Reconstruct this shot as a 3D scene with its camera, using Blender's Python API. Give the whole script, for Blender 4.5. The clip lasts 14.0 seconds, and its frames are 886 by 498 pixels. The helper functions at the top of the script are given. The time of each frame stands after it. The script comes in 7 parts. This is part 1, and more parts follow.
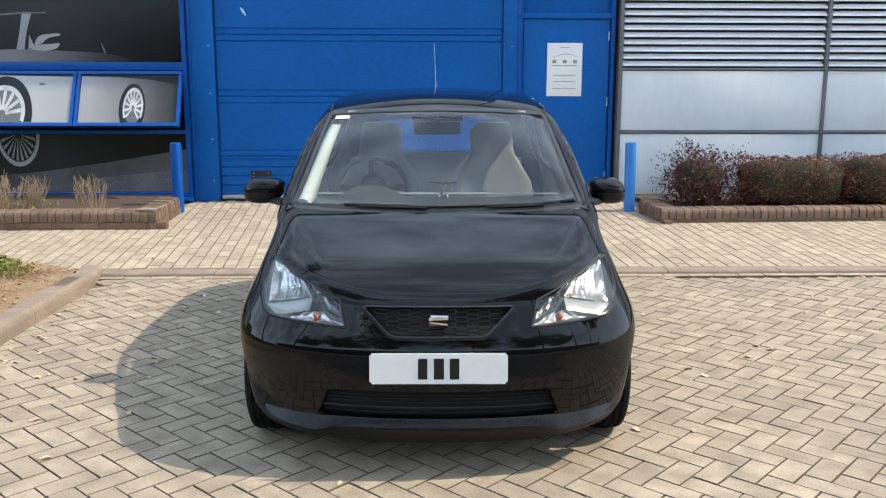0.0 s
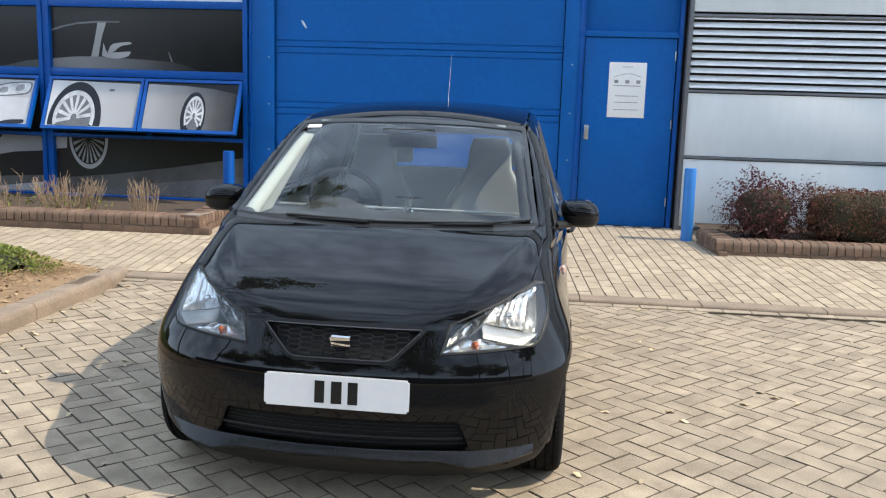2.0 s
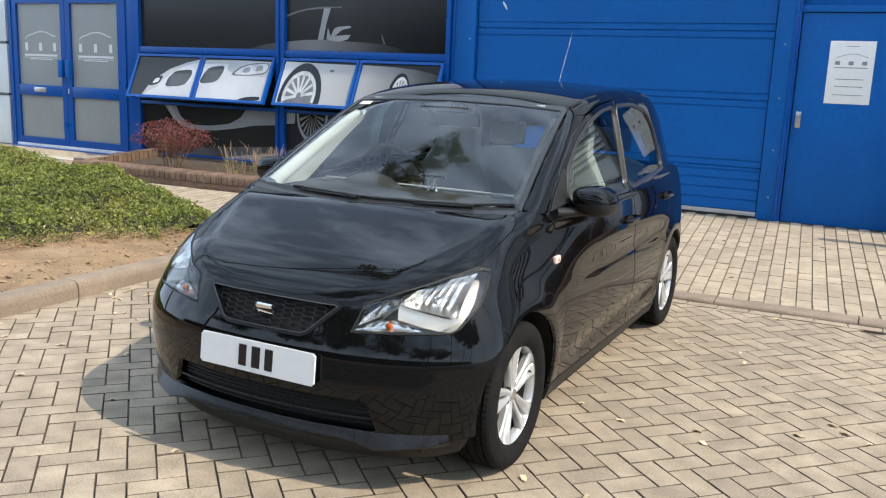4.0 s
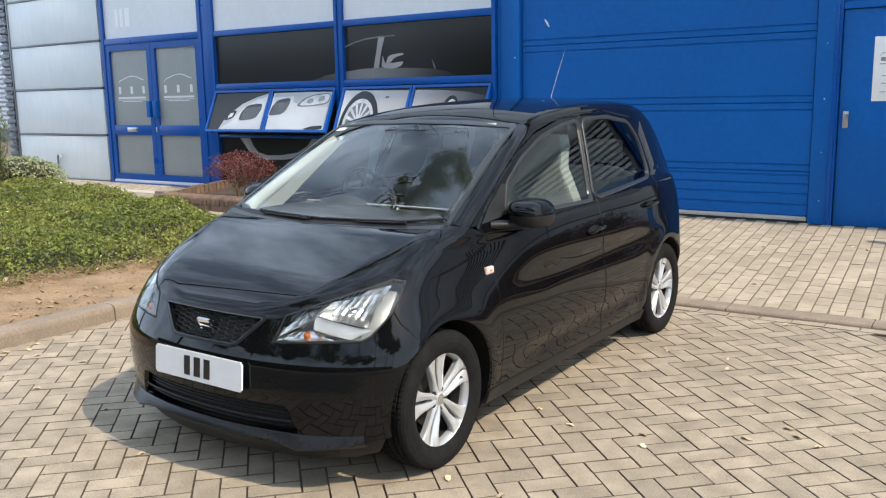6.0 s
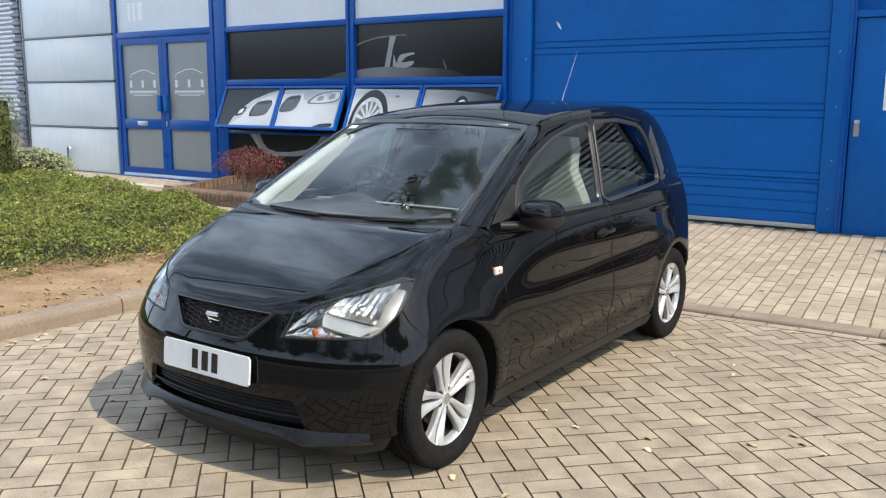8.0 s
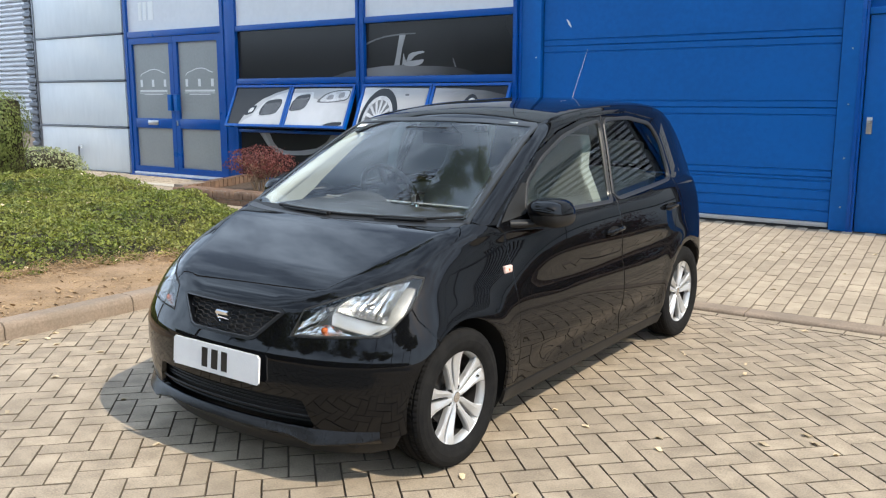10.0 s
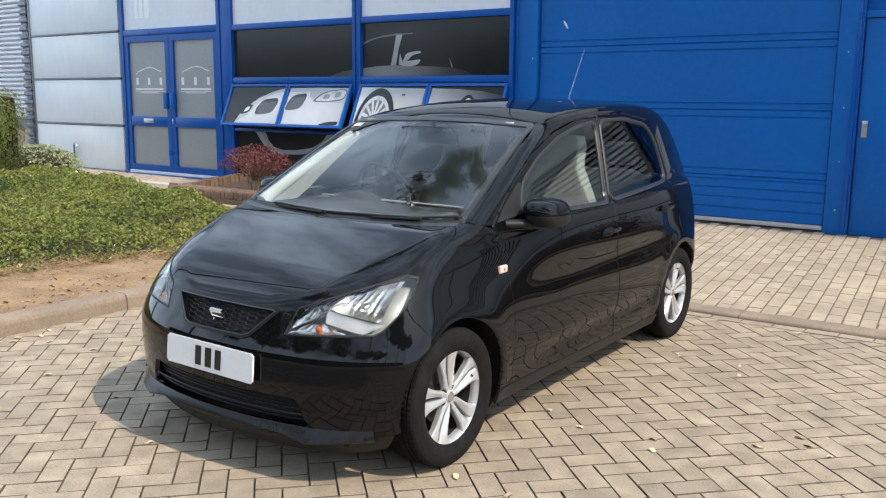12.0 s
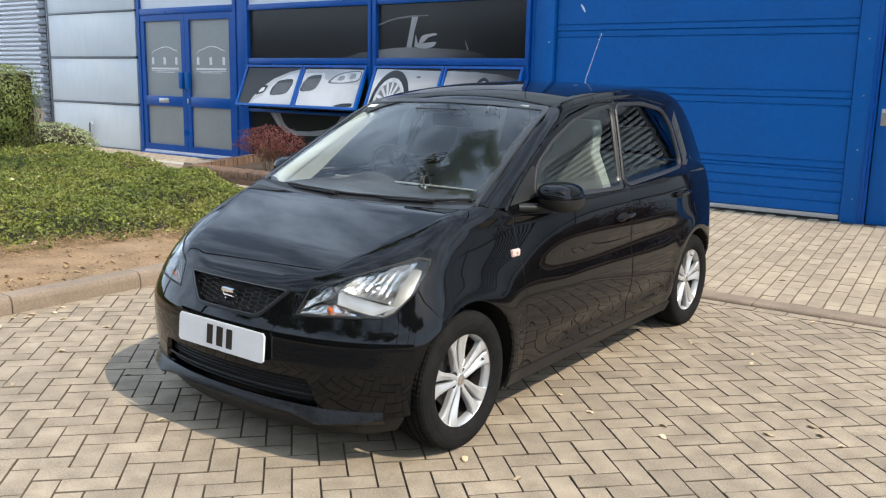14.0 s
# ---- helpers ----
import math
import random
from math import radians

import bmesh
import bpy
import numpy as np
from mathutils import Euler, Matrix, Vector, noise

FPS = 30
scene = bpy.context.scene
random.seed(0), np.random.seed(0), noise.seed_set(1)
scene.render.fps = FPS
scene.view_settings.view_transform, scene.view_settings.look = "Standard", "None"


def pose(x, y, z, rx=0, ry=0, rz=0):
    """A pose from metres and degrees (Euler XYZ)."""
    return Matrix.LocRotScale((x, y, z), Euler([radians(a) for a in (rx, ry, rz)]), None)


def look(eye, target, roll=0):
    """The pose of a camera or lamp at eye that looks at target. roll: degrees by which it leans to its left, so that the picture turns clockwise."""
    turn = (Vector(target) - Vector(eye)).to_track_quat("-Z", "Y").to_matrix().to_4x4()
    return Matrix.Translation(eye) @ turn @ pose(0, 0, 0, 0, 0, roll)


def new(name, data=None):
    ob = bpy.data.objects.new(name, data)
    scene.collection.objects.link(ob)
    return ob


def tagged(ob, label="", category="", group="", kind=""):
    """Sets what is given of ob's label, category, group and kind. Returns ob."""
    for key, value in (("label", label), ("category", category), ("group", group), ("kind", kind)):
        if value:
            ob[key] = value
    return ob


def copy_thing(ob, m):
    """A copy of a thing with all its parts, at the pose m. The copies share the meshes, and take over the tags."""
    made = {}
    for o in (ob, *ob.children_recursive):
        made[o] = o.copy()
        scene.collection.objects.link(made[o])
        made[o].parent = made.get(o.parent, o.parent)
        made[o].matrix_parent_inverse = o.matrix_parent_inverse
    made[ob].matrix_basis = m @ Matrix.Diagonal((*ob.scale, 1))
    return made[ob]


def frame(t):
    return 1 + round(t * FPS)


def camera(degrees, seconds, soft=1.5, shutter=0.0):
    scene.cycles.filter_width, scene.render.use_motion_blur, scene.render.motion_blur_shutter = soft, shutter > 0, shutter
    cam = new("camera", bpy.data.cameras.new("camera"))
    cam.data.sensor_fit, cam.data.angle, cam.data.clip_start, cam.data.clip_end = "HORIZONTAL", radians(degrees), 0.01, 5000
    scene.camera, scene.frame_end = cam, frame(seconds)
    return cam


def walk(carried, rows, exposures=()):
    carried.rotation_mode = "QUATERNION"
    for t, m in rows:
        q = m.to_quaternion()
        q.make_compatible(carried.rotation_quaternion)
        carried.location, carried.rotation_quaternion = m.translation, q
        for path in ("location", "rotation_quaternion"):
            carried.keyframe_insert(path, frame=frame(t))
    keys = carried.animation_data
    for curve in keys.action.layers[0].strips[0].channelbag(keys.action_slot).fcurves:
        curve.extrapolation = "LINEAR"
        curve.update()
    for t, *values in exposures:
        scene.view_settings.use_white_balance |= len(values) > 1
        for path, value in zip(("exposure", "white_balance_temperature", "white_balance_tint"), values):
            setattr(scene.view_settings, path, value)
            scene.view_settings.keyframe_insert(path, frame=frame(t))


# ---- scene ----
cam = camera(54.5, 14.0, soft=1.2)
PATH = [
    (0, (0.94, 0.367, 1.478), (0.993, 2.332, 1.111), 0.1),
    (0.5, (0.941, 0.37, 1.478), (1.009, 2.336, 1.115), 0.1),
    (1, (1.092, 0.404, 1.473), (1.134, 2.371, 1.114), 0.7),
    (1.5, (1.407, 0.477, 1.473), (1.339, 2.445, 1.125), 1.5),
    (2, (1.669, 0.615, 1.443), (1.46, 2.577, 1.118), 1.8),
    (2.5, (1.98, 0.753, 1.44), (1.604, 2.689, 1.111), 1.5),
    (3, (2.37, 0.792, 1.462), (1.806, 2.68, 1.117), 1.6),
    (3.2, (2.485, 0.849, 1.45), (1.85, 2.713, 1.099), 2.1),
    (5.3, (3.532, 1.273, 1.479), (2.45, 2.909, 1.088), 0.0),
    (5.5, (3.606, 1.282, 1.482), (2.509, 2.911, 1.102), -0.2),
    (6, (3.683, 1.27, 1.485), (2.575, 2.899, 1.141), -1.0),
    (6.5, (3.683, 1.269, 1.486), (2.572, 2.899, 1.162), -1.0),
    (7, (3.67, 1.267, 1.482), (2.557, 2.897, 1.158), -0.3),
    (7.5, (3.674, 1.257, 1.484), (2.558, 2.882, 1.149), -0.0),
    (8, (3.673, 1.256, 1.482), (2.554, 2.878, 1.139), 0.2),
    (8.5, (3.667, 1.256, 1.481), (2.543, 2.875, 1.139), 0.3),
    (11, (3.67, 1.272, 1.475), (2.528, 2.877, 1.127), -0.1),
    (11.5, (3.673, 1.272, 1.473), (2.539, 2.884, 1.135), 0.2),
    (12, (3.666, 1.27, 1.472), (2.537, 2.885, 1.128), 0.5),
    (12.5, (3.667, 1.254, 1.475), (2.549, 2.875, 1.123), 0.6),
    (13, (3.669, 1.259, 1.47), (2.559, 2.884, 1.113), 0.8),
    (13.5, (3.66, 1.263, 1.465), (2.534, 2.875, 1.1), 1.1),
    (14, (3.661, 1.281, 1.464), (2.512, 2.873, 1.083), 1.2),
]
walk(cam, [(t, look(eye, target, roll)) for t, eye, target, roll in PATH],
     exposures=[(0.0, 0.06), (3.0, 0.04), (6.0, -0.02), (8.5, 0.0), (11.0, 0.02), (12.5, -0.07), (14.0, -0.08)])

# ---------- world, sun, exposure ----------
SUN = Vector((0.87, -0.015, 1.0)).normalized()
world = bpy.data.worlds.new("sky")
scene.world = world
world.use_nodes = True
wn, wl = world.node_tree.nodes, world.node_tree.links
wn.clear()
w_out = wn.new("ShaderNodeOutputWorld")
w_bg = wn.new("ShaderNodeBackground")
w_sky = wn.new("ShaderNodeTexSky")
w_sky.sky_type = "NISHITA"
w_sky.sun_disc = False
w_sky.sun_elevation = math.asin(SUN.z)
w_sky.sun_rotation = math.atan2(SUN.x, SUN.y)
w_sky.dust_density = 1.8
w_sky.air_density = 1.0
w_co = wn.new("ShaderNodeTexCoord")
w_map = wn.new("ShaderNodeMapping")
w_map.inputs["Scale"].default_value = (1.0, 2.2, 1.6)
w_map.inputs["Rotation"].default_value = (0, 0, radians(35))
w_cl = wn.new("ShaderNodeTexNoise")
w_cl.inputs["Scale"].default_value = 4.2
w_cl.inputs["Detail"].default_value = 8
w_cl.inputs["Roughness"].default_value = 0.62
w_rmp = wn.new("ShaderNodeValToRGB")
w_rmp.color_ramp.elements[0].position, w_rmp.color_ramp.elements[1].position = 0.42, 0.68
w_rmp.color_ramp.elements[0].color, w_rmp.color_ramp.elements[1].color = (0.24, 0.24, 0.24, 1), (1, 1, 1, 1)
w_mix = wn.new("ShaderNodeMixRGB")
w_mix.inputs[2].default_value = (9.7, 12.0, 15.0, 1)
wl.new(w_co.outputs["Generated"], w_map.inputs["Vector"])
wl.new(w_map.outputs[0], w_cl.inputs["Vector"])
wl.new(w_cl.outputs[0], w_rmp.inputs[0])
w_sep = wn.new("ShaderNodeSeparateXYZ")
w_low = wn.new("ShaderNodeMapRange")
w_low.inputs["From Min"].default_value, w_low.inputs["From Max"].default_value = 0.05, 0.55
w_low.inputs["To Min"].default_value, w_low.inputs["To Max"].default_value = 0.45, 0.0
w_add = wn.new("ShaderNodeMath")
w_add.operation, w_add.use_clamp = "ADD", True
wl.new(w_co.outputs["Generated"], w_sep.inputs[0])
wl.new(w_sep.outputs["Z"], w_low.inputs["Value"])
wl.new(w_rmp.outputs[0], w_add.inputs[0])
wl.new(w_low.outputs[0], w_add.inputs[1])
wl.new(w_add.outputs[0], w_mix.inputs[0])
wl.new(w_sky.outputs[0], w_mix.inputs[1])
wl.new(w_mix.outputs[0], w_bg.inputs[0])
wl.new(w_bg.outputs[0], w_out.inputs[0])
w_bg.inputs[1].default_value = 0.188

sun = new("sun", bpy.data.lights.new("sun", "SUN"))
sun.data.energy, sun.data.angle, sun.data.color = 4.95, radians(0.6), (1.0, 0.905, 0.755)
sun.matrix_world = look(SUN * 50, (0, 0, 0))

# ---------- materials ----------


def nodes_of(name):
    m = bpy.data.materials.new(name)
    m.use_nodes = True
    return m, m.node_tree.nodes, m.node_tree.links, m.node_tree.nodes["Principled BSDF"]


def surface(name, c1, c2=None, scale=8.0, rough=0.6, metal=0.0, bump=0.0, bump_scale=None, fine=None, coat=0.0, spec=0.5,
            rough_var=0.0, per=None, per_amount=0.0, stretch=(1, 1, 1), through_light=0.0, stain=None, stain_amount=0.5, stain_scale=1.2):
    """A procedural surface: two noises in colour, noise in roughness and relief, and a shade for each piece if asked (per: object or island)."""
    m, n, l, p = nodes_of(name)
    c2 = c2 or tuple(0.8 * c for c in c1)
    geo = n.new("ShaderNodeNewGeometry")
    mp = n.new("ShaderNodeMapping")
    mp.inputs["Scale"].default_value = stretch
    l.new(geo.outputs["Position"], mp.inputs["Vector"])
    n1 = n.new("ShaderNodeTexNoise")
    n1.inputs["Scale"].default_value, n1.inputs["Detail"].default_value = scale, 6
    n2 = n.new("ShaderNodeTexNoise")
    n2.inputs["Scale"].default_value, n2.inputs["Detail"].default_value = fine or scale * 14, 3
    l.new(mp.outputs[0], n1.inputs["Vector"])
    l.new(mp.outputs[0], n2.inputs["Vector"])
    add = n.new("ShaderNodeMath")
    add.operation = "ADD"
    half = n.new("ShaderNodeMath")
    half.operation = "MULTIPLY"
    half.inputs[1].default_value = 0.5
    l.new(n1.outputs[0], add.inputs[0])
    l.new(n2.outputs[0], add.inputs[1])
    l.new(add.outputs[0], half.inputs[0])
    ramp = n.new("ShaderNodeValToRGB")
    ramp.color_ramp.elements[0].position, ramp.color_ramp.elements[1].position = 0.40, 0.60
    ramp.color_ramp.elements[0].color, ramp.color_ramp.elements[1].color = (*c1, 1), (*c2, 1)
    l.new(half.outputs[0], ramp.inputs[0])
    col = ramp.outputs[0]
    if stain:
        n3 = n.new("ShaderNodeTexNoise")
        n3.inputs["Scale"].default_value, n3.inputs["Detail"].default_value = stain_scale, 5
        l.new(geo.outputs["Position"], n3.inputs["Vector"])
        r3 = n.new("ShaderNodeValToRGB")
        r3.color_ramp.elements[0].position, r3.color_ramp.elements[1].position = 0.45, 0.75
        r3.color_ramp.elements[1].color = (stain_amount,) * 3 + (1,)
        l.new(n3.outputs[0], r3.inputs[0])
        mx = n.new("ShaderNodeMixRGB")
        mx.inputs[2].default_value = (*stain, 1)
        l.new(r3.outputs[0], mx.inputs[0])
        l.new(col, mx.inputs[1])
        col = mx.outputs[0]
    if per:
        src = n.new("ShaderNodeObjectInfo").outputs["Random"] if per == "object" else geo.outputs["Random Per Island"]
        rng = n.new("ShaderNodeMapRange")
        rng.inputs["To Min"].default_value, rng.inputs["To Max"].default_value = 1 - per_amount, 1 + per_amount
        l.new(src, rng.inputs["Value"])
        hsv = n.new("ShaderNodeHueSaturation")
        l.new(rng.outputs[0], hsv.inputs["Value"])
        l.new(col, hsv.inputs["Color"])
        col = hsv.outputs[0]
    l.new(col, p.inputs["Base Color"])
    p.inputs["Roughness"].default_value, p.inputs["Metallic"].default_value = rough, metal
    p.inputs["Coat Weight"].default_value, p.inputs["Coat Roughness"].default_value = coat, 0.03
    p.inputs["Specular IOR Level"].default_value = spec
    if through_light:
        tl, mx2 = n.new("ShaderNodeBsdfTranslucent"), n.new("ShaderNodeMixShader")
        mx2.inputs[0].default_value = through_light
        l.new(col, tl.inputs[0])
        l.new(p.outputs[0], mx2.inputs[1])
        l.new(tl.outputs[0], mx2.inputs[2])
        l.new(mx2.outputs[0], n["Material Output"].inputs[0])
    if rough_var:
        rr = n.new("ShaderNodeMapRange")
        rr.inputs["To Min"].default_value, rr.inputs["To Max"].default_value = max(0, rough - rough_var), rough + rough_var
        l.new(n1.outputs[0], rr.inputs["Value"])
        l.new(rr.outputs[0], p.inputs["Roughness"])
    if bump:
        nb = n.new("ShaderNodeTexNoise")
        nb.inputs["Scale"].default_value, nb.inputs["Detail"].default_value = bump_scale or scale * 8, 5
        l.new(mp.outputs[0], nb.inputs["Vector"])
        b = n.new("ShaderNodeBump")
        b.inputs["Strength"].default_value, b.inputs["Distance"].default_value = min(1, bump * 100), bump
        l.new(nb.outputs[0], b.inputs["Height"])
        l.new(b.outputs[0], p.inputs["Normal"])
    return m


def glass(name, tint=(0.75, 0.83, 0.80), ior=1.5, rough=0.0):
    """A thin clear sheet: what lies behind shows tinted, and the sheet mirrors by Fresnel."""
    m, n, l, p = nodes_of(name)
    n.remove(p)
    tr, gl, fr, mx = n.new("ShaderNodeBsdfTransparent"), n.new("ShaderNodeBsdfGlossy"), n.new("ShaderNodeFresnel"), n.new("ShaderNodeMixShader")
    tr.inputs[0].default_value = (*tint, 1)
    gl.inputs["Roughness"].default_value = rough
    fr.inputs[0].default_value = ior
    l.new(fr.outputs[0], mx.inputs[0])
    l.new(tr.outputs[0], mx.inputs[1])
    l.new(gl.outputs[0], mx.inputs[2])
    l.new(mx.outputs[0], n["Material Output"].inputs[0])
    return m


M_BLUE = surface("blue_paint", (0.003, 0.108, 0.39), (0.003, 0.093, 0.335), 1.3, 0.42, bump=0.0005, bump_scale=18, spec=0.2, rough_var=0.1, stain=(0.006, 0.085, 0.31), stain_amount=0.35, stain_scale=0.8)
M_BLUE_FRAME = surface("blue_frame_paint", (0.001, 0.078, 0.34), (0.001, 0.066, 0.30), 3, 0.3, rough_var=0.08, spec=0.3)
M_BOLLARD = surface("bollard_paint", (0.03, 0.20, 0.56), (0.025, 0.17, 0.5), 5, 0.42, stain=(0.08, 0.2, 0.4), stain_amount=0.3, stain_scale=6)
M_CLAD = surface("pale_grey_panel", (0.69, 0.72, 0.73), (0.65, 0.68, 0.69), 0.9, 0.42, rough_var=0.12, stain=(0.38, 0.42, 0.45), stain_amount=0.25, stain_scale=0.7, stretch=(1, 1, 0.25))
M_CLAD_TRIM = surface("grey_trim", (0.19, 0.20, 0.22), (0.15, 0.16, 0.18), 4, 0.35, metal=0.4)
M_LOUVRE = surface("louvre_metal", (0.86, 0.88, 0.90), (0.80, 0.82, 0.84), 3, 0.35, metal=0.05)
# near-black colour, mostly for surfaces that stand for unlit depth
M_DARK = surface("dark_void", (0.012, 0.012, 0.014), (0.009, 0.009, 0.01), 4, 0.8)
M_WHITE = surface("white_panel", (0.69, 0.695, 0.715), (0.655, 0.66, 0.68), 1, 0.35)
M_SIGN = surface("white_sign", (0.82, 0.82, 0.80), (0.78, 0.78, 0.77), 3, 0.4)
def faded(name, stops, rough):
    """A printed picture tone that changes along the wall: stops of (x in metres, grey)."""
    m, n, l, p = nodes_of(name)
    geo, sep, mr, rmp = n.new("ShaderNodeNewGeometry"), n.new("ShaderNodeSeparateXYZ"), n.new("ShaderNodeMapRange"), n.new("ShaderNodeValToRGB")
    x0, x1 = stops[0][0], stops[-1][0]
    mr.inputs["From Min"].default_value, mr.inputs["From Max"].default_value = x0, x1
    l.new(geo.outputs["Position"], sep.inputs[0])
    l.new(sep.outputs["X"], mr.inputs["Value"])
    nz = n.new("ShaderNodeTexNoise")
    nz.inputs["Scale"].default_value, nz.inputs["Detail"].default_value = 1.6, 4
    l.new(geo.outputs["Position"], nz.inputs["Vector"])
    sh, ad = n.new("ShaderNodeMath"), n.new("ShaderNodeMath")
    sh.operation, ad.operation = "MULTIPLY_ADD", "ADD"
    sh.inputs[1].default_value, sh.inputs[2].default_value = 0.12, -0.06
    l.new(nz.outputs[0], sh.inputs[0])
    l.new(mr.outputs[0], ad.inputs[0])
    l.new(sh.outputs[0], ad.inputs[1])
    l.new(ad.outputs[0], rmp.inputs[0])
    while len(rmp.color_ramp.elements) < len(stops):
        rmp.color_ramp.elements.new(0.5)
    for e, (x, g) in zip(rmp.color_ramp.elements, stops):
        e.position, e.color = (x - x0) / (x1 - x0), (g, g * 0.985, g * 0.99, 1)
    l.new(rmp.outputs[0], p.inputs["Base Color"])
    p.inputs["Roughness"].default_value, p.inputs["Specular IOR Level"].default_value = rough, 0.3
    return m


M_FILM = faded("dark_window_film", ((-6.7, 0.024), (-4.2, 0.028), (-3.2, 0.034), (-2.5, 0.018), (-1.7, 0.008)), 0.16)
M_BODYP = faded("body_print", ((-4.1, 0.62), (-3.7, 0.46), (-3.1, 0.37), (-2.75, 0.33), (-2.35, 0.20), (-2.0, 0.07), (-1.75, 0.025)), 0.14)
M_UPPERP = faded("upper_print", ((-4.1, 0.20), (-3.6, 0.22), (-3.1, 0.14), (-2.7, 0.06), (-2.2, 0.02)), 0.14)
M_FROST = surface("frosted_film", (0.30, 0.31, 0.30), (0.27, 0.28, 0.27), 2, 0.28)
M_STEEL = surface("brushed_steel", (0.6, 0.6, 0.6), (0.5, 0.5, 0.5), 20, 0.3, metal=0.9)
M_BAR = surface("bottom_bar", (0.55, 0.56, 0.56), (0.48, 0.49, 0.5), 6, 0.4, metal=0.5)
M_RUBBER = surface("black_rubber", (0.012, 0.012, 0.012), (0.02, 0.02, 0.02), 20, 0.75)
M_PAVER = surface("paving_block", (0.405, 0.328, 0.238), (0.232, 0.186, 0.134), 7, 0.85, bump=0.0024, bump_scale=120, fine=150, per="object", per_amount=0.11, stain=(0.215, 0.176, 0.13), stain_amount=0.6, stain_scale=1.1)
M_PAVER_S = surface("paving_blocks", (0.405, 0.328, 0.238), (0.232, 0.186, 0.134), 7, 0.85, bump=0.0024, bump_scale=120, fine=150, per="island", per_amount=0.11, stain=(0.215, 0.176, 0.13), stain_amount=0.6, stain_scale=1.1)
M_RAMP_S = surface("ramp_blocks", (0.42, 0.345, 0.25), (0.31, 0.25, 0.18), 9, 0.85, bump=0.0012, bump_scale=160, fine=220, per="island", per_amount=0.12, stain=(0.27, 0.22, 0.16), stain_amount=0.5, stain_scale=1.4)
M_RAMP = surface("ramp_block", (0.42, 0.345, 0.25), (0.31, 0.25, 0.18), 9, 0.85, bump=0.0012, bump_scale=160, fine=220, per="object", per_amount=0.12, stain=(0.27, 0.22, 0.16), stain_amount=0.5, stain_scale=1.4)
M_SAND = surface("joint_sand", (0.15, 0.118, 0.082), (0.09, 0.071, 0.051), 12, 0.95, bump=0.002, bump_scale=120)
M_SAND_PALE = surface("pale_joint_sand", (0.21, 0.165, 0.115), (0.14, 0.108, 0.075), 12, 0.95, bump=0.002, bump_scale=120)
M_KERB = surface("concrete_kerb", (0.29, 0.222, 0.165), (0.205, 0.158, 0.116), 5, 0.85, bump=0.0015, bump_scale=90, stain=(0.2, 0.165, 0.13), stain_amount=0.55, stain_scale=2.5)
M_BRICK = surface("edging_brick", (0.205, 0.125, 0.080), (0.135, 0.085, 0.058), 14, 0.8, bump=0.0015, bump_scale=110, per="object", per_amount=0.2, stain=(0.11, 0.07, 0.05), stain_amount=0.5, stain_scale=5)
M_MORTAR = surface("mortar", (0.3, 0.25, 0.2), (0.22, 0.18, 0.15), 20, 0.9, bump=0.001)
M_SOIL = surface("dry_soil", (0.31, 0.205, 0.11), (0.18, 0.115, 0.062), 5, 0.95, bump=0.012, bump_scale=26, fine=90, stain=(0.36, 0.25, 0.16), stain_amount=0.6, stain_scale=2.4)
M_MULCH = surface("dark_mulch", (0.09, 0.06, 0.04), (0.05, 0.035, 0.025), 12, 0.95, bump=0.01, bump_scale=50)

# ---------- mesh helpers ----------


def mesh_of(name, bm, smooth=None):
    me = bpy.data.meshes.new(name)
    bm.normal_update()
    bm.to_mesh(me)
    bm.free()
    if smooth is not None:
        me.shade_smooth()
        me.set_sharp_from_angle(angle=radians(smooth))
    return me


def part(name, bm, material, parent=None, label="", smooth=35, m=None):
    """Links a bmesh as one mesh object, under a thing or a part if given."""
    ob = new(name, mesh_of(name, bm, smooth))
    ob.data.materials.append(material)
    if parent is not None:
        ob.parent = parent
    if m is not None:
        ob.matrix_basis = m
    if label:
        tagged(ob, label)
    return ob


def empty(name, m=None, **tags):
    ob = new(name)
    ob.empty_display_size = 0.2
    if m is not None:
        ob.matrix_basis = m
    return tagged(ob, **tags)


def box(bm, x0, x1, y0, y1, z0, z1, bevel=0.0, m=None):
    """An axis-aligned box, its edges rounded by bevel."""
    r = bmesh.ops.create_cube(bm, size=1, matrix=Matrix.Translation(((x0 + x1) / 2, (y0 + y1) / 2, (z0 + z1) / 2)) @ Matrix.Diagonal((x1 - x0, y1 - y0, z1 - z0, 1)))
    vs = r["verts"]
    if bevel:
        es = list({e for v in vs for e in v.link_edges})
        b = bmesh.ops.bevel(bm, geom=es, offset=bevel, segments=2, affect="EDGES", profile=0.6)
        vs = list({v for v in b["verts"]} | {v for v in vs if v.is_valid})
    if m is not None:
        bmesh.ops.transform(bm, matrix=m, verts=[v for v in vs if v.is_valid])
    return bm


def boxed(*a, **k):
    return box(bmesh.new(), *a, **k)


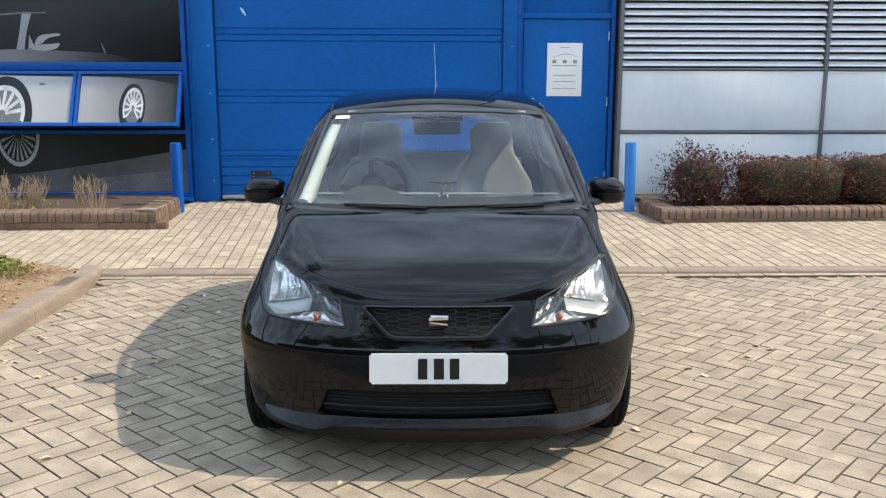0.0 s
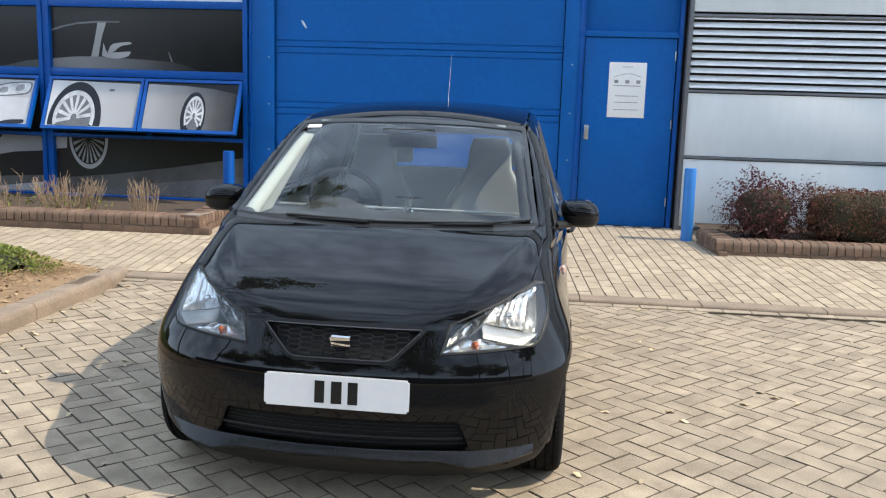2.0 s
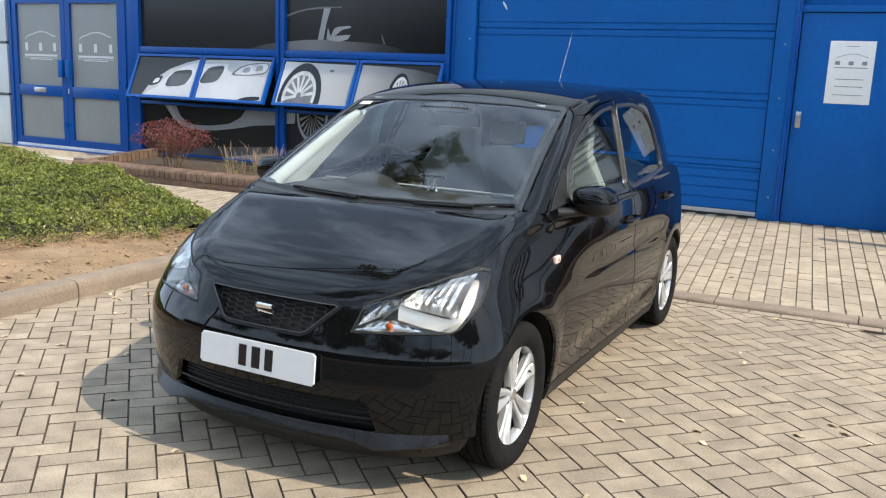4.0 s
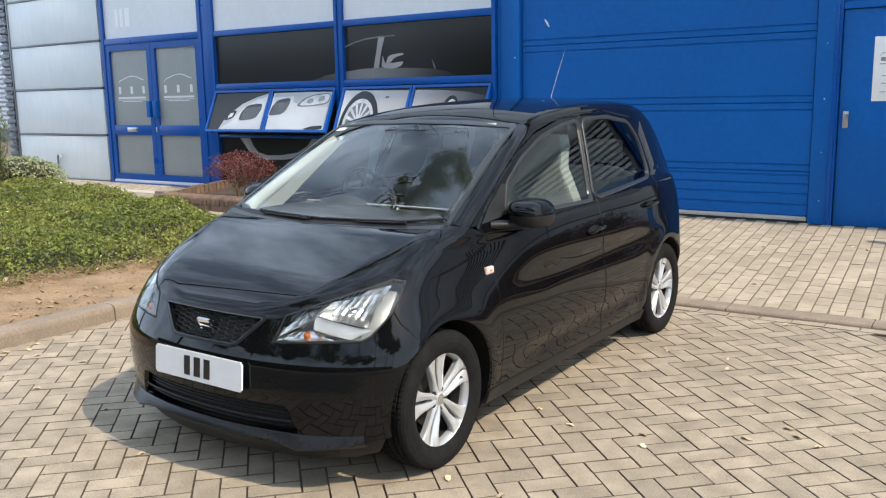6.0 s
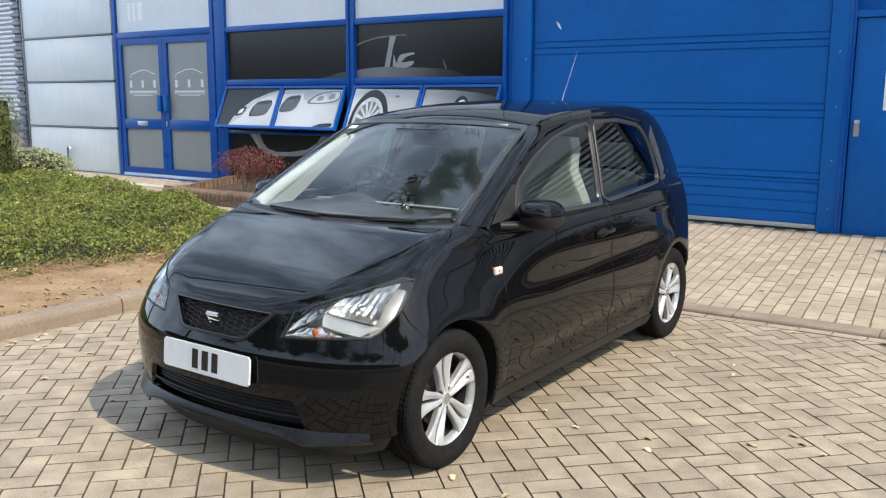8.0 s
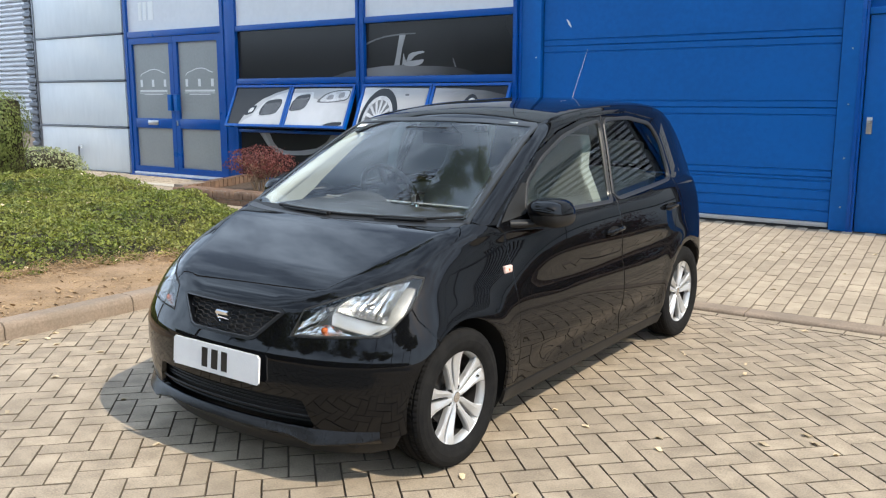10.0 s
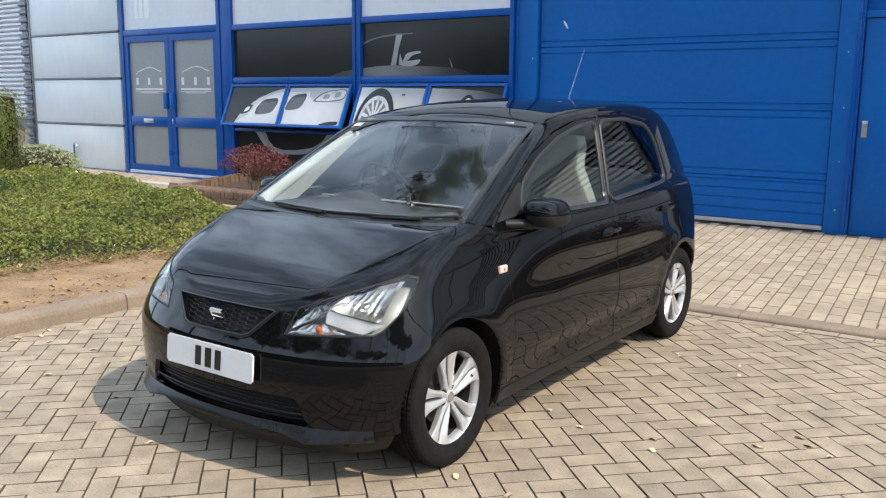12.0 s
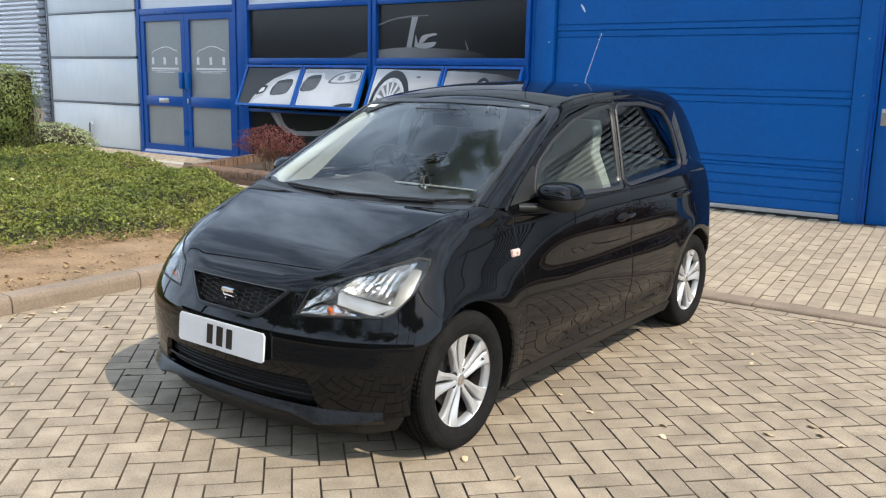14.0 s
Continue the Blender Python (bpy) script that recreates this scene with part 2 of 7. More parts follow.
def frame_ring(bm, x0, x1, z0, z1, w, y0, y1, m=None):
    """A rectangular frame of bar width w in the xz plane, from y0 to y1."""
    o = [(x0, z0), (x1, z0), (x1, z1), (x0, z1)]
    i = [(x0 + w, z0 + w), (x1 - w, z0 + w), (x1 - w, z1 - w), (x0 + w, z1 - w)]
    v = [[bm.verts.new((x, y, z)) for x, z in loop] for y in (y0, y1) for loop in (o, i)]
    fo, fi, bo, bi = v
    for k in range(4):
        j = (k + 1) % 4
        bm.faces.new((fo[k], fo[j], fi[j], fi[k]))
        bm.faces.new((bo[j], bo[k], bi[k], bi[j]))
        bm.faces.new((fo[j], fo[k], bo[k], bo[j]))
        bm.faces.new((fi[k], fi[j], bi[j], bi[k]))
    if m is not None:
        bmesh.ops.transform(bm, matrix=m, verts=[q for s in v for q in s])
    return bm


def prism(bm, pts, y0, y1, m=None):
    """A flat polygon in the xz plane, given thickness from y0 (front) to y1."""
    a = [bm.verts.new((x, y0, z)) for x, z in pts]
    b = [bm.verts.new((x, y1, z)) for x, z in pts]
    bm.faces.new(a)
    bm.faces.new(b[::-1])
    for k in range(len(pts)):
        j = (k + 1) % len(pts)
        bm.faces.new((a[j], a[k], b[k], b[j]))
    bmesh.ops.recalc_face_normals(bm, faces=bm.faces)
    if m is not None:
        bmesh.ops.transform(bm, matrix=m, verts=a + b)
    return bm


def lathe(bm, profile, segs=32, axis="z", m=None):
    """Turns a profile of (radius, height) round an axis."""
    rings = []
    for r, h in profile:
        ring = []
        for k in range(segs):
            a = 2 * math.pi * k / segs
            c, s = r * math.cos(a), r * math.sin(a)
            ring.append(bm.verts.new((c, s, h) if axis == "z" else ((h, c, s) if axis == "x" else (c, h, s))))
        rings.append(ring)
    for p, q in zip(rings, rings[1:]):
        for k in range(segs):
            j = (k + 1) % segs
            bm.faces.new((p[k], p[j], q[j], q[k]))
    for ring, rev in ((rings[0], True), (rings[-1], False)):
        if profile[0 if rev else -1][0] > 1e-5:
            bm.faces.new(ring[::-1] if rev else ring)
    bmesh.ops.remove_doubles(bm, verts=[v for ring in rings for v in ring], dist=1e-6)
    bmesh.ops.recalc_face_normals(bm, faces=bm.faces)
    if m is not None:
        bmesh.ops.transform(bm, matrix=m, verts=bm.verts)
    return bm


def tube(bm, pts, r, segs=6, r_end=None):
    """A tube along points, tapering from r to r_end."""
    rings = []
    n = len(pts)
    pts = [Vector(p) for p in pts]
    for k, p in enumerate(pts):
        d = (pts[min(k + 1, n - 1)] - pts[max(k - 1, 0)]).normalized()
        a = d.orthogonal().normalized() if k == 0 else (a - d * a.dot(d)).normalized()
        b = d.cross(a)
        rr = r + ((r_end if r_end is not None else r) - r) * k / max(1, n - 1)
        rings.append([bm.verts.new(p + (a * math.cos(2 * math.pi * s / segs) + b * math.sin(2 * math.pi * s / segs)) * rr) for s in range(segs)])
    for p, q in zip(rings, rings[1:]):
        for k in range(segs):
            j = (k + 1) % segs
            bm.faces.new((p[k], p[j], q[j], q[k]))
    bm.faces.new(rings[0][::-1])
    bm.faces.new(rings[-1])
    return bm


def ramp_z(y):
    """Height of the paved forecourt: level up to the flush kerb, then rising to the doors."""
    return 0.0 if y < 7.12 else 0.028 + 0.0495 * (y - 7.30)

# ---------- ground ----------
bm = bmesh.new()
GX, GY = [-300, -12.2, -1.62, 30, 300], [-300, -60, 7.2, 10.5, 300]
grid = [[bm.verts.new((x, y, -0.0105 if y < 7.3 else (0.165 if y > 10 else -0.0105))) for x in GX] for y in GY]
for j in range(4):
    for i in range(4):
        bm.faces.new((grid[j][i], grid[j][i + 1], grid[j + 1][i + 1], grid[j + 1][i]))
ground = part("ground", bm, M_SAND, smooth=None)
tagged(ground, "dark sandy bedding under the block paving, reaching the horizon", "ground", kind="structure")

# ---------- building ----------
YC, YW, YG, YS, YD = 10.35, 10.36, 10.40, 10.45, 10.47   # faces of cladding, window frames, glass, big door, small door
BX0, BX1, BTOP = -12.15, 15.0, 6.2
bm = bmesh.new()
for x0, x1, z0, z1 in ((BX0, -9.38, 0, BTOP), (-9.38, -1.45, 3.9, BTOP), (-6.86, -6.62, 0.1, 3.9), (-1.78, -1.36, 0, 3.9),
                       (-1.36, 1.9, 3.9, BTOP), (-1.45, -1.36, 3.9, BTOP), (1.88, 2.06, 0, BTOP), (2.06, 3.16, 3.4, BTOP), (3.16, BX1, 0, BTOP), (-6.62, -1.78, 0.0, 0.2), (-9.38, -6.86, 0.0, 0.12)):
    box(bm, x0, x1, 10.5, 10.85, z0, z1)
upper = empty("cladding_upper", kind="structure", label="pale grey metal wall panels above the doors and windows", category="cladding")
for x0, x1, z0 in ((-9.38, -6.76, 3.92), (-6.76, -4.16, 3.92), (-4.16, -1.74, 3.92), (-1.74, 0.25, 3.92), (0.25, 2.05, 3.92), (2.08, 3.2, 3.42)):
    for z, zt in ((z0, 4.6), (4.6, 5.35), (5.35, 6.1)):
        part("panel", boxed(x0 + 0.012, x1 - 0.012, 10.40, 10.46, z + 0.012, zt - 0.012, 0.004), M_CLAD, upper)
# near-black, so the gaps between panels show as painted shadow lines
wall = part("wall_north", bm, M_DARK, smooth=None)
tagged(wall, "industrial unit wall behind grey cladding and blue doors", "wall", kind="structure")
inner = part("wall_inner", boxed(BX0, BX1, 13.5, 13.7, 0, BTOP), M_WHITE, smooth=None)
tagged(inner, "plain white back wall of the unit", "wall", kind="structure")
bm = boxed(BX0 - 0.1, BX1, 10.2, 24, BTOP, BTOP + 0.25)
tagged(part("roof", bm, M_CLAD_TRIM, smooth=None), "flat grey roof edge of the unit", "roof", kind="structure")


def cladding(name, x0, x1, rows, label):
    """Pale metal panels between trim rails, one object per panel."""
    run = empty(name, kind="structure", label=label, category="cladding")
    for z0, z1 in rows:
        part("panel", boxed(x0 + 0.012, x1 - 0.012, YC, YC + 0.06, z0 + 0.020, z1 - 0.020, 0.004), M_CLAD, run)
        part("rail", boxed(x0 + 0.023, x1 - 0.023, YC - 0.016, YC + 0.03, z1 - 0.012, z1 + 0.014, 0.003), M_CLAD_TRIM, run)
    part("rail", boxed(x0 + 0.023, x1 - 0.023, YC - 0.02, YC + 0.06, rows[0][0] - 0.03, rows[0][0] + 0.012, 0.003), M_CLAD_TRIM, run)
    for x in (x0,):
        part("post", boxed(x - 0.022, x + 0.022, YC - 0.016, YC + 0.14, rows[0][0] - 0.03, 6.1, 0.003), M_CLAD_TRIM, run)
    return run


GREY = "pale grey metal wall panels with thin trim rails"
cladding("cladding_west", -12.12, -9.41, [(0.17, 0.968), (0.968, 1.768), (1.768, 2.55), (2.55, 3.35), (3.35, 4.2), (4.2, 5.2), (5.2, 6.1)], GREY)
for x0, x1 in ((3.235, 5.61), (5.61, 7.98), (7.98, 10.4), (10.4, 14.9)):
    run = cladding("cladding_east", x0, x1, [(0.20, 0.985), (0.985, 1.70)], GREY + " below louvres")
    # near-black sheet for the shade between the slats
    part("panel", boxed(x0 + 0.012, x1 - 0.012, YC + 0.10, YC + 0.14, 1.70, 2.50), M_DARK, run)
    zz = 1.735
    while zz < 2.46:
        bmesh_l = bmesh.new()
        prism(bmesh_l, [(0, 0), (0.012, 0.0), (0.07, 0.050), (0.07, 0.058), (0.058, 0.058), (0.0, 0.012)], 0, x1 - x0 - 0.06)
        part("slat", bmesh_l, M_LOUVRE, run, m=Matrix.Translation((x0 + 0.03, YC + 0.0, zz)) @ Matrix(((0, 1, 0, 0), (1, 0, 0, 0), (0, 0, 1, 0), (0, 0, 0, 1))))
        zz += 0.0805
    part("rail", boxed(x0 + 0.023, x1 - 0.023, YC - 0.012, YC + 0.06, 2.485, 2.515, 0.003), M_CLAD_TRIM, run)
    for z0, z1 in ((2.52, 3.3), (3.3, 4.2), (4.2, 5.2), (5.2, 6.1)):
        part("panel", boxed(x0 + 0.012, x1 - 0.012, YC, YC + 0.06, z0 + 0.020, z1 - 0.020, 0.004), M_CLAD, run)
        part("rail", boxed(x0 + 0.023, x1 - 0.023, YC - 0.012, YC + 0.05, z1 - 0.012, z1 + 0.012, 0.003), M_CLAD_TRIM, run)

# corrugated return at the west corner
bm = bmesh.new()
zz = 0.1
while zz < 6.1:
    prism(bm, [(0, 0), (0.035, 0.03), (0.035, 0.07), (0, 0.10), (0, 0.13), (0.02, 0.13), (0.06, 0.06)], 0, 3.0, Matrix.Translation((BX0 - 0.02, YC - 0.02, zz)) @ Matrix(((-1, 0, 0, 0), (0, 1, 0, 0), (0, 0, 1, 0), (0, 0, 0, 1))))
    zz += 0.14
bmesh.ops.recalc_face_normals(bm, faces=bm.faces)
tagged(part("wall_west", bm, M_CLAD_TRIM), "grey horizontally corrugated metal side wall", "wall", kind="structure")

bm = bmesh.new()
zz = 0.1
while zz < 6.1:
    prism(bm, [(0, 0), (0.05, 0.03), (0.05, 0.085), (0, 0.115), (0, 0.15), (-0.03, 0.15), (-0.03, 0)], 0, 0.29, Matrix.Translation((BX0 - 0.30, YC + 0.03, zz)) @ Matrix(((0, 1, 0, 0), (-1, 0, 0, 0), (0, 0, 1, 0), (0, 0, 0, 1))))
    zz += 0.15
bmesh.ops.recalc_face_normals(bm, faces=bm.faces)
tagged(part("wall_corner", bm, M_CLAD_TRIM), "grey horizontally ribbed metal corner strip", "wall", kind="structure")

# big sectional door
door = empty("door_1", kind="structure", label="closed blue sectional garage door with ribbed panels", category="garage door")


def section_door():
    """Panels of the sectional door: each a slab with shallow ribs running across."""
    x0, x1 = -1.372, 1.885
    cuts = [0.25, 0.70, 1.385, 2.075, 2.76, 3.45, 3.9]
    for z0, z1 in zip(cuts, cuts[1:]):
        zs, prof = z0 + 0.004, []
        prof.append((z0 + 0.002, 0.012))
        prof.append((z0 + 0.008, 0.0))
        ribs = [0.06, 0.10] if z0 > 0.6 else [0.10, 0.21, 0.31, 0.40]
        if z0 > 0.6:
            ribs = [0.055, z1 - z0 - 0.085]
        for r in ribs:
            prof += [(z0 + r, 0.0), (z0 + r + 0.006, 0.010), (z0 + r + 0.016, 0.010), (z0 + r + 0.022, 0.0)]
        prof += [(z1 - 0.008, 0.0), (z1 - 0.002, 0.012)]
        bm = bmesh.new()
        a = [bm.verts.new((x0, YS + d, z)) for z, d in prof]
        b = [bm.verts.new((x1, YS + d, z)) for z, d in prof]
        for k in range(len(prof) - 1):
            bm.faces.new((a[k], b[k], b[k + 1], a[k + 1]))
        box(bm, x0, x1, YS + 0.013, YS + 0.05, z0, z1)
        part("panel", bm, M_BLUE, door, smooth=20)


section_door()
part("bottom_bar", boxed(-1.372, 1.885, YS - 0.012, YS + 0.045, 0.205, 0.248, 0.004), M_BAR, door, "pale aluminium bottom bar")
part("seal", boxed(-1.372, 1.885, YS - 0.004, YS + 0.04, 0.17, 0.204, 0.004), M_RUBBER, door, "black rubber floor seal")
bm = boxed(-1.03, -0.79, YS - 0.016, YS + 0.01, 0.435, 0.53, 0.012)
h = part("lifting_handle", bm, M_RUBBER, door, "black recessed lifting handle")
for k in range(4):
    bm = bmesh.new()
    bmesh.ops.create_uvsphere(bm, u_segments=8, v_segments=5, radius=0.006)
    part("rivet", bm, M_STEEL, h, m=Matrix.Translation((-0.995 + (k % 2) * 0.17, YS - 0.017, 0.462 + (k // 2) * 0.040)))
bm = bmesh.new()
prism(bm, [(0, 0), (0.03, -0.03), (0.055, -0.085), (0.045, -0.09), (0.012, -0.05), (-0.012, 0.0)], YS - 0.0035, YS - 0.0005)
part("scrape", bm, M_WHITE, door, "bare white scrape in the paint", m=Matrix.Translation((-1.07, 0, 2.37)))

# blue piers beside it
for nm, x0, x1, y0 in (("pier", -1.655, -1.385, YS - 0.055), ("pier", 1.895, 2.075, YS - 0.03)):
    p = empty(nm, kind="structure", label="blue painted steel door post", category="post")
    part("face", boxed(x0, x1, y0, 10.56, ramp_z(10.4), 3.9, 0.006), M_BLUE, p)
    part("edge_strip", boxed(x0 - 0.02 if x0 < 0 else x1 - 0.015, x0 + 0.012 if x0 < 0 else x1 + 0.02, y0 - 0.014, y0 + 0.02, ramp_z(10.4), 3.9, 0.004), M_BLUE_FRAME, p)
    for z in (0.42, 0.9, 1.42, 1.95):
        bm = bmesh.new()
        lathe(bm, [(0.009, 0), (0.007, -0.006), (0, -0.007)], 10, "y")
        part("bolt", bm, M_STEEL, p, m=Matrix.Translation((x0 + 0.21 if x0 < 0 else x0 + 0.10, y0, z)))

# personnel door
pd = empty("door_2", kind="structure", label="closed plain blue steel side door with lever handle", category="door")
part("frame", frame_ring(bmesh.new(), 2.075, 3.175, 0.12, 3.40, 0.045, YD - 0.05, YD + 0.08), M_BLUE_FRAME, pd)
part("transom", boxed(2.12, 3.13, YD - 0.04, YD + 0.06, 2.262, 2.325, 0.004), M_BLUE, pd)
part("overpanel", boxed(2.12, 3.13, YD + 0.01, YD + 0.05, 2.325, 3.355, 0.003), M_BLUE, pd)
part("leaf", boxed(2.128, 3.118, YD - 0.02, YD + 0.03, 0.185, 2.256, 0.004), M_BLUE, pd)
part("kick_strip", boxed(2.128, 3.118, YD - 0.02, YD + 0.03, 0.165, 0.183, 0.002), M_RUBBER, pd)
bm = boxed(2.165, 2.215, YD - 0.032, YD - 0.02, 1.14, 1.30, 0.004)
hd = part("handle", bm, M_STEEL, pd, "brushed steel lever handle")
bm = lathe(bmesh.new(), [(0.02, 0), (0.022, -0.02), (0.018, -0.045), (0, -0.047)], 16, "y", Matrix.Translation((2.192, YD - 0.03, 1.262)))
part("knob", bm, M_STEEL, hd)
for z in (0.42, 1.28, 2.02):
    bm = lathe(bmesh.new(), [(0, 0), (0.009, 0), (0.009, 0.10), (0, 0.10)], 10, "z", Matrix.Translation((3.112, YD - 0.03, z)))
    part("hinge", bm, M_STEEL, pd)
# notice on the side door: marks that cannot be read are bars
nt = empty("notice", label="white paper notice fixed to the blue side door", category="notice")
part("sheet", boxed(2.405, 2.81, YD - 0.026, YD - 0.021, 1.392, 1.992, 0.001), M_SIGN, nt)
M_INK = surface("grey_ink", (0.22, 0.22, 0.23), (0.3, 0.3, 0.31), 20, 0.6)
for k, (z, w, hgt) in enumerate(((1.94, 0.12, 0.006), (1.735, 0.30, 0.008), (1.625, 0.25, 0.007), (1.555, 0.25, 0.007), (1.475, 0.27, 0.006))):
    part("print_bar", boxed(2.6075 - w / 2, 2.6075 + w / 2, YD - 0.0285, YD - 0.0265, z, z + hgt), M_INK, nt)
LOGO_ARC = [(-0.15, 0.0), (-0.13, 0.022), (-0.08, 0.036), (-0.03, 0.052), (0.03, 0.056), (0.08, 0.046), (0.11, 0.032), (0.15, 0.022)]


def curve_band(bm, pts, w, y0, y1, m=None):
    """A narrow band that follows points in the xz plane."""
    up = [(x, z + w / 2) for x, z in pts]
    dn = [(x, z - w / 2) for x, z in pts]
    for k in range(len(pts) - 1):
        prism(bm, [dn[k], dn[k + 1], up[k + 1], up[k]], y0, y1)
    if m is not None:
        bmesh.ops.transform(bm, matrix=m, verts=bm.verts)
    return bm


part("print_arc", curve_band(bmesh.new(), LOGO_ARC, 0.005, YD - 0.0285, YD - 0.0265, Matrix.Translation((2.6075, 0, 1.815))), M_INK, nt)
for k in (-0.12, 0.0, 0.12):
    part("print_mark", boxed(2.6075 + k - 0.022, 2.6075 + k + 0.022, YD - 0.0285, YD - 0.0265, 1.765, 1.80), M_INK, nt)

# window bays
M_SILVER = surface("silver_print", (0.26, 0.26, 0.262), (0.32, 0.32, 0.323), 0.8, 0.14, fine=1.6)
M_PALE = surface("pale_print", (0.56, 0.56, 0.57), (0.40, 0.40, 0.41), 0.9, 0.14, fine=1.6)
M_MIDGREY = surface("grey_print", (0.11, 0.11, 0.11), (0.07, 0.07, 0.07), 1.0, 0.14, fine=2)
M_BLACKP = surface("black_print", (0.006, 0.006, 0.007), (0.01, 0.01, 0.011), 1.0, 0.12)


def casement(bx, x0, x1, prints):
    """A top-hung light that stands open at the bottom, with its printed film."""
    w, hgt = x1 - x0, 0.655
    c = part("casement", frame_ring(bmesh.new(), 0, w, -hgt, 0, 0.036, -0.025, 0.025), M_BLUE_FRAME, bx, "blue top-hung window standing open")
    c.matrix_basis = Matrix.Translation((x0, YW - 0.005, 1.655)) @ pose(0, 0, 0, -24, 0, 0)
    part("pane", boxed(0.03, w - 0.03, -0.006, 0.006, -hgt + 0.03, -0.03), M_FILM, c)
    for mat, pts in prints:
        q = [(0.043 + (w - 0.086) * a, -hgt + 0.043 + (hgt - 0.086) * b) for a, b in pts]
        part("print", prism(bmesh.new(), q, -0.0085 - 0.0006 * PRINT_LAYER[mat.name], -0.0065), mat, c)
    return c


PRINT_LAYER = {"grey_print": 0, "silver_print": 1, "body_print": 1, "upper_print": 1, "shade_print": 1.5, "pale_print": 2, "black_print": 3, "disc_print": 3.5, "chrome_print": 4, "kidney_print": 4.6, "slat_print": 5.2}
M_CHROMEP = surface("chrome_print", (0.62, 0.62, 0.63), (0.35, 0.35, 0.36), 8, 0.14)


M_KIDNEY = surface("kidney_print", (0.012, 0.012, 0.013), (0.02, 0.02, 0.021), 6, 0.14)
M_SLATP = surface("slat_print", (0.30, 0.30, 0.31), (0.18, 0.18, 0.19), 9, 0.14)
M_SHADEP = surface("shade_print", (0.40, 0.40, 0.405), (0.34, 0.34, 0.345), 0.8, 0.14, fine=1.6)
M_DISCP = surface("disc_print", (0.16, 0.16, 0.165), (0.10, 0.10, 0.105), 4, 0.14)


def rounded(pts, n=6):
    """A closed outline with its corners rounded off."""
    out = []
    for k in range(len(pts)):
        p, q, r = pts[k - 1], pts[k], pts[(k + 1) % len(pts)]
        a, b = [(p[i] + 2 * q[i]) / 3 for i in (0, 1)], [(r[i] + 2 * q[i]) / 3 for i in (0, 1)]
        for j in range(n + 1):
            t = j / n
            out.append(tuple((1 - t) ** 2 * a[i] + 2 * t * (1 - t) * q[i] + t * t * b[i] for i in (0, 1)))
    return out


def kidney(cx, cz, w, h, lean):
    """A printed radiator opening: rounded, with fine upright slats."""
    def at(a, b):
        return (cx + w * a + lean * b, cz + h * b + 0.16 * h * a)
    ring = rounded([(-0.5, -0.5), (0.38, -0.5), (0.5, 0.1), (0.42, 0.5), (-0.3, 0.5), (-0.5, 0.1)])
    out = [(M_CHROMEP, [at(a * 1.12, b * 1.14) for a, b in ring]), (M_KIDNEY, [at(a, b) for a, b in ring])]
    for k in range(10):
        a = -0.37 + k * 0.083
        out.append((M_SLATP, [at(a, -0.44), at(a + 0.02, -0.44), at(a + 0.02, 0.28), at(a, 0.28)]))
    return out


def printed_wheel(cx, cz, rx, rz):
    """The spokes and rim of a wheel in a print, kept inside the pane."""
    out = []

    def clip(pts):
        return [(min(1, max(0, a)), min(1, max(0, b))) for a, b in pts]
    out.append((M_DISCP, clip([(a, max(0, b)) for a, b in arc(cx, cz, rx * 0.84, rz * 0.84, 0, 360, 24)[:-1]])))
    for k in range(22):
        a0, a1 = 360 * k / 22, 360 * (k + 1.02) / 22
        quad = arc(cx, cz, rx, rz, a0, a1, 2) + arc(cx, cz, rx * 0.83, rz * 0.83, a1, a0, 2)
        if all(b > 0 for a, b in quad):
            out.append((M_CHROMEP, clip(quad)))
    for k in range(14):
        a = 360 * k / 14 + 9
        quad = arc(cx, cz, rx * 0.82, rz * 0.82, a - 5, a + 5, 1) + arc(cx, cz, rx * 0.15, rz * 0.15, a + 20, a - 20, 1)
        if all(b > 0 for q, b in quad):
            out.append((M_CHROMEP, clip(quad)))
    return out


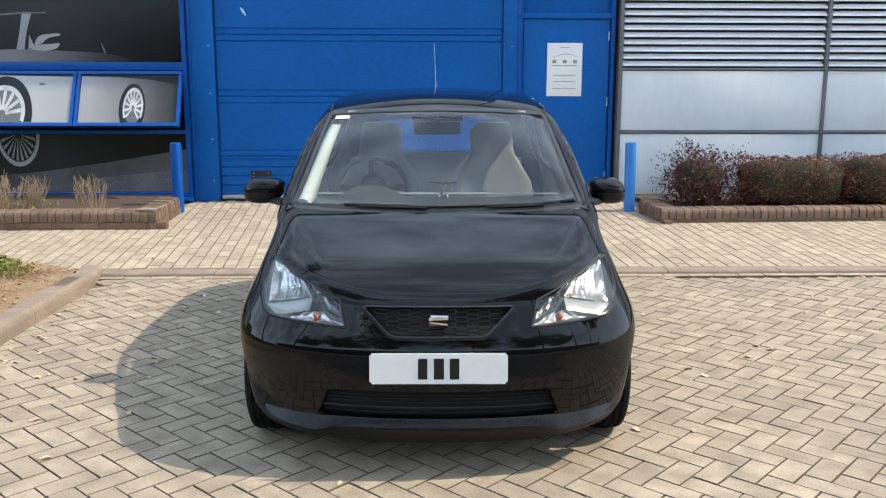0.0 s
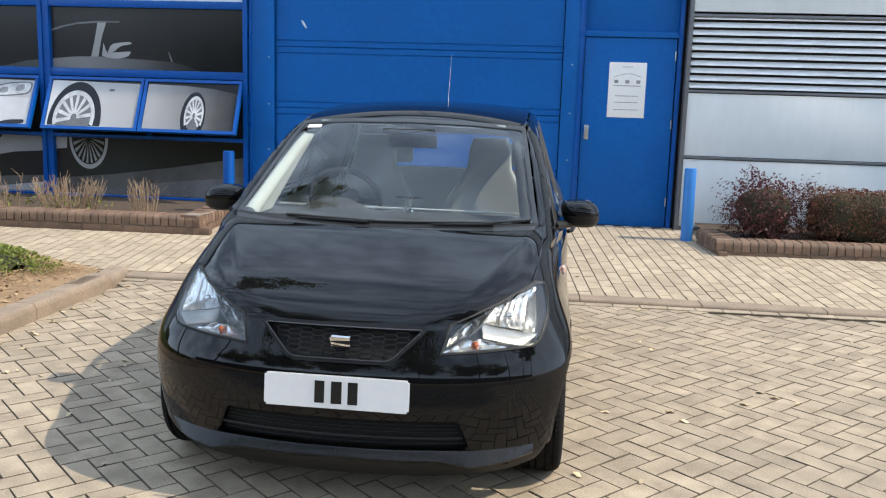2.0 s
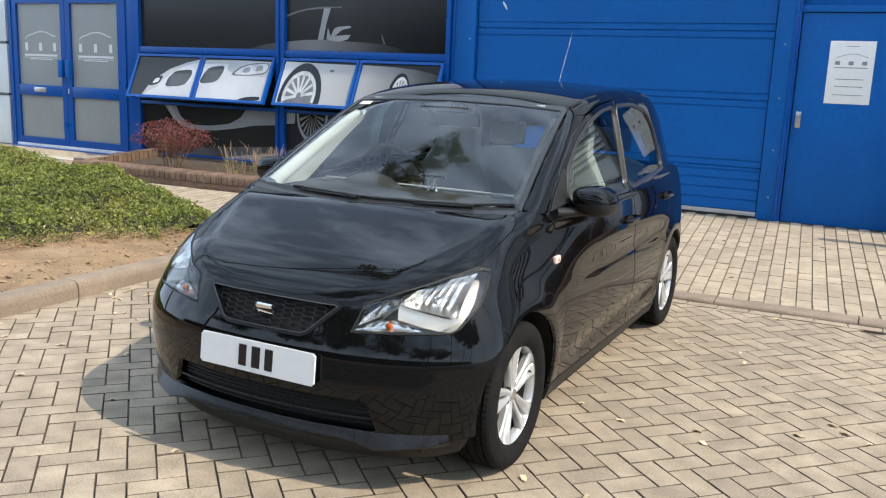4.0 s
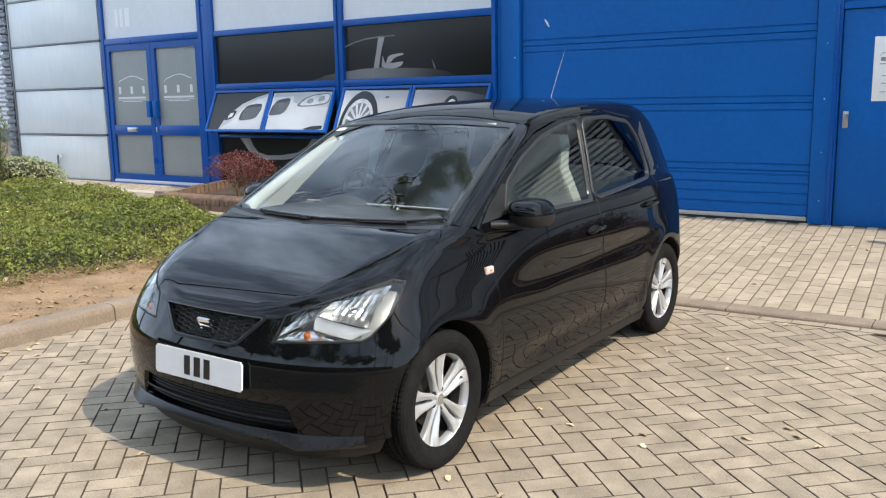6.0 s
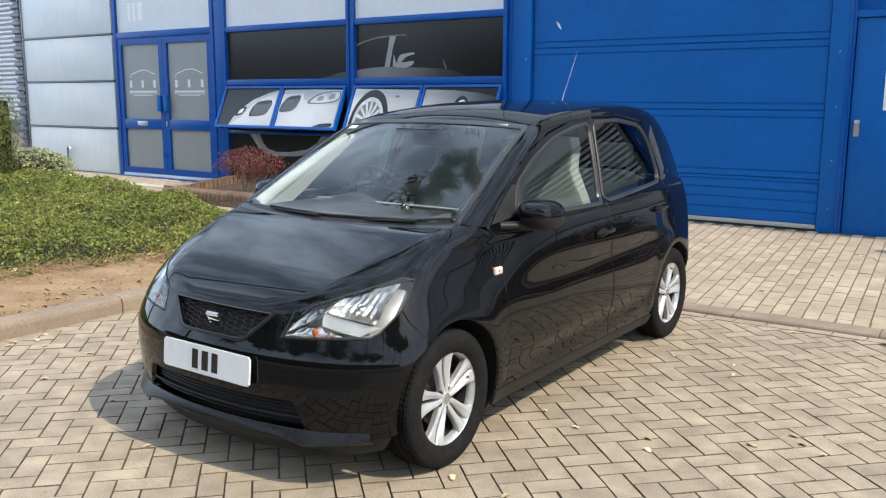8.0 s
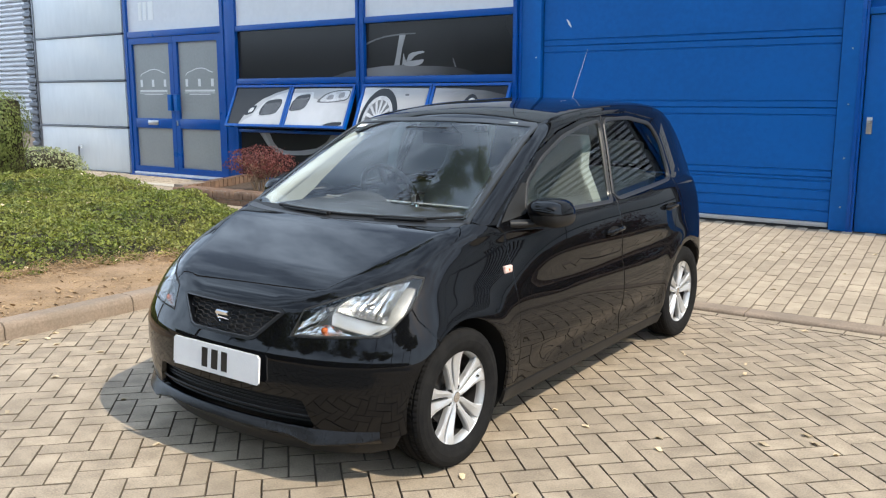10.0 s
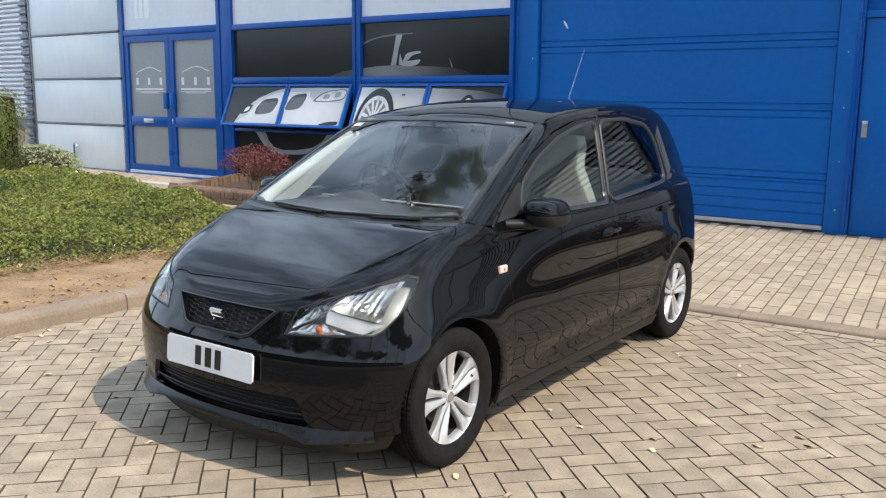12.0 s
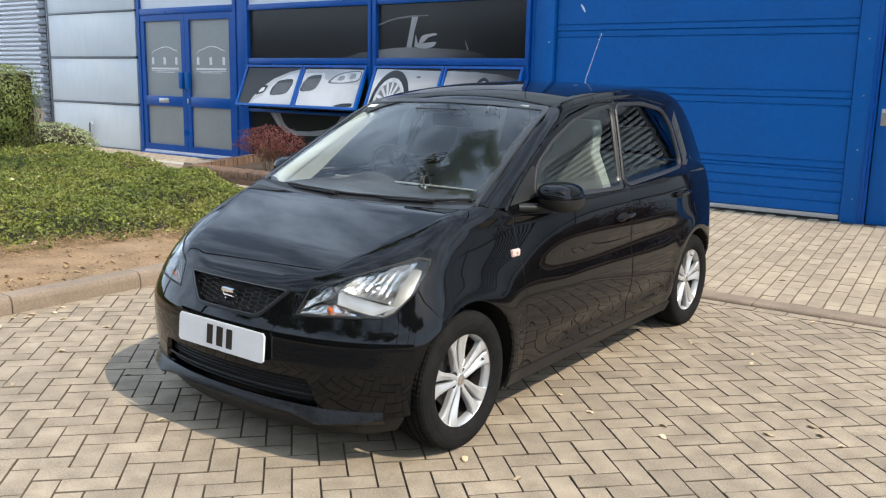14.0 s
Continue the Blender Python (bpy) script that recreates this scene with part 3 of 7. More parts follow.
def bay(x0, x1, upper, lower, left, right):
    bx = empty("window_1" if x0 < -5 else "window_2", kind="structure", label="blue framed window covered with a dark printed film of a pale car, small lights open", category="window")
    part("frame", frame_ring(bmesh.new(), x0, x1, 0.215, 3.9, 0.05, YW - 0.02, YG + 0.09), M_BLUE_FRAME, bx)
    for z0, z1 in ((2.462, 2.545), (1.675, 1.762), (0.962, 1.005), (0.265, 0.29)):
        part("rail", boxed(x0 + 0.05, x1 - 0.05, YW - 0.012, YG + 0.06, z0, z1, 0.004), M_BLUE_FRAME, bx)
    part("sill", boxed(x0 - 0.02, x1 + 0.02, YW - 0.10, YG, 0.195, 0.235, 0.005), M_BLUE_FRAME, bx)
    part("white_pane", boxed(x0 + 0.05, x1 - 0.05, YG - 0.012, YG + 0.02, 2.545, 3.85), M_WHITE, bx, "white infill pane")
    part("pane", boxed(x0 + 0.05, x1 - 0.05, YG, YG + 0.02, 1.762, 2.462), M_FILM, bx)
    part("pane", boxed(x0 + 0.05, x1 - 0.05, YG, YG + 0.02, 0.29, 0.962), M_FILM, bx)
    # near-black sheet in place of the unlit room behind the open lights
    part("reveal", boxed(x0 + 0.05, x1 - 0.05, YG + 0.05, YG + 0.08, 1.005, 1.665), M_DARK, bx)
    for (za, zb), prints in (((1.762, 2.462), upper), ((0.29, 0.962), lower)):
        for mat, pts in prints:
            q = [(x0 + 0.055 + (x1 - x0 - 0.11) * a, za + 0.004 + (zb - za - 0.008) * b) for a, b in pts]
            part("print", prism(bmesh.new(), q, YG - 0.003 - 0.0008 * PRINT_LAYER[mat.name], YG - 0.0015), mat, bx)
    mid = (x0 + x1) / 2
    casement(bx, x0 + 0.05, mid - 0.006, left)
    casement(bx, mid + 0.006, x1 - 0.05, right)
    part("mullion", boxed(mid - 0.02, mid + 0.02, YW + 0.01, YG + 0.06, 1.005, 1.665), M_BLUE_FRAME, bx)
    return bx


for x0, x1 in ((-4.155, -4.115), (-6.87, -6.66)):
    tagged(part("mullion_post", boxed(x0 + 0.001, x1 - 0.001, YW - 0.005, YG + 0.09, 0.20, 3.9, 0.003), M_BLUE_FRAME), "blue painted mullion between window bays", "mullion", kind="structure")


def arc(cx, cz, rx, rz, a0, a1, n=14):
    return [(cx + rx * math.cos(radians(a0 + (a1 - a0) * k / n)), cz + rz * math.sin(radians(a0 + (a1 - a0) * k / n))) for k in range(n + 1)]


bay(-6.66, -4.155,
    [(M_MIDGREY, [(0.80, 0), (1, 0), (1, 0.13), (0.92, 0.10), (0.86, 0.05)])],
    [(M_SILVER, [(0.17, 1), (0.26, 1), (0.29, 0.80), (0.33, 0.68), (0.40, 0.62), (0.52, 0.63), (0.66, 0.70), (0.74, 0.84), (0.78, 1), (1, 1), (1, 0.74), (0.84, 0.70), (0.72, 0.62), (0.56, 0.54), (0.40, 0.52), (0.31, 0.58), (0.24, 0.72)]),
     (M_SHADEP, [(0.19, 1), (0.22, 1), (0.27, 0.70), (0.33, 0.59), (0.42, 0.55), (0.40, 0.52), (0.31, 0.58), (0.24, 0.72)]),
     (M_MIDGREY, [(0.0, 0), (1, 0), (1, 0.30), (0.72, 0.24), (0.45, 0.16), (0, 0.0)]), (M_SHADEP, [(0.62, 0.0), (1, 0.0), (1, 0.18), (0.86, 0.12)])],
    [(M_SHADEP, [(0.21, 0), (1, 0), (1, 0.97), (0.80, 0.88), (0.56, 0.70), (0.40, 0.48), (0.28, 0.25)]),
     (M_PALE, [(0.24, 0), (1, 0), (1, 0.90), (0.80, 0.80), (0.60, 0.60), (0.50, 0.40), (0.42, 0.22), (0.30, 0.10)]),
     *kidney(0.75, 0.47, 0.36, 0.42, 0.04), (M_BLACKP, rounded([(0.27, 0.22), (0.44, 0.30), (0.49, 0.52), (0.38, 0.50)])), (M_CHROMEP, rounded([(0.33, 0.30), (0.42, 0.34), (0.44, 0.46), (0.37, 0.44)]))],
    [(M_SHADEP, [(0, 0), (1, 0), (1, 0.97), (0.5, 0.985), (0, 0.97)]), (M_PALE, [(0, 0), (1, 0), (1, 0.58), (0.6, 0.60), (0.38, 0.72), (0.36, 0.88), (0, 0.86)]), *kidney(0.17, 0.60, 0.30, 0.42, 0.05),
     (M_DISCP, rounded([(0.43, 0.60), (0.55, 0.82), (0.72, 0.92), (0.99, 0.95), (0.97, 0.66), (0.7, 0.60)])), (M_CHROMEP, rounded([(0.48, 0.625), (0.575, 0.80), (0.73, 0.895), (0.975, 0.925), (0.955, 0.69), (0.7, 0.63)])), (M_SLATP, rounded([(0.60, 0.68), (0.64, 0.80), (0.72, 0.82), (0.72, 0.69)])), (M_SLATP, rounded([(0.80, 0.72), (0.81, 0.86), (0.90, 0.88), (0.90, 0.74)])),
     (M_BLACKP, rounded([(0.62, 0.0), (0.96, 0.0), (0.97, 0.11), (0.78, 0.09)]))])
bay(-4.115, -1.685,
    [(M_UPPERP, [(0, 0), (0.78, 0), (0.70, 0.09), (0.62, 0.14), (0.5, 0.165), (0.38, 0.18), (0.24, 0.20), (0.12, 0.19), (0, 0.15)]),
     (M_DISCP, [(0.0, 0.64), (0.06, 0.70), (0.14, 0.755), (0.25, 0.785), (0.36, 0.785), (0.36, 0.765), (0.25, 0.755), (0.14, 0.725), (0.06, 0.67), (0, 0.60)]),
     (M_SILVER, [(0.205, 0.19), (0.242, 0.19), (0.262, 0.5), (0.290, 0.77), (0.245, 0.77), (0.228, 0.5)]),
     (M_SHADEP, rounded([(0.265, 0.20), (0.34, 0.165), (0.40, 0.21), (0.42, 0.30), (0.36, 0.28), (0.30, 0.27)])), (M_SHADEP, rounded([(0.29, 0.26), (0.315, 0.42), (0.41, 0.455), (0.425, 0.42), (0.36, 0.38), (0.325, 0.28)])), (M_SILVER, [(0.262, 0.20), (0.272, 0.42), (0.285, 0.30), (0.30, 0.24)]),
     (M_DISCP, [(0.625, 0.14), (0.635, 0.14), (0.615, 0.30), (0.61, 0.30)])],
    [(M_MIDGREY, [(0, 0), (1, 0), (1, 0.74), (0.62, 0.52), (0.3, 0.36), (0, 0.26)]), (M_DISCP, [(0.1, 0), (1, 0), (1, 0.40), (0.6, 0.26)]), (M_SHADEP, [(0, 0.78), (0, 1), (0.06, 1), (0.055, 0.80)]),
     (M_SHADEP, arc(0.175, 1.0, 0.105, 0.56, 180, 360, 18)), (M_KIDNEY, arc(0.175, 1.0, 0.09, 0.48, 180, 360, 18)),
     *[(M_SLATP, [(0.175 + 0.012 * math.cos(radians(q)), 1.0 + 0.06 * math.sin(radians(q))), (0.175 + 0.085 * math.cos(radians(q - 4)), 1.0 + 0.46 * math.sin(radians(q - 4))), (0.175 + 0.085 * math.cos(radians(q + 4)), 1.0 + 0.46 * math.sin(radians(q + 4)))]) for q in range(195, 350, 17)]],
    [(M_BODYP, [(0, 0), (1, 0), (1, 0.96), (0.5, 0.98), (0, 1)]), (M_DISCP, rounded([(0.66, 0.78), (0.72, 0.78), (0.72, 0.83), (0.66, 0.83)])),
     (M_BLACKP, arc(0.32, 0.10, 0.30, 0.87, -6, 186, 22)), *printed_wheel(0.31, 0.18, 0.235, 0.60)],
    [(M_BODYP, [(0, 0), (1, 0), (1, 0.80), (0.72, 0.90), (0.4, 0.95), (0, 0.97)]), (M_BLACKP, arc(0.545, 0.30, 0.135, 0.52, -35, 215, 20)), *printed_wheel(0.555, 0.31, 0.105, 0.42)])

# ---------- kerbs ----------


def kerb_unit(length, w=0.15, h=0.11, batter=0.02):
    """A kerb stone lying along x, rounded at its top front edge."""
    bm = bmesh.new()
    prof = [(0, -0.05), (0, h - 0.04), (batter * 0.6, h - 0.012), (batter + 0.012, h), (w, h), (w, -0.05)]
    a = [bm.verts.new((0.003, y, z)) for y, z in prof]
    b = [bm.verts.new((length - 0.003, y, z)) for y, z in prof]
    for k in range(len(prof)):
        j = (k + 1) % len(prof)
        bm.faces.new((a[k], a[j], b[j], b[k]))
    bm.faces.new(a[::-1])
    bm.faces.new(b)
    bmesh.ops.recalc_face_normals(bm, faces=bm.faces)
    bmesh.ops.bevel(bm, geom=[e for e in bm.edges], offset=0.004, segments=1, affect="EDGES")
    return bm


kf = empty("kerb_flush", kind="structure", label="flush concrete kerb between court and forecourt", category="kerb")
flush = mesh_of("kerb_stone", kerb_unit(0.915, 0.17, 0.028, 0.004), 30)
flush.materials.append(M_KERB)
x = -1.62
while x < 9:
    o = new("kerb_stone", flush)
    o.parent = kf
    o.matrix_basis = pose(x, 7.13 + 0.006 * (x - 1), 0, 0, 0, 0.35)
    x += 0.915
ks = empty("kerb_west", kind="structure", label="worn concrete kerb stones along the planted bed", category="kerb")
k_long = mesh_of("kerb_stone", kerb_unit(0.915), 30)
k_short = mesh_of("kerb_stone", kerb_unit(0.45), 30)
for me in (k_long, k_short):
    me.materials.append(M_KERB)
yy = -8.0
while yy < 6.0:
    o = new("kerb_stone", k_long)
    o.parent = ks
    o.matrix_basis = pose(-1.49 - 0.006 * (yy - 3), yy, 0, 0, 0, 90.3)
    yy += 0.915
for px, py, rz, dz in ((-1.51, 6.325, 93, 0), (-1.535, 6.775, 101, -0.03)):
    o = new("kerb_stone", k_short)
    o.parent = ks
    o.matrix_basis = pose(px, py, dz, 3.0 if dz else 0, 0, rz)

# ---------- planted bed ----------


def bed_height(x, y):
    """Soil of the bed behind the west kerb, rising away from it."""
    d = max(0.0, -1.62 - x)
    e = 1.0
    return 0.075 + e * 0.055 * min(d, 1.6) + 0.015 * noise.noise(Vector((x * 1.7, y * 1.7, 0))) + 0.008 * noise.noise(Vector((x * 7, y * 7, 3)))


def bed_edge(y):
    return float(np.interp(y, [-8, 6.4, 7.05, 7.2, 7.6, 7.95, 8.3], [-1.60, -1.65, -1.75, -2.25, -3.15, -4.45, -6.4]))


bm = bmesh.new()
ys = [-8 + 0.25 * k for k in range(int(15.2 / 0.25) + 1)]
ys = [y for y in ys if y < 2.5] + [2.5 + 0.09 * k for k in range(int(5.8 / 0.09) + 1)]
xs = [0, 0.06, 0.14, 0.24, 0.34, 0.46, 0.6, 0.75, 0.95, 1.2, 1.6, 2.2, 3, 4, 5, 6, 7, 8, 9.5]
rows = []
for y in ys:
    rows.append([bm.verts.new((bed_edge(y) - dx, y, bed_height(bed_edge(y) - dx, y))) for dx in xs])
for a, b in zip(rows, rows[1:]):
    for k in range(len(xs) - 1):
        bm.faces.new((a[k + 1], a[k], b[k], b[k + 1]))
soil = part("soil", bm, M_SOIL, smooth=60)
tagged(soil, "dry brown soil strip of the planted bed", "soil", kind="structure")

# ---------- the car: one smooth body, cut into panels ----------
# car frame: x across, y back from the front bumper, z up
from mathutils.geometry import delaunay_2d_cdt

M_PAINT = surface("black_car_paint", (0.0032, 0.0034, 0.0042), (0.004, 0.0042, 0.005), 40, 0.012, spec=0.28)
M_TRIM = surface("black_plastic", (0.012, 0.012, 0.0125), (0.018, 0.018, 0.0185), 60, 0.48, spec=0.25, bump=0.0003, bump_scale=400)
M_TRIM_GLOSS = surface("satin_black_trim", (0.018, 0.019, 0.021), (0.024, 0.025, 0.027), 30, 0.28)
M_SAIL = surface("grained_plastic", (0.015, 0.0155, 0.016), (0.012, 0.0125, 0.013), 60, 0.6, spec=0.3, bump=0.0003, bump_scale=400)
M_SEAL_EDGE = surface("window_trim", (0.045, 0.045, 0.045), (0.035, 0.035, 0.036), 40, 0.3, spec=0.5)
M_GLASS = glass("car_glass", (0.90, 0.97, 0.96), 1.72)
M_GLASS_SIDE = glass("side_glass", (0.78, 0.89, 0.84), 1.85)
M_LENS = glass("lamp_lens", (0.95, 0.96, 0.97), 1.5)
M_CHROME = surface("chrome", (0.75, 0.76, 0.78), (0.68, 0.69, 0.71), 20, 0.08, metal=1.0)
M_REFLECT = surface("lamp_reflector", (0.84, 0.85, 0.845), (0.74, 0.75, 0.75), 25, 0.22, metal=0.9, bump=0.0006, bump_scale=30)
M_BEZEL = surface("lamp_bezel", (0.58, 0.59, 0.59), (0.50, 0.51, 0.51), 20, 0.3, metal=0.4)
M_AMBER = surface("amber_bulb", (0.55, 0.13, 0.02), (0.5, 0.1, 0.02), 20, 0.2)
M_ALLOY = surface("silver_alloy", (0.62, 0.63, 0.64), (0.56, 0.57, 0.58), 20, 0.32, metal=0.55)
M_TYRE = surface("tyre_rubber", (0.010, 0.010, 0.0103), (0.017, 0.0165, 0.016), 25, 0.8, bump=0.0006, bump_scale=200, spec=0.08)
# kept this dark so the gaps between the spokes look shaded
M_DISC = surface("brake_disc", (0.085, 0.08, 0.076), (0.05, 0.046, 0.043), 20, 0.45, metal=0.6)
M_PLATE = surface("number_plate", (0.80, 0.80, 0.80), (0.76, 0.76, 0.77), 12, 0.25)
M_PLATE_INK = surface("plate_ink", (0.006, 0.006, 0.006), (0.01, 0.01, 0.01), 12, 0.3)
M_CABIN = surface("cabin_trim", (0.022, 0.023, 0.024), (0.03, 0.031, 0.032), 30, 0.75)
M_CLOTH = surface("seat_cloth", (0.34, 0.35, 0.35), (0.28, 0.29, 0.29), 60, 0.9, bump=0.0006, bump_scale=500)
M_HEADLINER = surface("pale_headlining", (0.52, 0.56, 0.545), (0.47, 0.51, 0.50), 30, 0.9)


def lerp(x, pts):
    return np.interp(x, [p[0] for p in pts], [p[1] for p in pts])


def smooth_table(pts, n=400, width=0.03):
    """A finely sampled, rounded version of a table of (argument, value)."""
    a = np.linspace(pts[0][0] - 0.3, pts[-1][0] + 0.3, n)
    s0 = (pts[1][1] - pts[0][1]) / (pts[1][0] - pts[0][0])
    s1 = (pts[-1][1] - pts[-2][1]) / (pts[-1][0] - pts[-2][0])
    ext = [(pts[0][0] - 0.6, pts[0][1] - 0.6 * s0), *pts, (pts[-1][0] + 0.6, pts[-1][1] + 0.6 * s1)]
    f = lerp(np.linspace(a[0] - 0.3, a[-1] + 0.3, 3 * n), ext)
    h = np.linspace(a[0] - 0.3, a[-1] + 0.3, 3 * n)
    w = np.exp(-0.5 * (np.arange(-60, 61) * (h[1] - h[0]) / width) ** 2)
    g = np.convolve(np.pad(f, 60, mode="edge"), w / w.sum(), "valid")
    return h[40:-40], g[40:-40]


T_NOSE = smooth_table([(0.10, 0.10), (0.125, 0.075), (0.17, 0.040), (0.20, 0.026), (0.30, 0.017), (0.40, 0.013), (0.50, 0.019), (0.545, 0.036), (0.60, 0.062), (0.665, 0.090), (0.70, 0.106), (0.80, 0.16)], width=0.012)
T_SIDE = smooth_table([(0.10, 0.735), (0.15, 0.762), (0.20, 0.783), (0.30, 0.803), (0.45, 0.819), (0.58, 0.8225), (0.72, 0.818), (0.82, 0.808), (0.90, 0.795), (1.0, 0.768)], width=0.03)
T_HOOD = smooth_table([(0.08, 0.655), (0.10, 0.680), (0.13, 0.703), (0.20, 0.742), (0.30, 0.790), (0.42, 0.836), (0.55, 0.884), (0.66, 0.924), (0.71, 0.940), (0.78, 0.951), (0.90, 0.960), (1.1, 0.965), (2.0, 0.965), (3.0, 0.99), (3.5, 1.0)], width=0.03)
T_ROOF = smooth_table([(0.60, 0.855), (0.75, 0.945), (1.00, 1.103), (1.25, 1.250), (1.44, 1.355), (1.56, 1.410), (1.75, 1.447), (2.0, 1.468), (2.4, 1.484), (2.8, 1.484), (3.05, 1.465), (3.2, 1.428), (3.345, 1.335), (3.46, 1.130), (3.54, 0.93)], width=0.045)
T_TAIL = smooth_table([(0.15, 3.45), (0.30, 3.52), (0.45, 3.555), (0.60, 3.555), (0.85, 3.535), (1.05, 3.49)], width=0.03)


def tab(t, x):
    return np.interp(x, t[0], t[1])


def smax(a, b, k):
    h = np.maximum(k - np.abs(a - b), 0) / k
    return np.maximum(a, b) + h * h * k * 0.25


def soft_ramp(u, k):
    """Nought below nought, rising in line above it, with a rounded foot."""
    return k * np.logaddexp(0, u / k)


def ease(u):
    u = np.clip(u, 0, 1)
    return u * u * (3 - 2 * u)


def body(p):
    """Signed measure of the car's skin: below nought inside."""
    x, v, z = np.abs(p[..., 0]), p[..., 1], p[..., 2]
    up = soft_ramp((z - 0.56) / 0.22, 0.13) - soft_ramp((z - 0.857) / 0.22, 0.13)
    w = tab(T_SIDE, z) - 0.088 * up * (soft_ramp(1.4 - v, 0.10) - soft_ramp(0.35 - v, 0.10)) - 0.05 * (np.clip(v - 2.5, 0, 1.2)) ** 2
    flare = 0.008 * (np.exp(-(((np.hypot(v - 0.60, z - 0.285) - 0.34) / 0.065) ** 2)) + np.exp(-(((np.hypot(v - 3.02, z - 0.285) - 0.34) / 0.065) ** 2)))
    waist = -0.012 * np.exp(-(((z - 0.66) / 0.075) ** 2)) * ease((v - 0.95) / 0.5) * ease((2.95 - v) / 0.5)
    scoop = -0.016 * np.exp(-(((z - 0.315 - 0.03 * (v - 1.8)) / 0.055) ** 2)) * ease((v - 1.0) / 0.45) * ease((2.8 - v) / 0.45)
    w = w + flare + waist + scoop
    n = 2.25
    q0 = np.clip((0.42 - (v - tab(T_NOSE, z))) / 0.42, 0, None)
    q1 = np.clip((0.32 - (tab(T_TAIL, z) - v)) / 0.32, 0, None)
    low = (((x / w) ** n + q0 ** n + q1 ** 2.6) ** (1 / n) - 1) * 0.6
    crease = x - (0.35 + 0.40 * np.clip(v, 0.1, 1))
    hood = z - (tab(T_HOOD, v) - 0.003 * (x / 0.7) ** 2 - 0.15 * 0.007 * np.logaddexp(0, crease / 0.007))
    low = smax(low, hood, 0.028 + 0.06 * ease((x - 0.45) / 0.2) * ease((1.15 - v) / 0.3))
    gs = 0.742 - 0.325 * (z - 0.95) + 0.07 * (z - 0.95) * (1.40 - z) + 0.014 - 0.018 * np.clip((v - 1.9) / 1.1, -1.2, 1.3) ** 2 - 0.030 * np.clip((v - 2.86) / 0.38, 0, 1.6) ** 2 - 0.014 * np.clip((1.3 - v) / 0.45, 0, 1.2)
    crown = 0.062 * (0.42 + 0.58 * np.clip((v - 0.80) / 0.70, 0, 1)) - 0.020 * ease((v - 1.6) / 0.7)
    top = (z - (tab(T_ROOF, v) - crown * (x / 0.6) ** 2)) * 0.9
    green = smax(smax(x - gs, top, 0.06), 0.90 - z, 0.02)
    k = 0.03
    h = np.maximum(k - np.abs(low - green), 0) / k
    return np.minimum(low, green) - h * h * k * 0.25


def cast(o, d, far=2.6, n=360):
    """First points where rays from o along d meet the skin, and the normals there."""
    o, d = np.asarray(o, float), np.asarray(d, float)
    ts = np.linspace(0, far, n)
    hit = np.full(len(o), far)
    prev = np.full(len(o), 0.0)
    done = np.zeros(len(o), bool)
    for t in ts:
        inside = (body(o + d * t) < 0) & ~done
        hit[inside], done = t, done | inside
    lo, hi = hit - far / (n - 1), hit.copy()
    for _ in range(26):
        mid = (lo + hi) / 2
        ins = body(o + d * mid[:, None]) < 0
        hi, lo = np.where(ins, mid, hi), np.where(ins, lo, mid)
    p = o + d * hi[:, None]
    e = 0.0015
    g = np.stack([body(p + np.eye(3)[k] * e) - body(p - np.eye(3)[k] * e) for k in range(3)], -1)
    g /= np.linalg.norm(g, axis=1)[:, None] + 1e-12
    return p, g


def rays(kind, q):
    """Rays for points q of a view: front (x, z), side (y, z), top (x, y), nose and tail (angle, z)."""
    q = np.asarray(q, float)
    a, b = q[:, 0], q[:, 1]
    z0 = np.zeros(len(q))
    if kind == "front":
        return np.stack([a, z0 - 0.4, b], 1), np.tile([0.0, 1, 0], (len(q), 1))
    if kind == "rear":
        return np.stack([a, z0 + 4.0, b], 1), np.tile([0.0, -1, 0], (len(q), 1))
    if kind == "side":
        return np.stack([z0 + 1.3, a, b], 1), np.tile([-1.0, 0, 0], (len(q), 1))
    if kind == "top":
        return np.stack([a, b, z0 + 1.9], 1), np.tile([0.0, 0, -1], (len(q), 1))
    if kind == "diag":
        r = math.sqrt(0.5)
        return np.stack([1.3 - b * r, a, 1.3 + b * r], 1), np.tile([-r, 0, -r], (len(q), 1))
    if kind == "nose":
        return np.stack([1.9 * np.sin(a), 1.0 - 1.9 * np.cos(a), b], 1), np.stack([-np.sin(a), np.cos(a), z0], 1)
    return np.stack([1.9 * np.sin(a), 2.7 + 1.9 * np.cos(a), b], 1), np.stack([-np.sin(a), -np.cos(a), z0], 1)


def nose(pts):
    """Points (x, y, z) as angle and height of the nose view."""
    return [(math.atan2(x, 1.0 - y), z) for x, y, z in pts]


def dense(poly, step):
    out = []
    for (a, b), (c, d) in zip(poly, poly[1:] + poly[:1]):
        n = max(1, int(math.hypot(c - a, d - b) / step))
        out += [(a + (c - a) * k / n, b + (d - b) * k / n) for k in range(n)]
    return out


def area(poly):
    return sum(a * d - c * b for (a, b), (c, d) in zip(poly, poly[1:] + poly[:1])) / 2


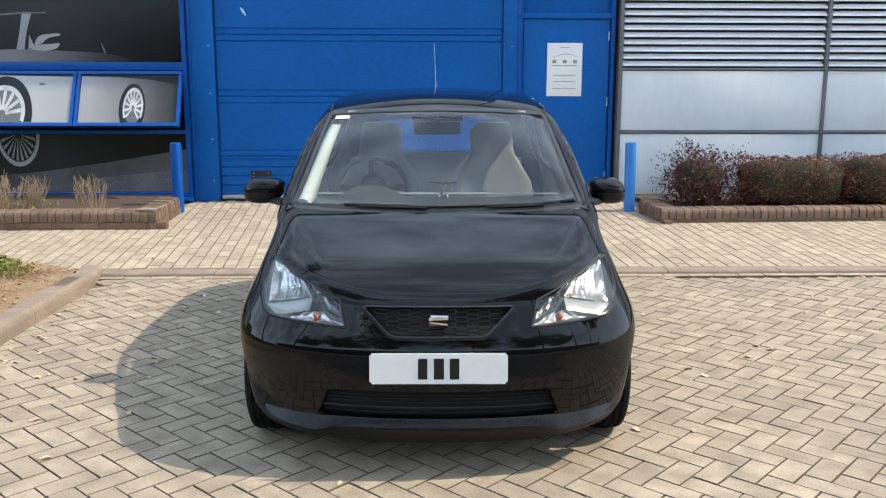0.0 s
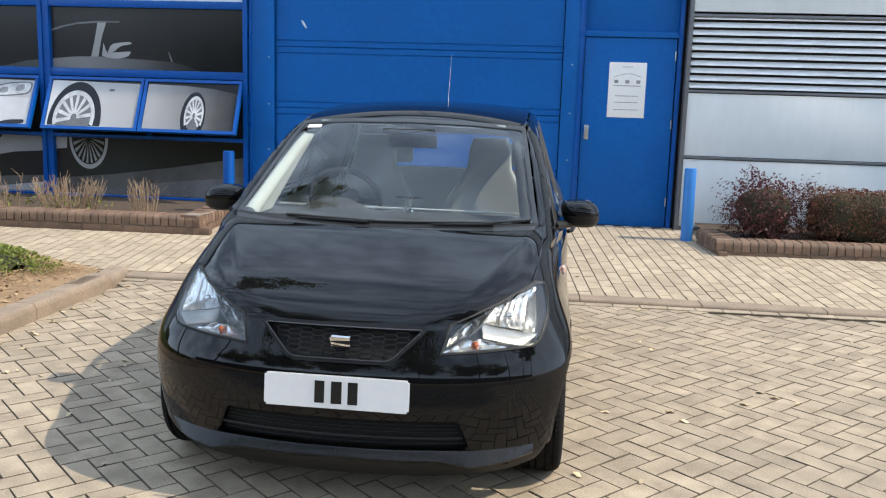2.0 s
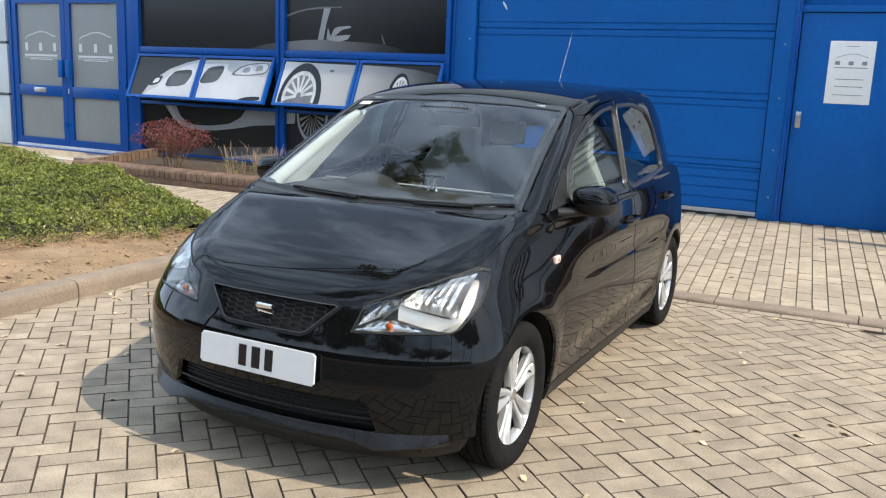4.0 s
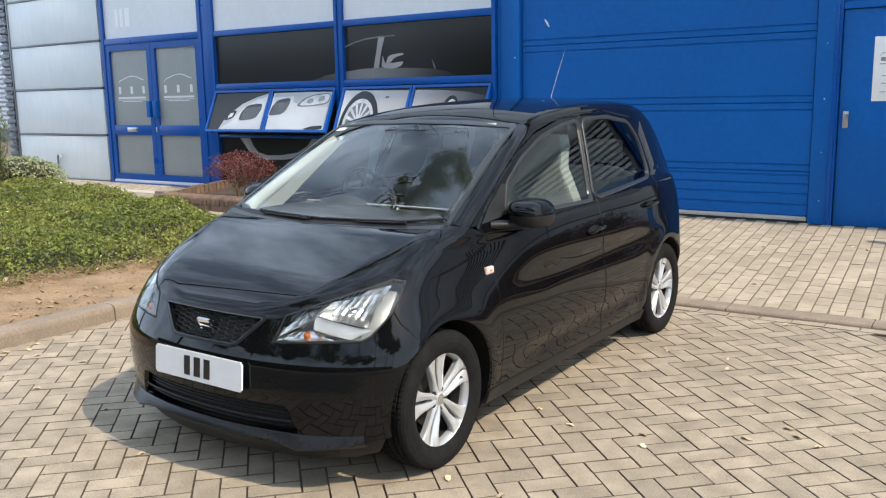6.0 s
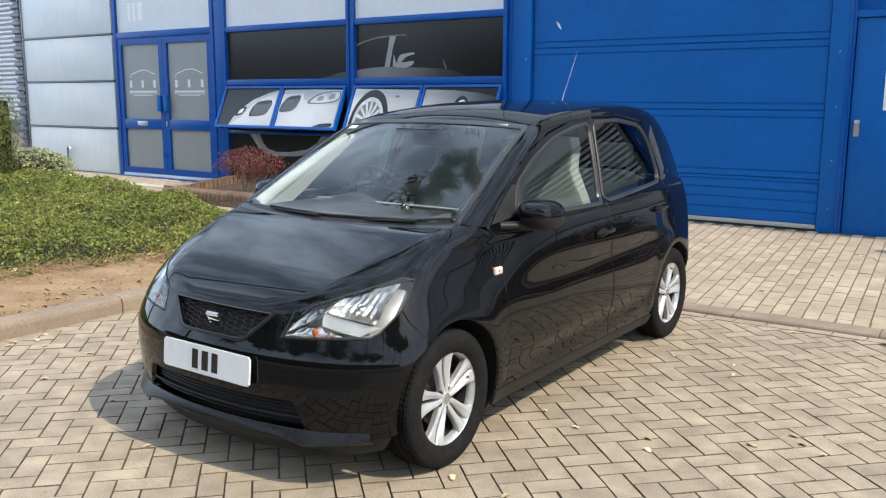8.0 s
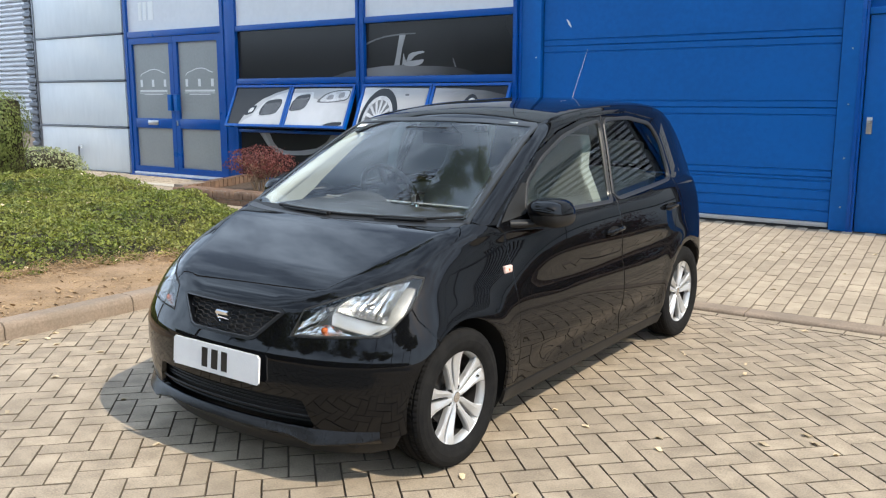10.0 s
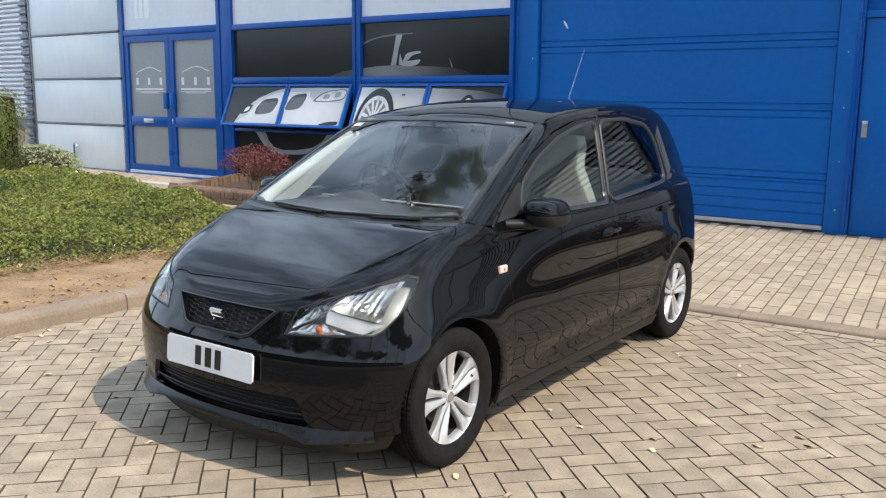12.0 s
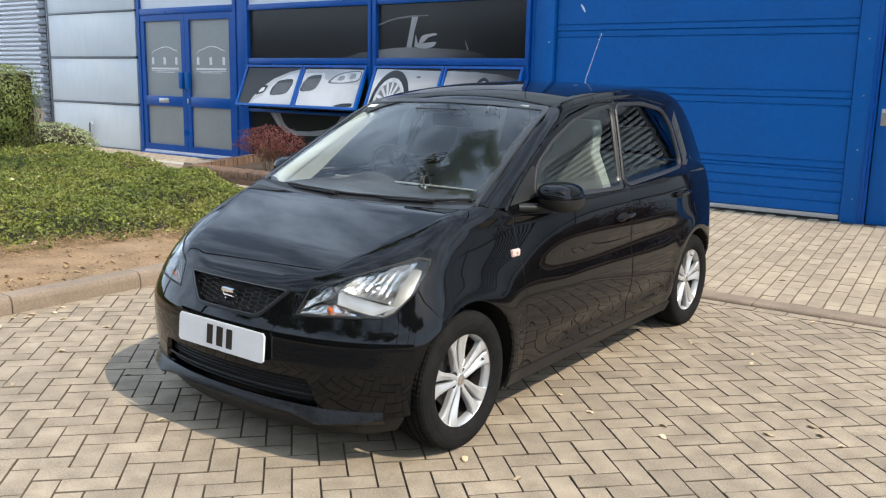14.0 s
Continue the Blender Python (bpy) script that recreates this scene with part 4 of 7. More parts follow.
def inset(poly, w):
    """The polygon drawn in by w on all sides."""
    s = 1 if area(poly) > 0 else -1
    out = []
    n = len(poly)
    for k in range(n):
        (a, b), (c, d), (e, f) = poly[k - 1], poly[k], poly[(k + 1) % n]
        u1, u2 = Vector((c - a, d - b)), Vector((e - c, f - d))
        if u1.length < 1e-9 or u2.length < 1e-9:
            out.append((c, d))
            continue
        u1.normalize(), u2.normalize()
        n1, n2 = Vector((-u1.y, u1.x)) * s, Vector((-u2.y, u2.x)) * s
        m = n1 + n2
        m = m / max(0.35, m.dot(n1)) if m.length > 1e-6 else n1
        out.append((c + m.x * w, d + m.y * w))
    return out


def within(poly, pts):
    x, y = pts[:, 0], pts[:, 1]
    r = np.zeros(len(pts), bool)
    for (a, b), (c, d) in zip(poly, poly[1:] + poly[:1]):
        if b != d:
            r ^= ((b > y) != (d > y)) & (x < (c - a) * (y - b) / (d - b) + a)
    return r


def sheet(name, kind, outline, material, parent, holes=(), step=0.03, lift=0.0, lip=0.014, gap=0.0022, flip=False, label=""):
    """A panel of the skin: the region of a view inside outline and outside holes, with turned-in edges."""
    outline = dense(inset(outline, gap), step)
    holes = [dense(h, step) for h in holes]
    pts = np.array(outline)
    lo, hi = pts.min(0), pts.max(0)
    gx, gy = np.meshgrid(np.arange(lo[0] + step / 2, hi[0], step), np.arange(lo[1] + step / 2, hi[1], step))
    gx = gx + (np.arange(gx.shape[0])[:, None] % 2) * step * 0.5
    g = np.stack([gx.ravel(), gy.ravel()], 1)
    keep = within(outline, g)
    for h in holes:
        keep &= ~within(h, g)
    bd = np.array(outline + [q for h in holes for q in h])
    g = g[keep]
    if len(g):
        far = np.array([np.min(np.sum((bd - q) ** 2, 1)) for q in g]) > (step * 0.55) ** 2
        g = g[far]
    allp = np.vstack([bd, g]) if len(g) else bd
    edges, base = [], 0
    for loop in (outline, *holes):
        edges += [(base + k, base + (k + 1) % len(loop)) for k in range(len(loop))]
        base += len(loop)
    vs, es, fs, *_ = delaunay_2d_cdt([Vector(q) for q in allp], edges, [], 0, 1e-6)
    vs = np.array([tuple(v) for v in vs])
    fc = np.array([vs[list(f)].mean(0) for f in fs])
    ok = within(outline, fc)
    for h in holes:
        ok &= ~within(h, fc)
    faces = [list(f) for f, k in zip(fs, ok) if k]
    p, nrm = cast(*rays(kind, vs))
    p = p + nrm * lift
    if flip:
        p, nrm = p * (-1, 1, 1), nrm * (-1, 1, 1)
    count = {}
    out = []
    for f in faces:
        a, b, c = p[f[0]], p[f[1]], p[f[2]]
        if np.dot(np.cross(b - a, c - a), nrm[f[0]] + nrm[f[1]] + nrm[f[2]]) < 0:
            f = f[::-1]
        out.append(f)
        for i in range(3):
            e = (f[i], f[(i + 1) % 3])
            count[e] = count.get(e, 0) + 1
    border = [e for e in count if (e[1], e[0]) not in count]
    verts, norms = [tuple(q) for q in p], [tuple(q) for q in nrm]
    if lip:
        idx = {}
        for a, b in border:
            for q in (a, b):
                if q not in idx:
                    idx[q] = len(verts)
                    verts += [tuple(p[q]), tuple(p[q] - nrm[q] * lip)]
                    norms += [tuple(nrm[q])] * 2
            out.append([idx[b], idx[a], idx[a] + 1, idx[b] + 1])
    me = bpy.data.meshes.new(name)
    me.from_pydata(verts, [], out)
    me.shade_smooth()
    me.normals_split_custom_set_from_vertices(norms)
    me.materials.append(material)
    ob = new(name, me)
    ob.parent = parent
    if label:
        tagged(ob, label)
    return ob


def skin(kind, q, off=0.0):
    p, n = cast(*rays(kind, [q]))
    return Vector(p[0] + n[0] * off)


def skins(kind, qs, off=0.0):
    p, n = cast(*rays(kind, qs))
    return [Vector(a + b * off) for a, b in zip(p, n)]


CAR = Matrix.Translation((1.0075, 3.44, 0)) @ pose(0, 0, 0, 0, 0, -0.9)
car = empty("car", CAR, label="black five-door city hatchback parked on block paving", category="car")

LAMP = [(0.342, 0.105, 0.583), (0.55, 0.15, 0.592), (0.690, 0.21, 0.598), (0.715, 0.235, 0.612), (0.742, 0.345, 0.69), (0.738, 0.43, 0.768), (0.728, 0.455, 0.790), (0.694, 0.42, 0.800), (0.60, 0.30, 0.766), (0.50, 0.19, 0.727), (0.388, 0.112, 0.683)]
HOOD_SIDE = [(0.388, 0.118), (0.50, 0.205), (0.60, 0.310), (0.654, 0.425), (0.672, 0.526), (0.682, 0.626), (0.687, 0.697), (0.682, 0.737), (0.664, 0.770), (0.615, 0.797)]
hood_line = [(p.y, p.z) for p in skins("top", HOOD_SIDE)]
ARCH_F = [(0.60 - (0.325 + 0.03 * max(0, math.cos(radians(a)))) * math.cos(radians(a)), 0.285 + 0.325 * math.sin(radians(a))) for a in range(-20, 196, 8)]
ARCH_R = [(3.02 - 0.325 * math.cos(radians(a)), 0.285 + 0.325 * math.sin(radians(a))) for a in range(-20, 196, 8)]

# bonnet
hood_half = [(0.0, 0.102), (0.15, 0.103), (0.285, 0.109)] + HOOD_SIDE + [(0.54, 0.770), (0.45, 0.744), (0.25, 0.717)]
hood_poly = [(0.0, 0.102)] + hood_half[1:] + [(0.0, 0.699)] + [(-x, y) for x, y in hood_half[:0:-1]]
sheet("bonnet", "top", hood_poly, M_PAINT, car, step=0.025)

# bumper
GRILLE = [(0.278, 0.668), (0.292, 0.660), (0.284, 0.650), (0.192, 0.562), (0.165, 0.552)]
GRILLE = [(-x, z) for x, z in GRILLE[::-1]] + GRILLE
INTAKE = [(0.405, 0.352), (0.43, 0.345), (0.468, 0.245), (0.45, 0.236)]
INTAKE = [(-x, z) for x, z in INTAKE[::-1]] + INTAKE


def front_to_nose(poly):
    return [(math.atan2(p.x, 1.0 - p.y), p.z) for p in skins("front", poly)]


lamp_nose = nose(LAMP)
bump = nose([(0.30, 0.02, 0.205), (0.55, 0.08, 0.205), (0.68, 0.19, 0.205)])
SEAM = skins("side", [(0.418, 0.553), (0.392, 0.600), (0.362, 0.648)])
bump += nose([(0.80, v, z) for v, z in ARCH_F if v < 0.42 and 0.205 < z < 0.54])
bump += nose([tuple(p) for p in SEAM])
bump += lamp_nose[4::-1] + [lamp_nose[-1]] + nose([(0.285, 0.112, 0.6785), (0.15, 0.106, 0.6765)])
bump_poly = [(-a, z) for a, z in bump[::-1]] + bump
sheet("front_bumper", "nose", bump_poly, M_PAINT, car, holes=[front_to_nose(GRILLE), front_to_nose(INTAKE)], step=0.02, lip=0.02)

val = nose([(0.30, 0.03, 0.118), (0.55, 0.09, 0.118), (0.66, 0.17, 0.125), (0.73, 0.25, 0.15), (0.75, 0.262, 0.212), (0.55, 0.08, 0.212), (0.30, 0.02, 0.212)])
sheet("lower_valance", "nose", [(-a, z) for a, z in val[:3][::-1]] + val[:5] + [(-val[4][0], val[4][1]), (-val[3][0], val[3][1])], M_TRIM, car, step=0.02, lift=-0.003, lip=0.02, gap=0, label="matt black lower bumper edge")

# wings, doors, sides
fender = [(0.362, 0.505), (0.30, 0.565), (0.245, 0.612), (0.33, 0.69), (0.41, 0.768), (0.432, 0.795)] + hood_line[3:] + [(0.815, 0.958), (0.850, 0.952), (0.945, 0.925), (0.975, 0.905), (1.000, 0.61), (1.022, 0.30), (1.03, 0.225), (0.925, 0.225)]
fender += [q for q in ARCH_F[::-1] if q[1] > 0.24 and (q[0] > 0.5 or q[1] > 0.56)]
wing3 = SEAM + skins("nose", lamp_nose[4:9]) + skins("top", HOOD_SIDE[3:]) + skins("side", fender[6 + len(hood_line[3:]):])
wing = [(p.y, (p.z - p.x) * math.sqrt(0.5)) for p in wing3]
fdoor = [(0.975, 0.905), (1.000, 0.61), (1.022, 0.30), (1.03, 0.225), (2.085, 0.215), (2.075, 0.5), (2.055, 0.69), (2.032, 0.93), (2.148, 1.392), (1.9, 1.370), (1.65, 1.320), (1.4, 1.230), (1.2, 1.122), (1.05, 1.022), (0.945, 0.940)]
fglass = [(1.175, 0.967), (2.00, 0.957), (2.105, 1.352), (1.9, 1.332), (1.66, 1.283), (1.42, 1.195), (1.245, 1.098)]
rdoor = [(2.092, 0.215), (2.66, 0.213)] + [q for q in ARCH_R if q[0] < 2.76 and 0.22 < q[1] < 0.48] + [(2.752, 0.485), (2.79, 0.60), (2.802, 0.76), (2.90, 0.96), (2.955, 1.10), (2.938, 1.25), (2.85, 1.355), (2.5, 1.40), (2.158, 1.394), (2.040, 0.93), (2.062, 0.69), (2.082, 0.5)]
rglass = [(2.058, 0.962), (2.172, 1.356), (2.5, 1.362), (2.78, 1.325), (2.865, 1.23), (2.885, 1.04), (2.86, 1.005)]


def soft_corners(poly, r=0.045):
    """The polygon with each corner cut round."""
    out = []
    for k in range(len(poly)):
        p, q, n = Vector(poly[k - 1]), Vector(poly[k]), Vector(poly[(k + 1) % len(poly)])
        a, b = q + (p - q) * min(0.45, r / (p - q).length), q + (n - q) * min(0.45, r / (n - q).length)
        out += [tuple(a * (1 - t) ** 2 + q * 2 * t * (1 - t) + b * t * t) for t in (0, 0.25, 0.5, 0.75, 1)]
    return out


fglass, rglass = soft_corners(fglass), soft_corners(rglass)
ws_side = [(p.y, p.z) for p in skins("front", [(0.662, 0.965), (0.640, 1.05), (0.617, 1.15), (0.594, 1.25), (0.573, 1.335)])]
roof_side = [(p.y, p.z) for p in skins("top", [(0.570, v) for v in (1.56, 1.8, 2.1, 2.4, 2.7, 3.0, 3.15)])]
flank = [(0.850, 0.952)] + ws_side + roof_side + [(3.27, 1.28), (3.36, 1.12), (3.41, 0.95), (3.40, 0.75), (3.43, 0.60), (3.42, 0.40), (3.40, 0.26), (3.335, 0.24)]
flank += [q for q in ARCH_R[::-1] if q[1] > 0.245 and (q[0] > 2.9 or q[1] > 0.485)] + [(2.752, 0.487), (2.79, 0.60), (2.802, 0.76), (2.90, 0.96), (2.955, 1.10), (2.938, 1.25), (2.85, 1.357), (2.5, 1.402), (2.15, 1.397), (1.9, 1.374), (1.65, 1.324), (1.4, 1.235), (1.2, 1.127), (1.05, 1.027), (0.945, 0.944)]
sail = [(0.97, 0.948), (1.165, 0.967), (1.238, 1.098), (1.2, 1.105), (1.06, 1.018)]
sill = [(0.925, 0.222), (1.02, 0.222), (2.66, 0.210), (2.705, 0.210), (2.69, 0.150), (0.93, 0.150)]
for flip in (False, True):
    sheet("front_wing", "diag", wing, M_PAINT, car, step=0.022, flip=flip)
    sheet("body_side", "side", flank, M_PAINT, car, step=0.025, flip=flip)
    for nm, poly, hole, hv, hz in (("front_door", fdoor, fglass, 1.945, 0.805), ("rear_door", rdoor, rglass, 2.735, 0.852)):
        d = sheet(nm, "side", poly, M_PAINT, car, holes=[hole], step=0.03, flip=flip)
        sheet("window_pane", "side", inset(hole, -0.006), M_GLASS_SIDE, d, step=0.05, lift=-0.007, lip=0.0, flip=flip).visible_shadow = False
        rim = inset(hole, -0.014)
        sheet("window_seal", "side", rim, M_TRIM_GLOSS, d, holes=[inset(hole, 0.001)], step=0.03, lift=0.0025, lip=0.012, gap=0, flip=flip, label="satin black window seal")
        # paler ring added for the light caught along the edge of the seal
        sheet("window_trim", "side", inset(hole, -0.0155), M_SEAL_EDGE, d, holes=[inset(hole, -0.0110)], step=0.03, lift=0.0045, lip=0.006, gap=0, flip=flip, label="thin satin grey ring for light caught on the seal edge")
        # handle: a bowed grip before a shallow cup
        s = -1 if flip else 1
        bm = bmesh.new()
        path = [skin("side", (hv - 0.085, hz - 0.006), 0.004), skin("side", (hv - 0.07, hz - 0.003), 0.026), skin("side", (hv, hz + 0.002), 0.036), skin("side", (hv + 0.06, hz + 0.004), 0.03), skin("side", (hv + 0.085, hz + 0.004), 0.004)]
        tube(bm, [(p.x * s, p.y, p.z) for p in path], 0.0115, 10)
        part("door_handle", bm, M_PAINT, d)
        cup = [(hv + 0.07 * math.cos(radians(a)), hz - 0.004 + 0.026 * math.sin(radians(a))) for a in range(0, 360, 30)]
        sheet("handle_cup", "side", cup, M_TRIM, d, step=0.03, lift=0.001, lip=0, flip=flip)
        if nm == "front_door":
            sheet("mirror_sail", "side", sail, M_SAIL, d, step=0.03, lift=0.003, flip=flip, label="black plastic mirror mount")
    sheet("sill", "side", sill, M_TRIM, car, step=0.03, lift=0.002, flip=flip, label="black plastic side sill")
    # headlight
    ln = lamp_nose
    hl = empty("headlight")
    hl.parent = car
    tagged(hl, "large clear headlight with bright reflector")
    sheet("lens", "nose", ln, M_LENS, hl, step=0.03, lift=0.001, lip=0.0, flip=flip).visible_shadow = False
    sheet("lens_edge", "nose", ln, M_RUBBER, hl, holes=[inset(ln, 0.0055)], step=0.03, lift=0.0015, lip=0.015, gap=0.0005, flip=flip)

# roof, windscreen, tail
roof_half = [(0.0, 1.470), (0.30, 1.485), (0.568, 1.535), (0.570, 1.8), (0.570, 3.0), (0.570, 3.15), (0.50, 3.235), (0.0, 3.25)]
sheet("roof", "top", [(x, y) for x, y in roof_half] + [(-x, y) for x, y in roof_half[-2:0:-1]], M_PAINT, car, step=0.04)
ws_half = [(0.0, 0.944), (0.25, 0.945), (0.50, 0.949), (0.640, 0.955), (0.655, 0.968), (0.633, 1.05), (0.61, 1.15), (0.587, 1.25), (0.563, 1.343), (0.545, 1.352), (0.30, 1.368), (0.0, 1.374)]
ws_poly = ws_half + [(-x, z) for x, z in ws_half[-2:0:-1]]
sheet("windscreen", "front", ws_poly, M_GLASS, car, step=0.05, lift=-0.002, lip=0.0, gap=0).visible_shadow = False
sheet("windscreen_seal", "front", inset(ws_poly, -0.008), M_TRIM_GLOSS, car, holes=[inset(ws_poly, 0.010)], step=0.03, lift=0.001, lip=0.012, gap=0, label="black windscreen surround")
cowl_half = [(0.0, 0.702), (0.25, 0.720), (0.45, 0.748), (0.54, 0.774), (0.62, 0.802), (0.668, 0.812), (0.655, 0.838), (0.60, 0.815), (0.30, 0.770), (0.0, 0.758)]
sheet("cowl", "top", cowl_half + [(-x, y) for x, y in cowl_half[-2:0:-1]], M_TRIM, car, step=0.04, lift=0.003, label="black plastic cowl panel")
tail_edge = [(math.atan2(p.x, p.y - 2.7), p.z) for p in skins("side", [(3.40, 0.47), (3.428, 0.60), (3.40, 0.75), (3.41, 0.95), (3.36, 1.12), (3.27, 1.28), (3.22, 1.335)])]
tail_half = tail_edge + [(0.62, 1.375), (0.3, 1.395)]
tail = [(-a, b) for a, b in tail_half[::-1]] + tail_half
rear_hole = [(-0.56, 0.98), (0.56, 0.98), (0.54, 1.29), (0.50, 1.335), (-0.50, 1.335), (-0.54, 1.29)]
tg = sheet("tailgate", "tail", tail, M_PAINT, car, holes=[rear_hole], step=0.04)
sheet("rear_window", "tail", rear_hole, M_GLASS, tg, step=0.06, lift=-0.004, lip=0).visible_shadow = False
rb_half = [(math.atan2(p.x, p.y - 2.7), p.z) for p in skins("side", [(3.335, 0.20), (3.345, 0.245), (3.40, 0.262), (3.42, 0.40), (3.40, 0.465)])]
sheet("rear_bumper", "tail", [(-a, b) for a, b in rb_half[::-1]] + rb_half, M_PAINT, car, step=0.04)
for s in (-1, 1):
    sheet("tail_light", "tail", [(s * 0.62, 0.62), (s * 0.76, 0.62), (s * 0.76, 0.93), (s * 0.66, 0.93)], surface("red_lamp", (0.3, 0.01, 0.01), (0.25, 0.01, 0.01), 20, 0.15), car, step=0.05, lift=0.004, label="red tail light")

# ---------- car: smaller parts ----------


def patch(name, rows, material, parent, thick=0.0, smooth=40, label=""):
    """A grid of points made into a surface."""
    bm = bmesh.new()
    g = [[bm.verts.new(p) for p in r] for r in rows]
    for a, b in zip(g, g[1:]):
        for k in range(len(a) - 1):
            bm.faces.new((a[k], a[k + 1], b[k + 1], b[k]))
    bmesh.ops.recalc_face_normals(bm, faces=bm.faces)
    if thick:
        bmesh.ops.solidify(bm, geom=bm.faces[:], thickness=thick)
    return part(name, bm, material, parent, label, smooth)


def both(x):
    return [-q for q in x[::-1] if q > 0] + list(x)


# splitter lip under the bumper: section proud of the skin
lip_x = both([0.0, 0.12, 0.24, 0.36, 0.43, 0.467, 0.52, 0.58, 0.64, 0.69])
lip_rows = []
for x in lip_x:
    a = abs(x)
    zt = 0.234 if a < 0.43 else 0.234 - (a - 0.43) * 0.0
    zb = np.interp(a, [0, 0.36, 0.467, 0.69], [0.211, 0.209, 0.188, 0.208])
    zt = np.interp(a, [0, 0.40, 0.467, 0.69], [0.236, 0.236, 0.232, 0.232])
    out = np.interp(a, [0, 0.40, 0.467, 0.6, 0.69], [0.016, 0.020, 0.044, 0.036, 0.010])
    p = skins("front", [(x, zt + 0.006), (x, zt), (x, zb), (x, zb - 0.02)])
    d = Vector((0.35 * (x / 0.7), -1, 0)).normalized()
    lip_rows.append([p[0] + d * 0.001, p[1] + d * 0.006, p[2] + d * out, p[2] + d * (out - 0.004) - Vector((0, 0, 0.006)), p[3] + d * 0.002])
patch("lower_lip", lip_rows, surface("lip_plastic", (0.007, 0.007, 0.008), (0.010, 0.010, 0.011), 30, 0.26, spec=0.3), car, label="satin black front splitter lip", smooth=25)

# grille: rim, lattice and badge
M_GRILLE = surface("grille_plastic", (0.016, 0.016, 0.017), (0.022, 0.022, 0.023), 60, 0.22, spec=0.4)
M_RIM = surface("rim_plastic", (0.008, 0.008, 0.0085), (0.011, 0.011, 0.012), 40, 0.3, spec=0.22)
M_GRILLE_LINE = surface("grille_edge", (0.075, 0.075, 0.078), (0.055, 0.055, 0.058), 30, 0.25, metal=0.3)
gr = empty("grille")
gr.parent = car
tagged(gr, "black honeycomb grille with thick satin rim")
sheet("grille_rim", "front", inset(GRILLE, -0.006), M_RIM, gr, holes=[inset(GRILLE, 0.006)], step=0.02, lift=0.004, lip=0.022, gap=0, label="satin black grille surround")
sheet("grille_line", "front", inset(GRILLE, 0.0045), M_GRILLE_LINE, gr, holes=[inset(GRILLE, 0.0075)], step=0.02, lift=0.0065, lip=0.004, gap=0, label="thin bright inner line")
bm = bmesh.new()
gin = inset(GRILLE, 0.005)
half_w, half_top, cell_h = 0.0270, 0.0165, 0.0165
for c in range(-8, 9):
    for r in range(10):
        x, z = c * (half_w + half_top), 0.540 + r * cell_h + (cell_h / 2 if c % 2 else 0)
        ring = [(x + half_top, z + cell_h / 2), (x - half_top, z + cell_h / 2), (x - half_w, z), (x - half_top, z - cell_h / 2)]
        for a, b in zip(ring, ring[1:]):
            if within(gin, np.array([a, b])).all():
                tube(bm, skins("front", [a, b], -0.008), 0.0024, 4)
part("lattice", bm, M_GRILLE, gr, "gloss black honeycomb mesh", smooth=None)
# near-black sheet that stands for the shaded depth behind the mesh
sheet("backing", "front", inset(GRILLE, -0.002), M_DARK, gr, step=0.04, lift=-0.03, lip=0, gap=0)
c = skin("front", (0, 0.608), 0.004)
tilt = Matrix.Translation(c) @ pose(0, 0, 0, 22, 0, 0)
gr_badge = [[(-0.036, 0.014), (-0.036, 0.026), (-0.03, 0.032), (0.036, 0.030), (0.036, 0.018)], [(-0.034, 0.009), (0.034, -0.001), (0.034, -0.010), (-0.034, 0.000)],
            [(-0.034, -0.005), (0.034, -0.015), (0.034, -0.022), (-0.034, -0.012)], [(-0.036, -0.018), (0.030, -0.026), (0.034, -0.031), (-0.034, -0.031)]]
part("band", prism(bmesh.new(), gr_badge[0], -0.006, 0.004), M_CHROME, gr, "chrome badge band", m=tilt)
for g in gr_badge[1:]:
    part("band", prism(bmesh.new(), g, -0.006, 0.004), M_CHROME, gr, "chrome badge band", m=tilt)
part("badge_back", boxed(-0.033, 0.033, -0.001, 0.004, -0.030, 0.030, 0.002), M_TRIM, gr, m=tilt)

# lower intake
M_INTAKE = surface("intake_plastic", (0.005, 0.005, 0.005), (0.008, 0.008, 0.008), 60, 0.4, spec=0.2)
it = empty("air_intake")
it.parent = car
tagged(it, "black slatted lower air intake")
# near-black sheet for the shaded depth behind the slats
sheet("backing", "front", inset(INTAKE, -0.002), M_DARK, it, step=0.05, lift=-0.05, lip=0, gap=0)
for z in (0.254, 0.268, 0.296, 0.310, 0.324, 0.338):
    hw = np.interp(z, [0.236, 0.352], [0.458, 0.415])
    bm = bmesh.new()
    pts = skins("front", [(x, z) for x in np.linspace(-hw, hw, 25)], -0.028)
    tube(bm, pts, 0.0028, 5)
    part("slat", bm, M_INTAKE, it, smooth=60)
pts = skins("front", [(x, 0.282) for x in np.linspace(-0.445, 0.445, 31)], -0.012)
part("bar", tube(bmesh.new(), pts, 0.0045, 6), M_TRIM, it, smooth=60)
# plain black block added in the radiator's place to close the view through
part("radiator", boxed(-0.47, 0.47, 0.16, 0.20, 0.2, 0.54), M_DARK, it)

# number plate: its characters are plain bars
pl = empty("number_plate")
pl.parent = car
tagged(pl, "white number plate with black marks")
pm = Matrix.Translation((0.0, 0.007, 0.4475)) @ pose(0, 0, 0, -5, 0, 0)
bm = boxed(-0.259, 0.259, -0.004, 0.004, -0.058, 0.058)
bmesh.ops.bevel(bm, geom=[e for e in bm.edges if abs(e.verts[0].co.y - e.verts[1].co.y) > 0.005], offset=0.008, segments=3, affect="EDGES")
part("plate", bm, M_PLATE, pl, m=pm)
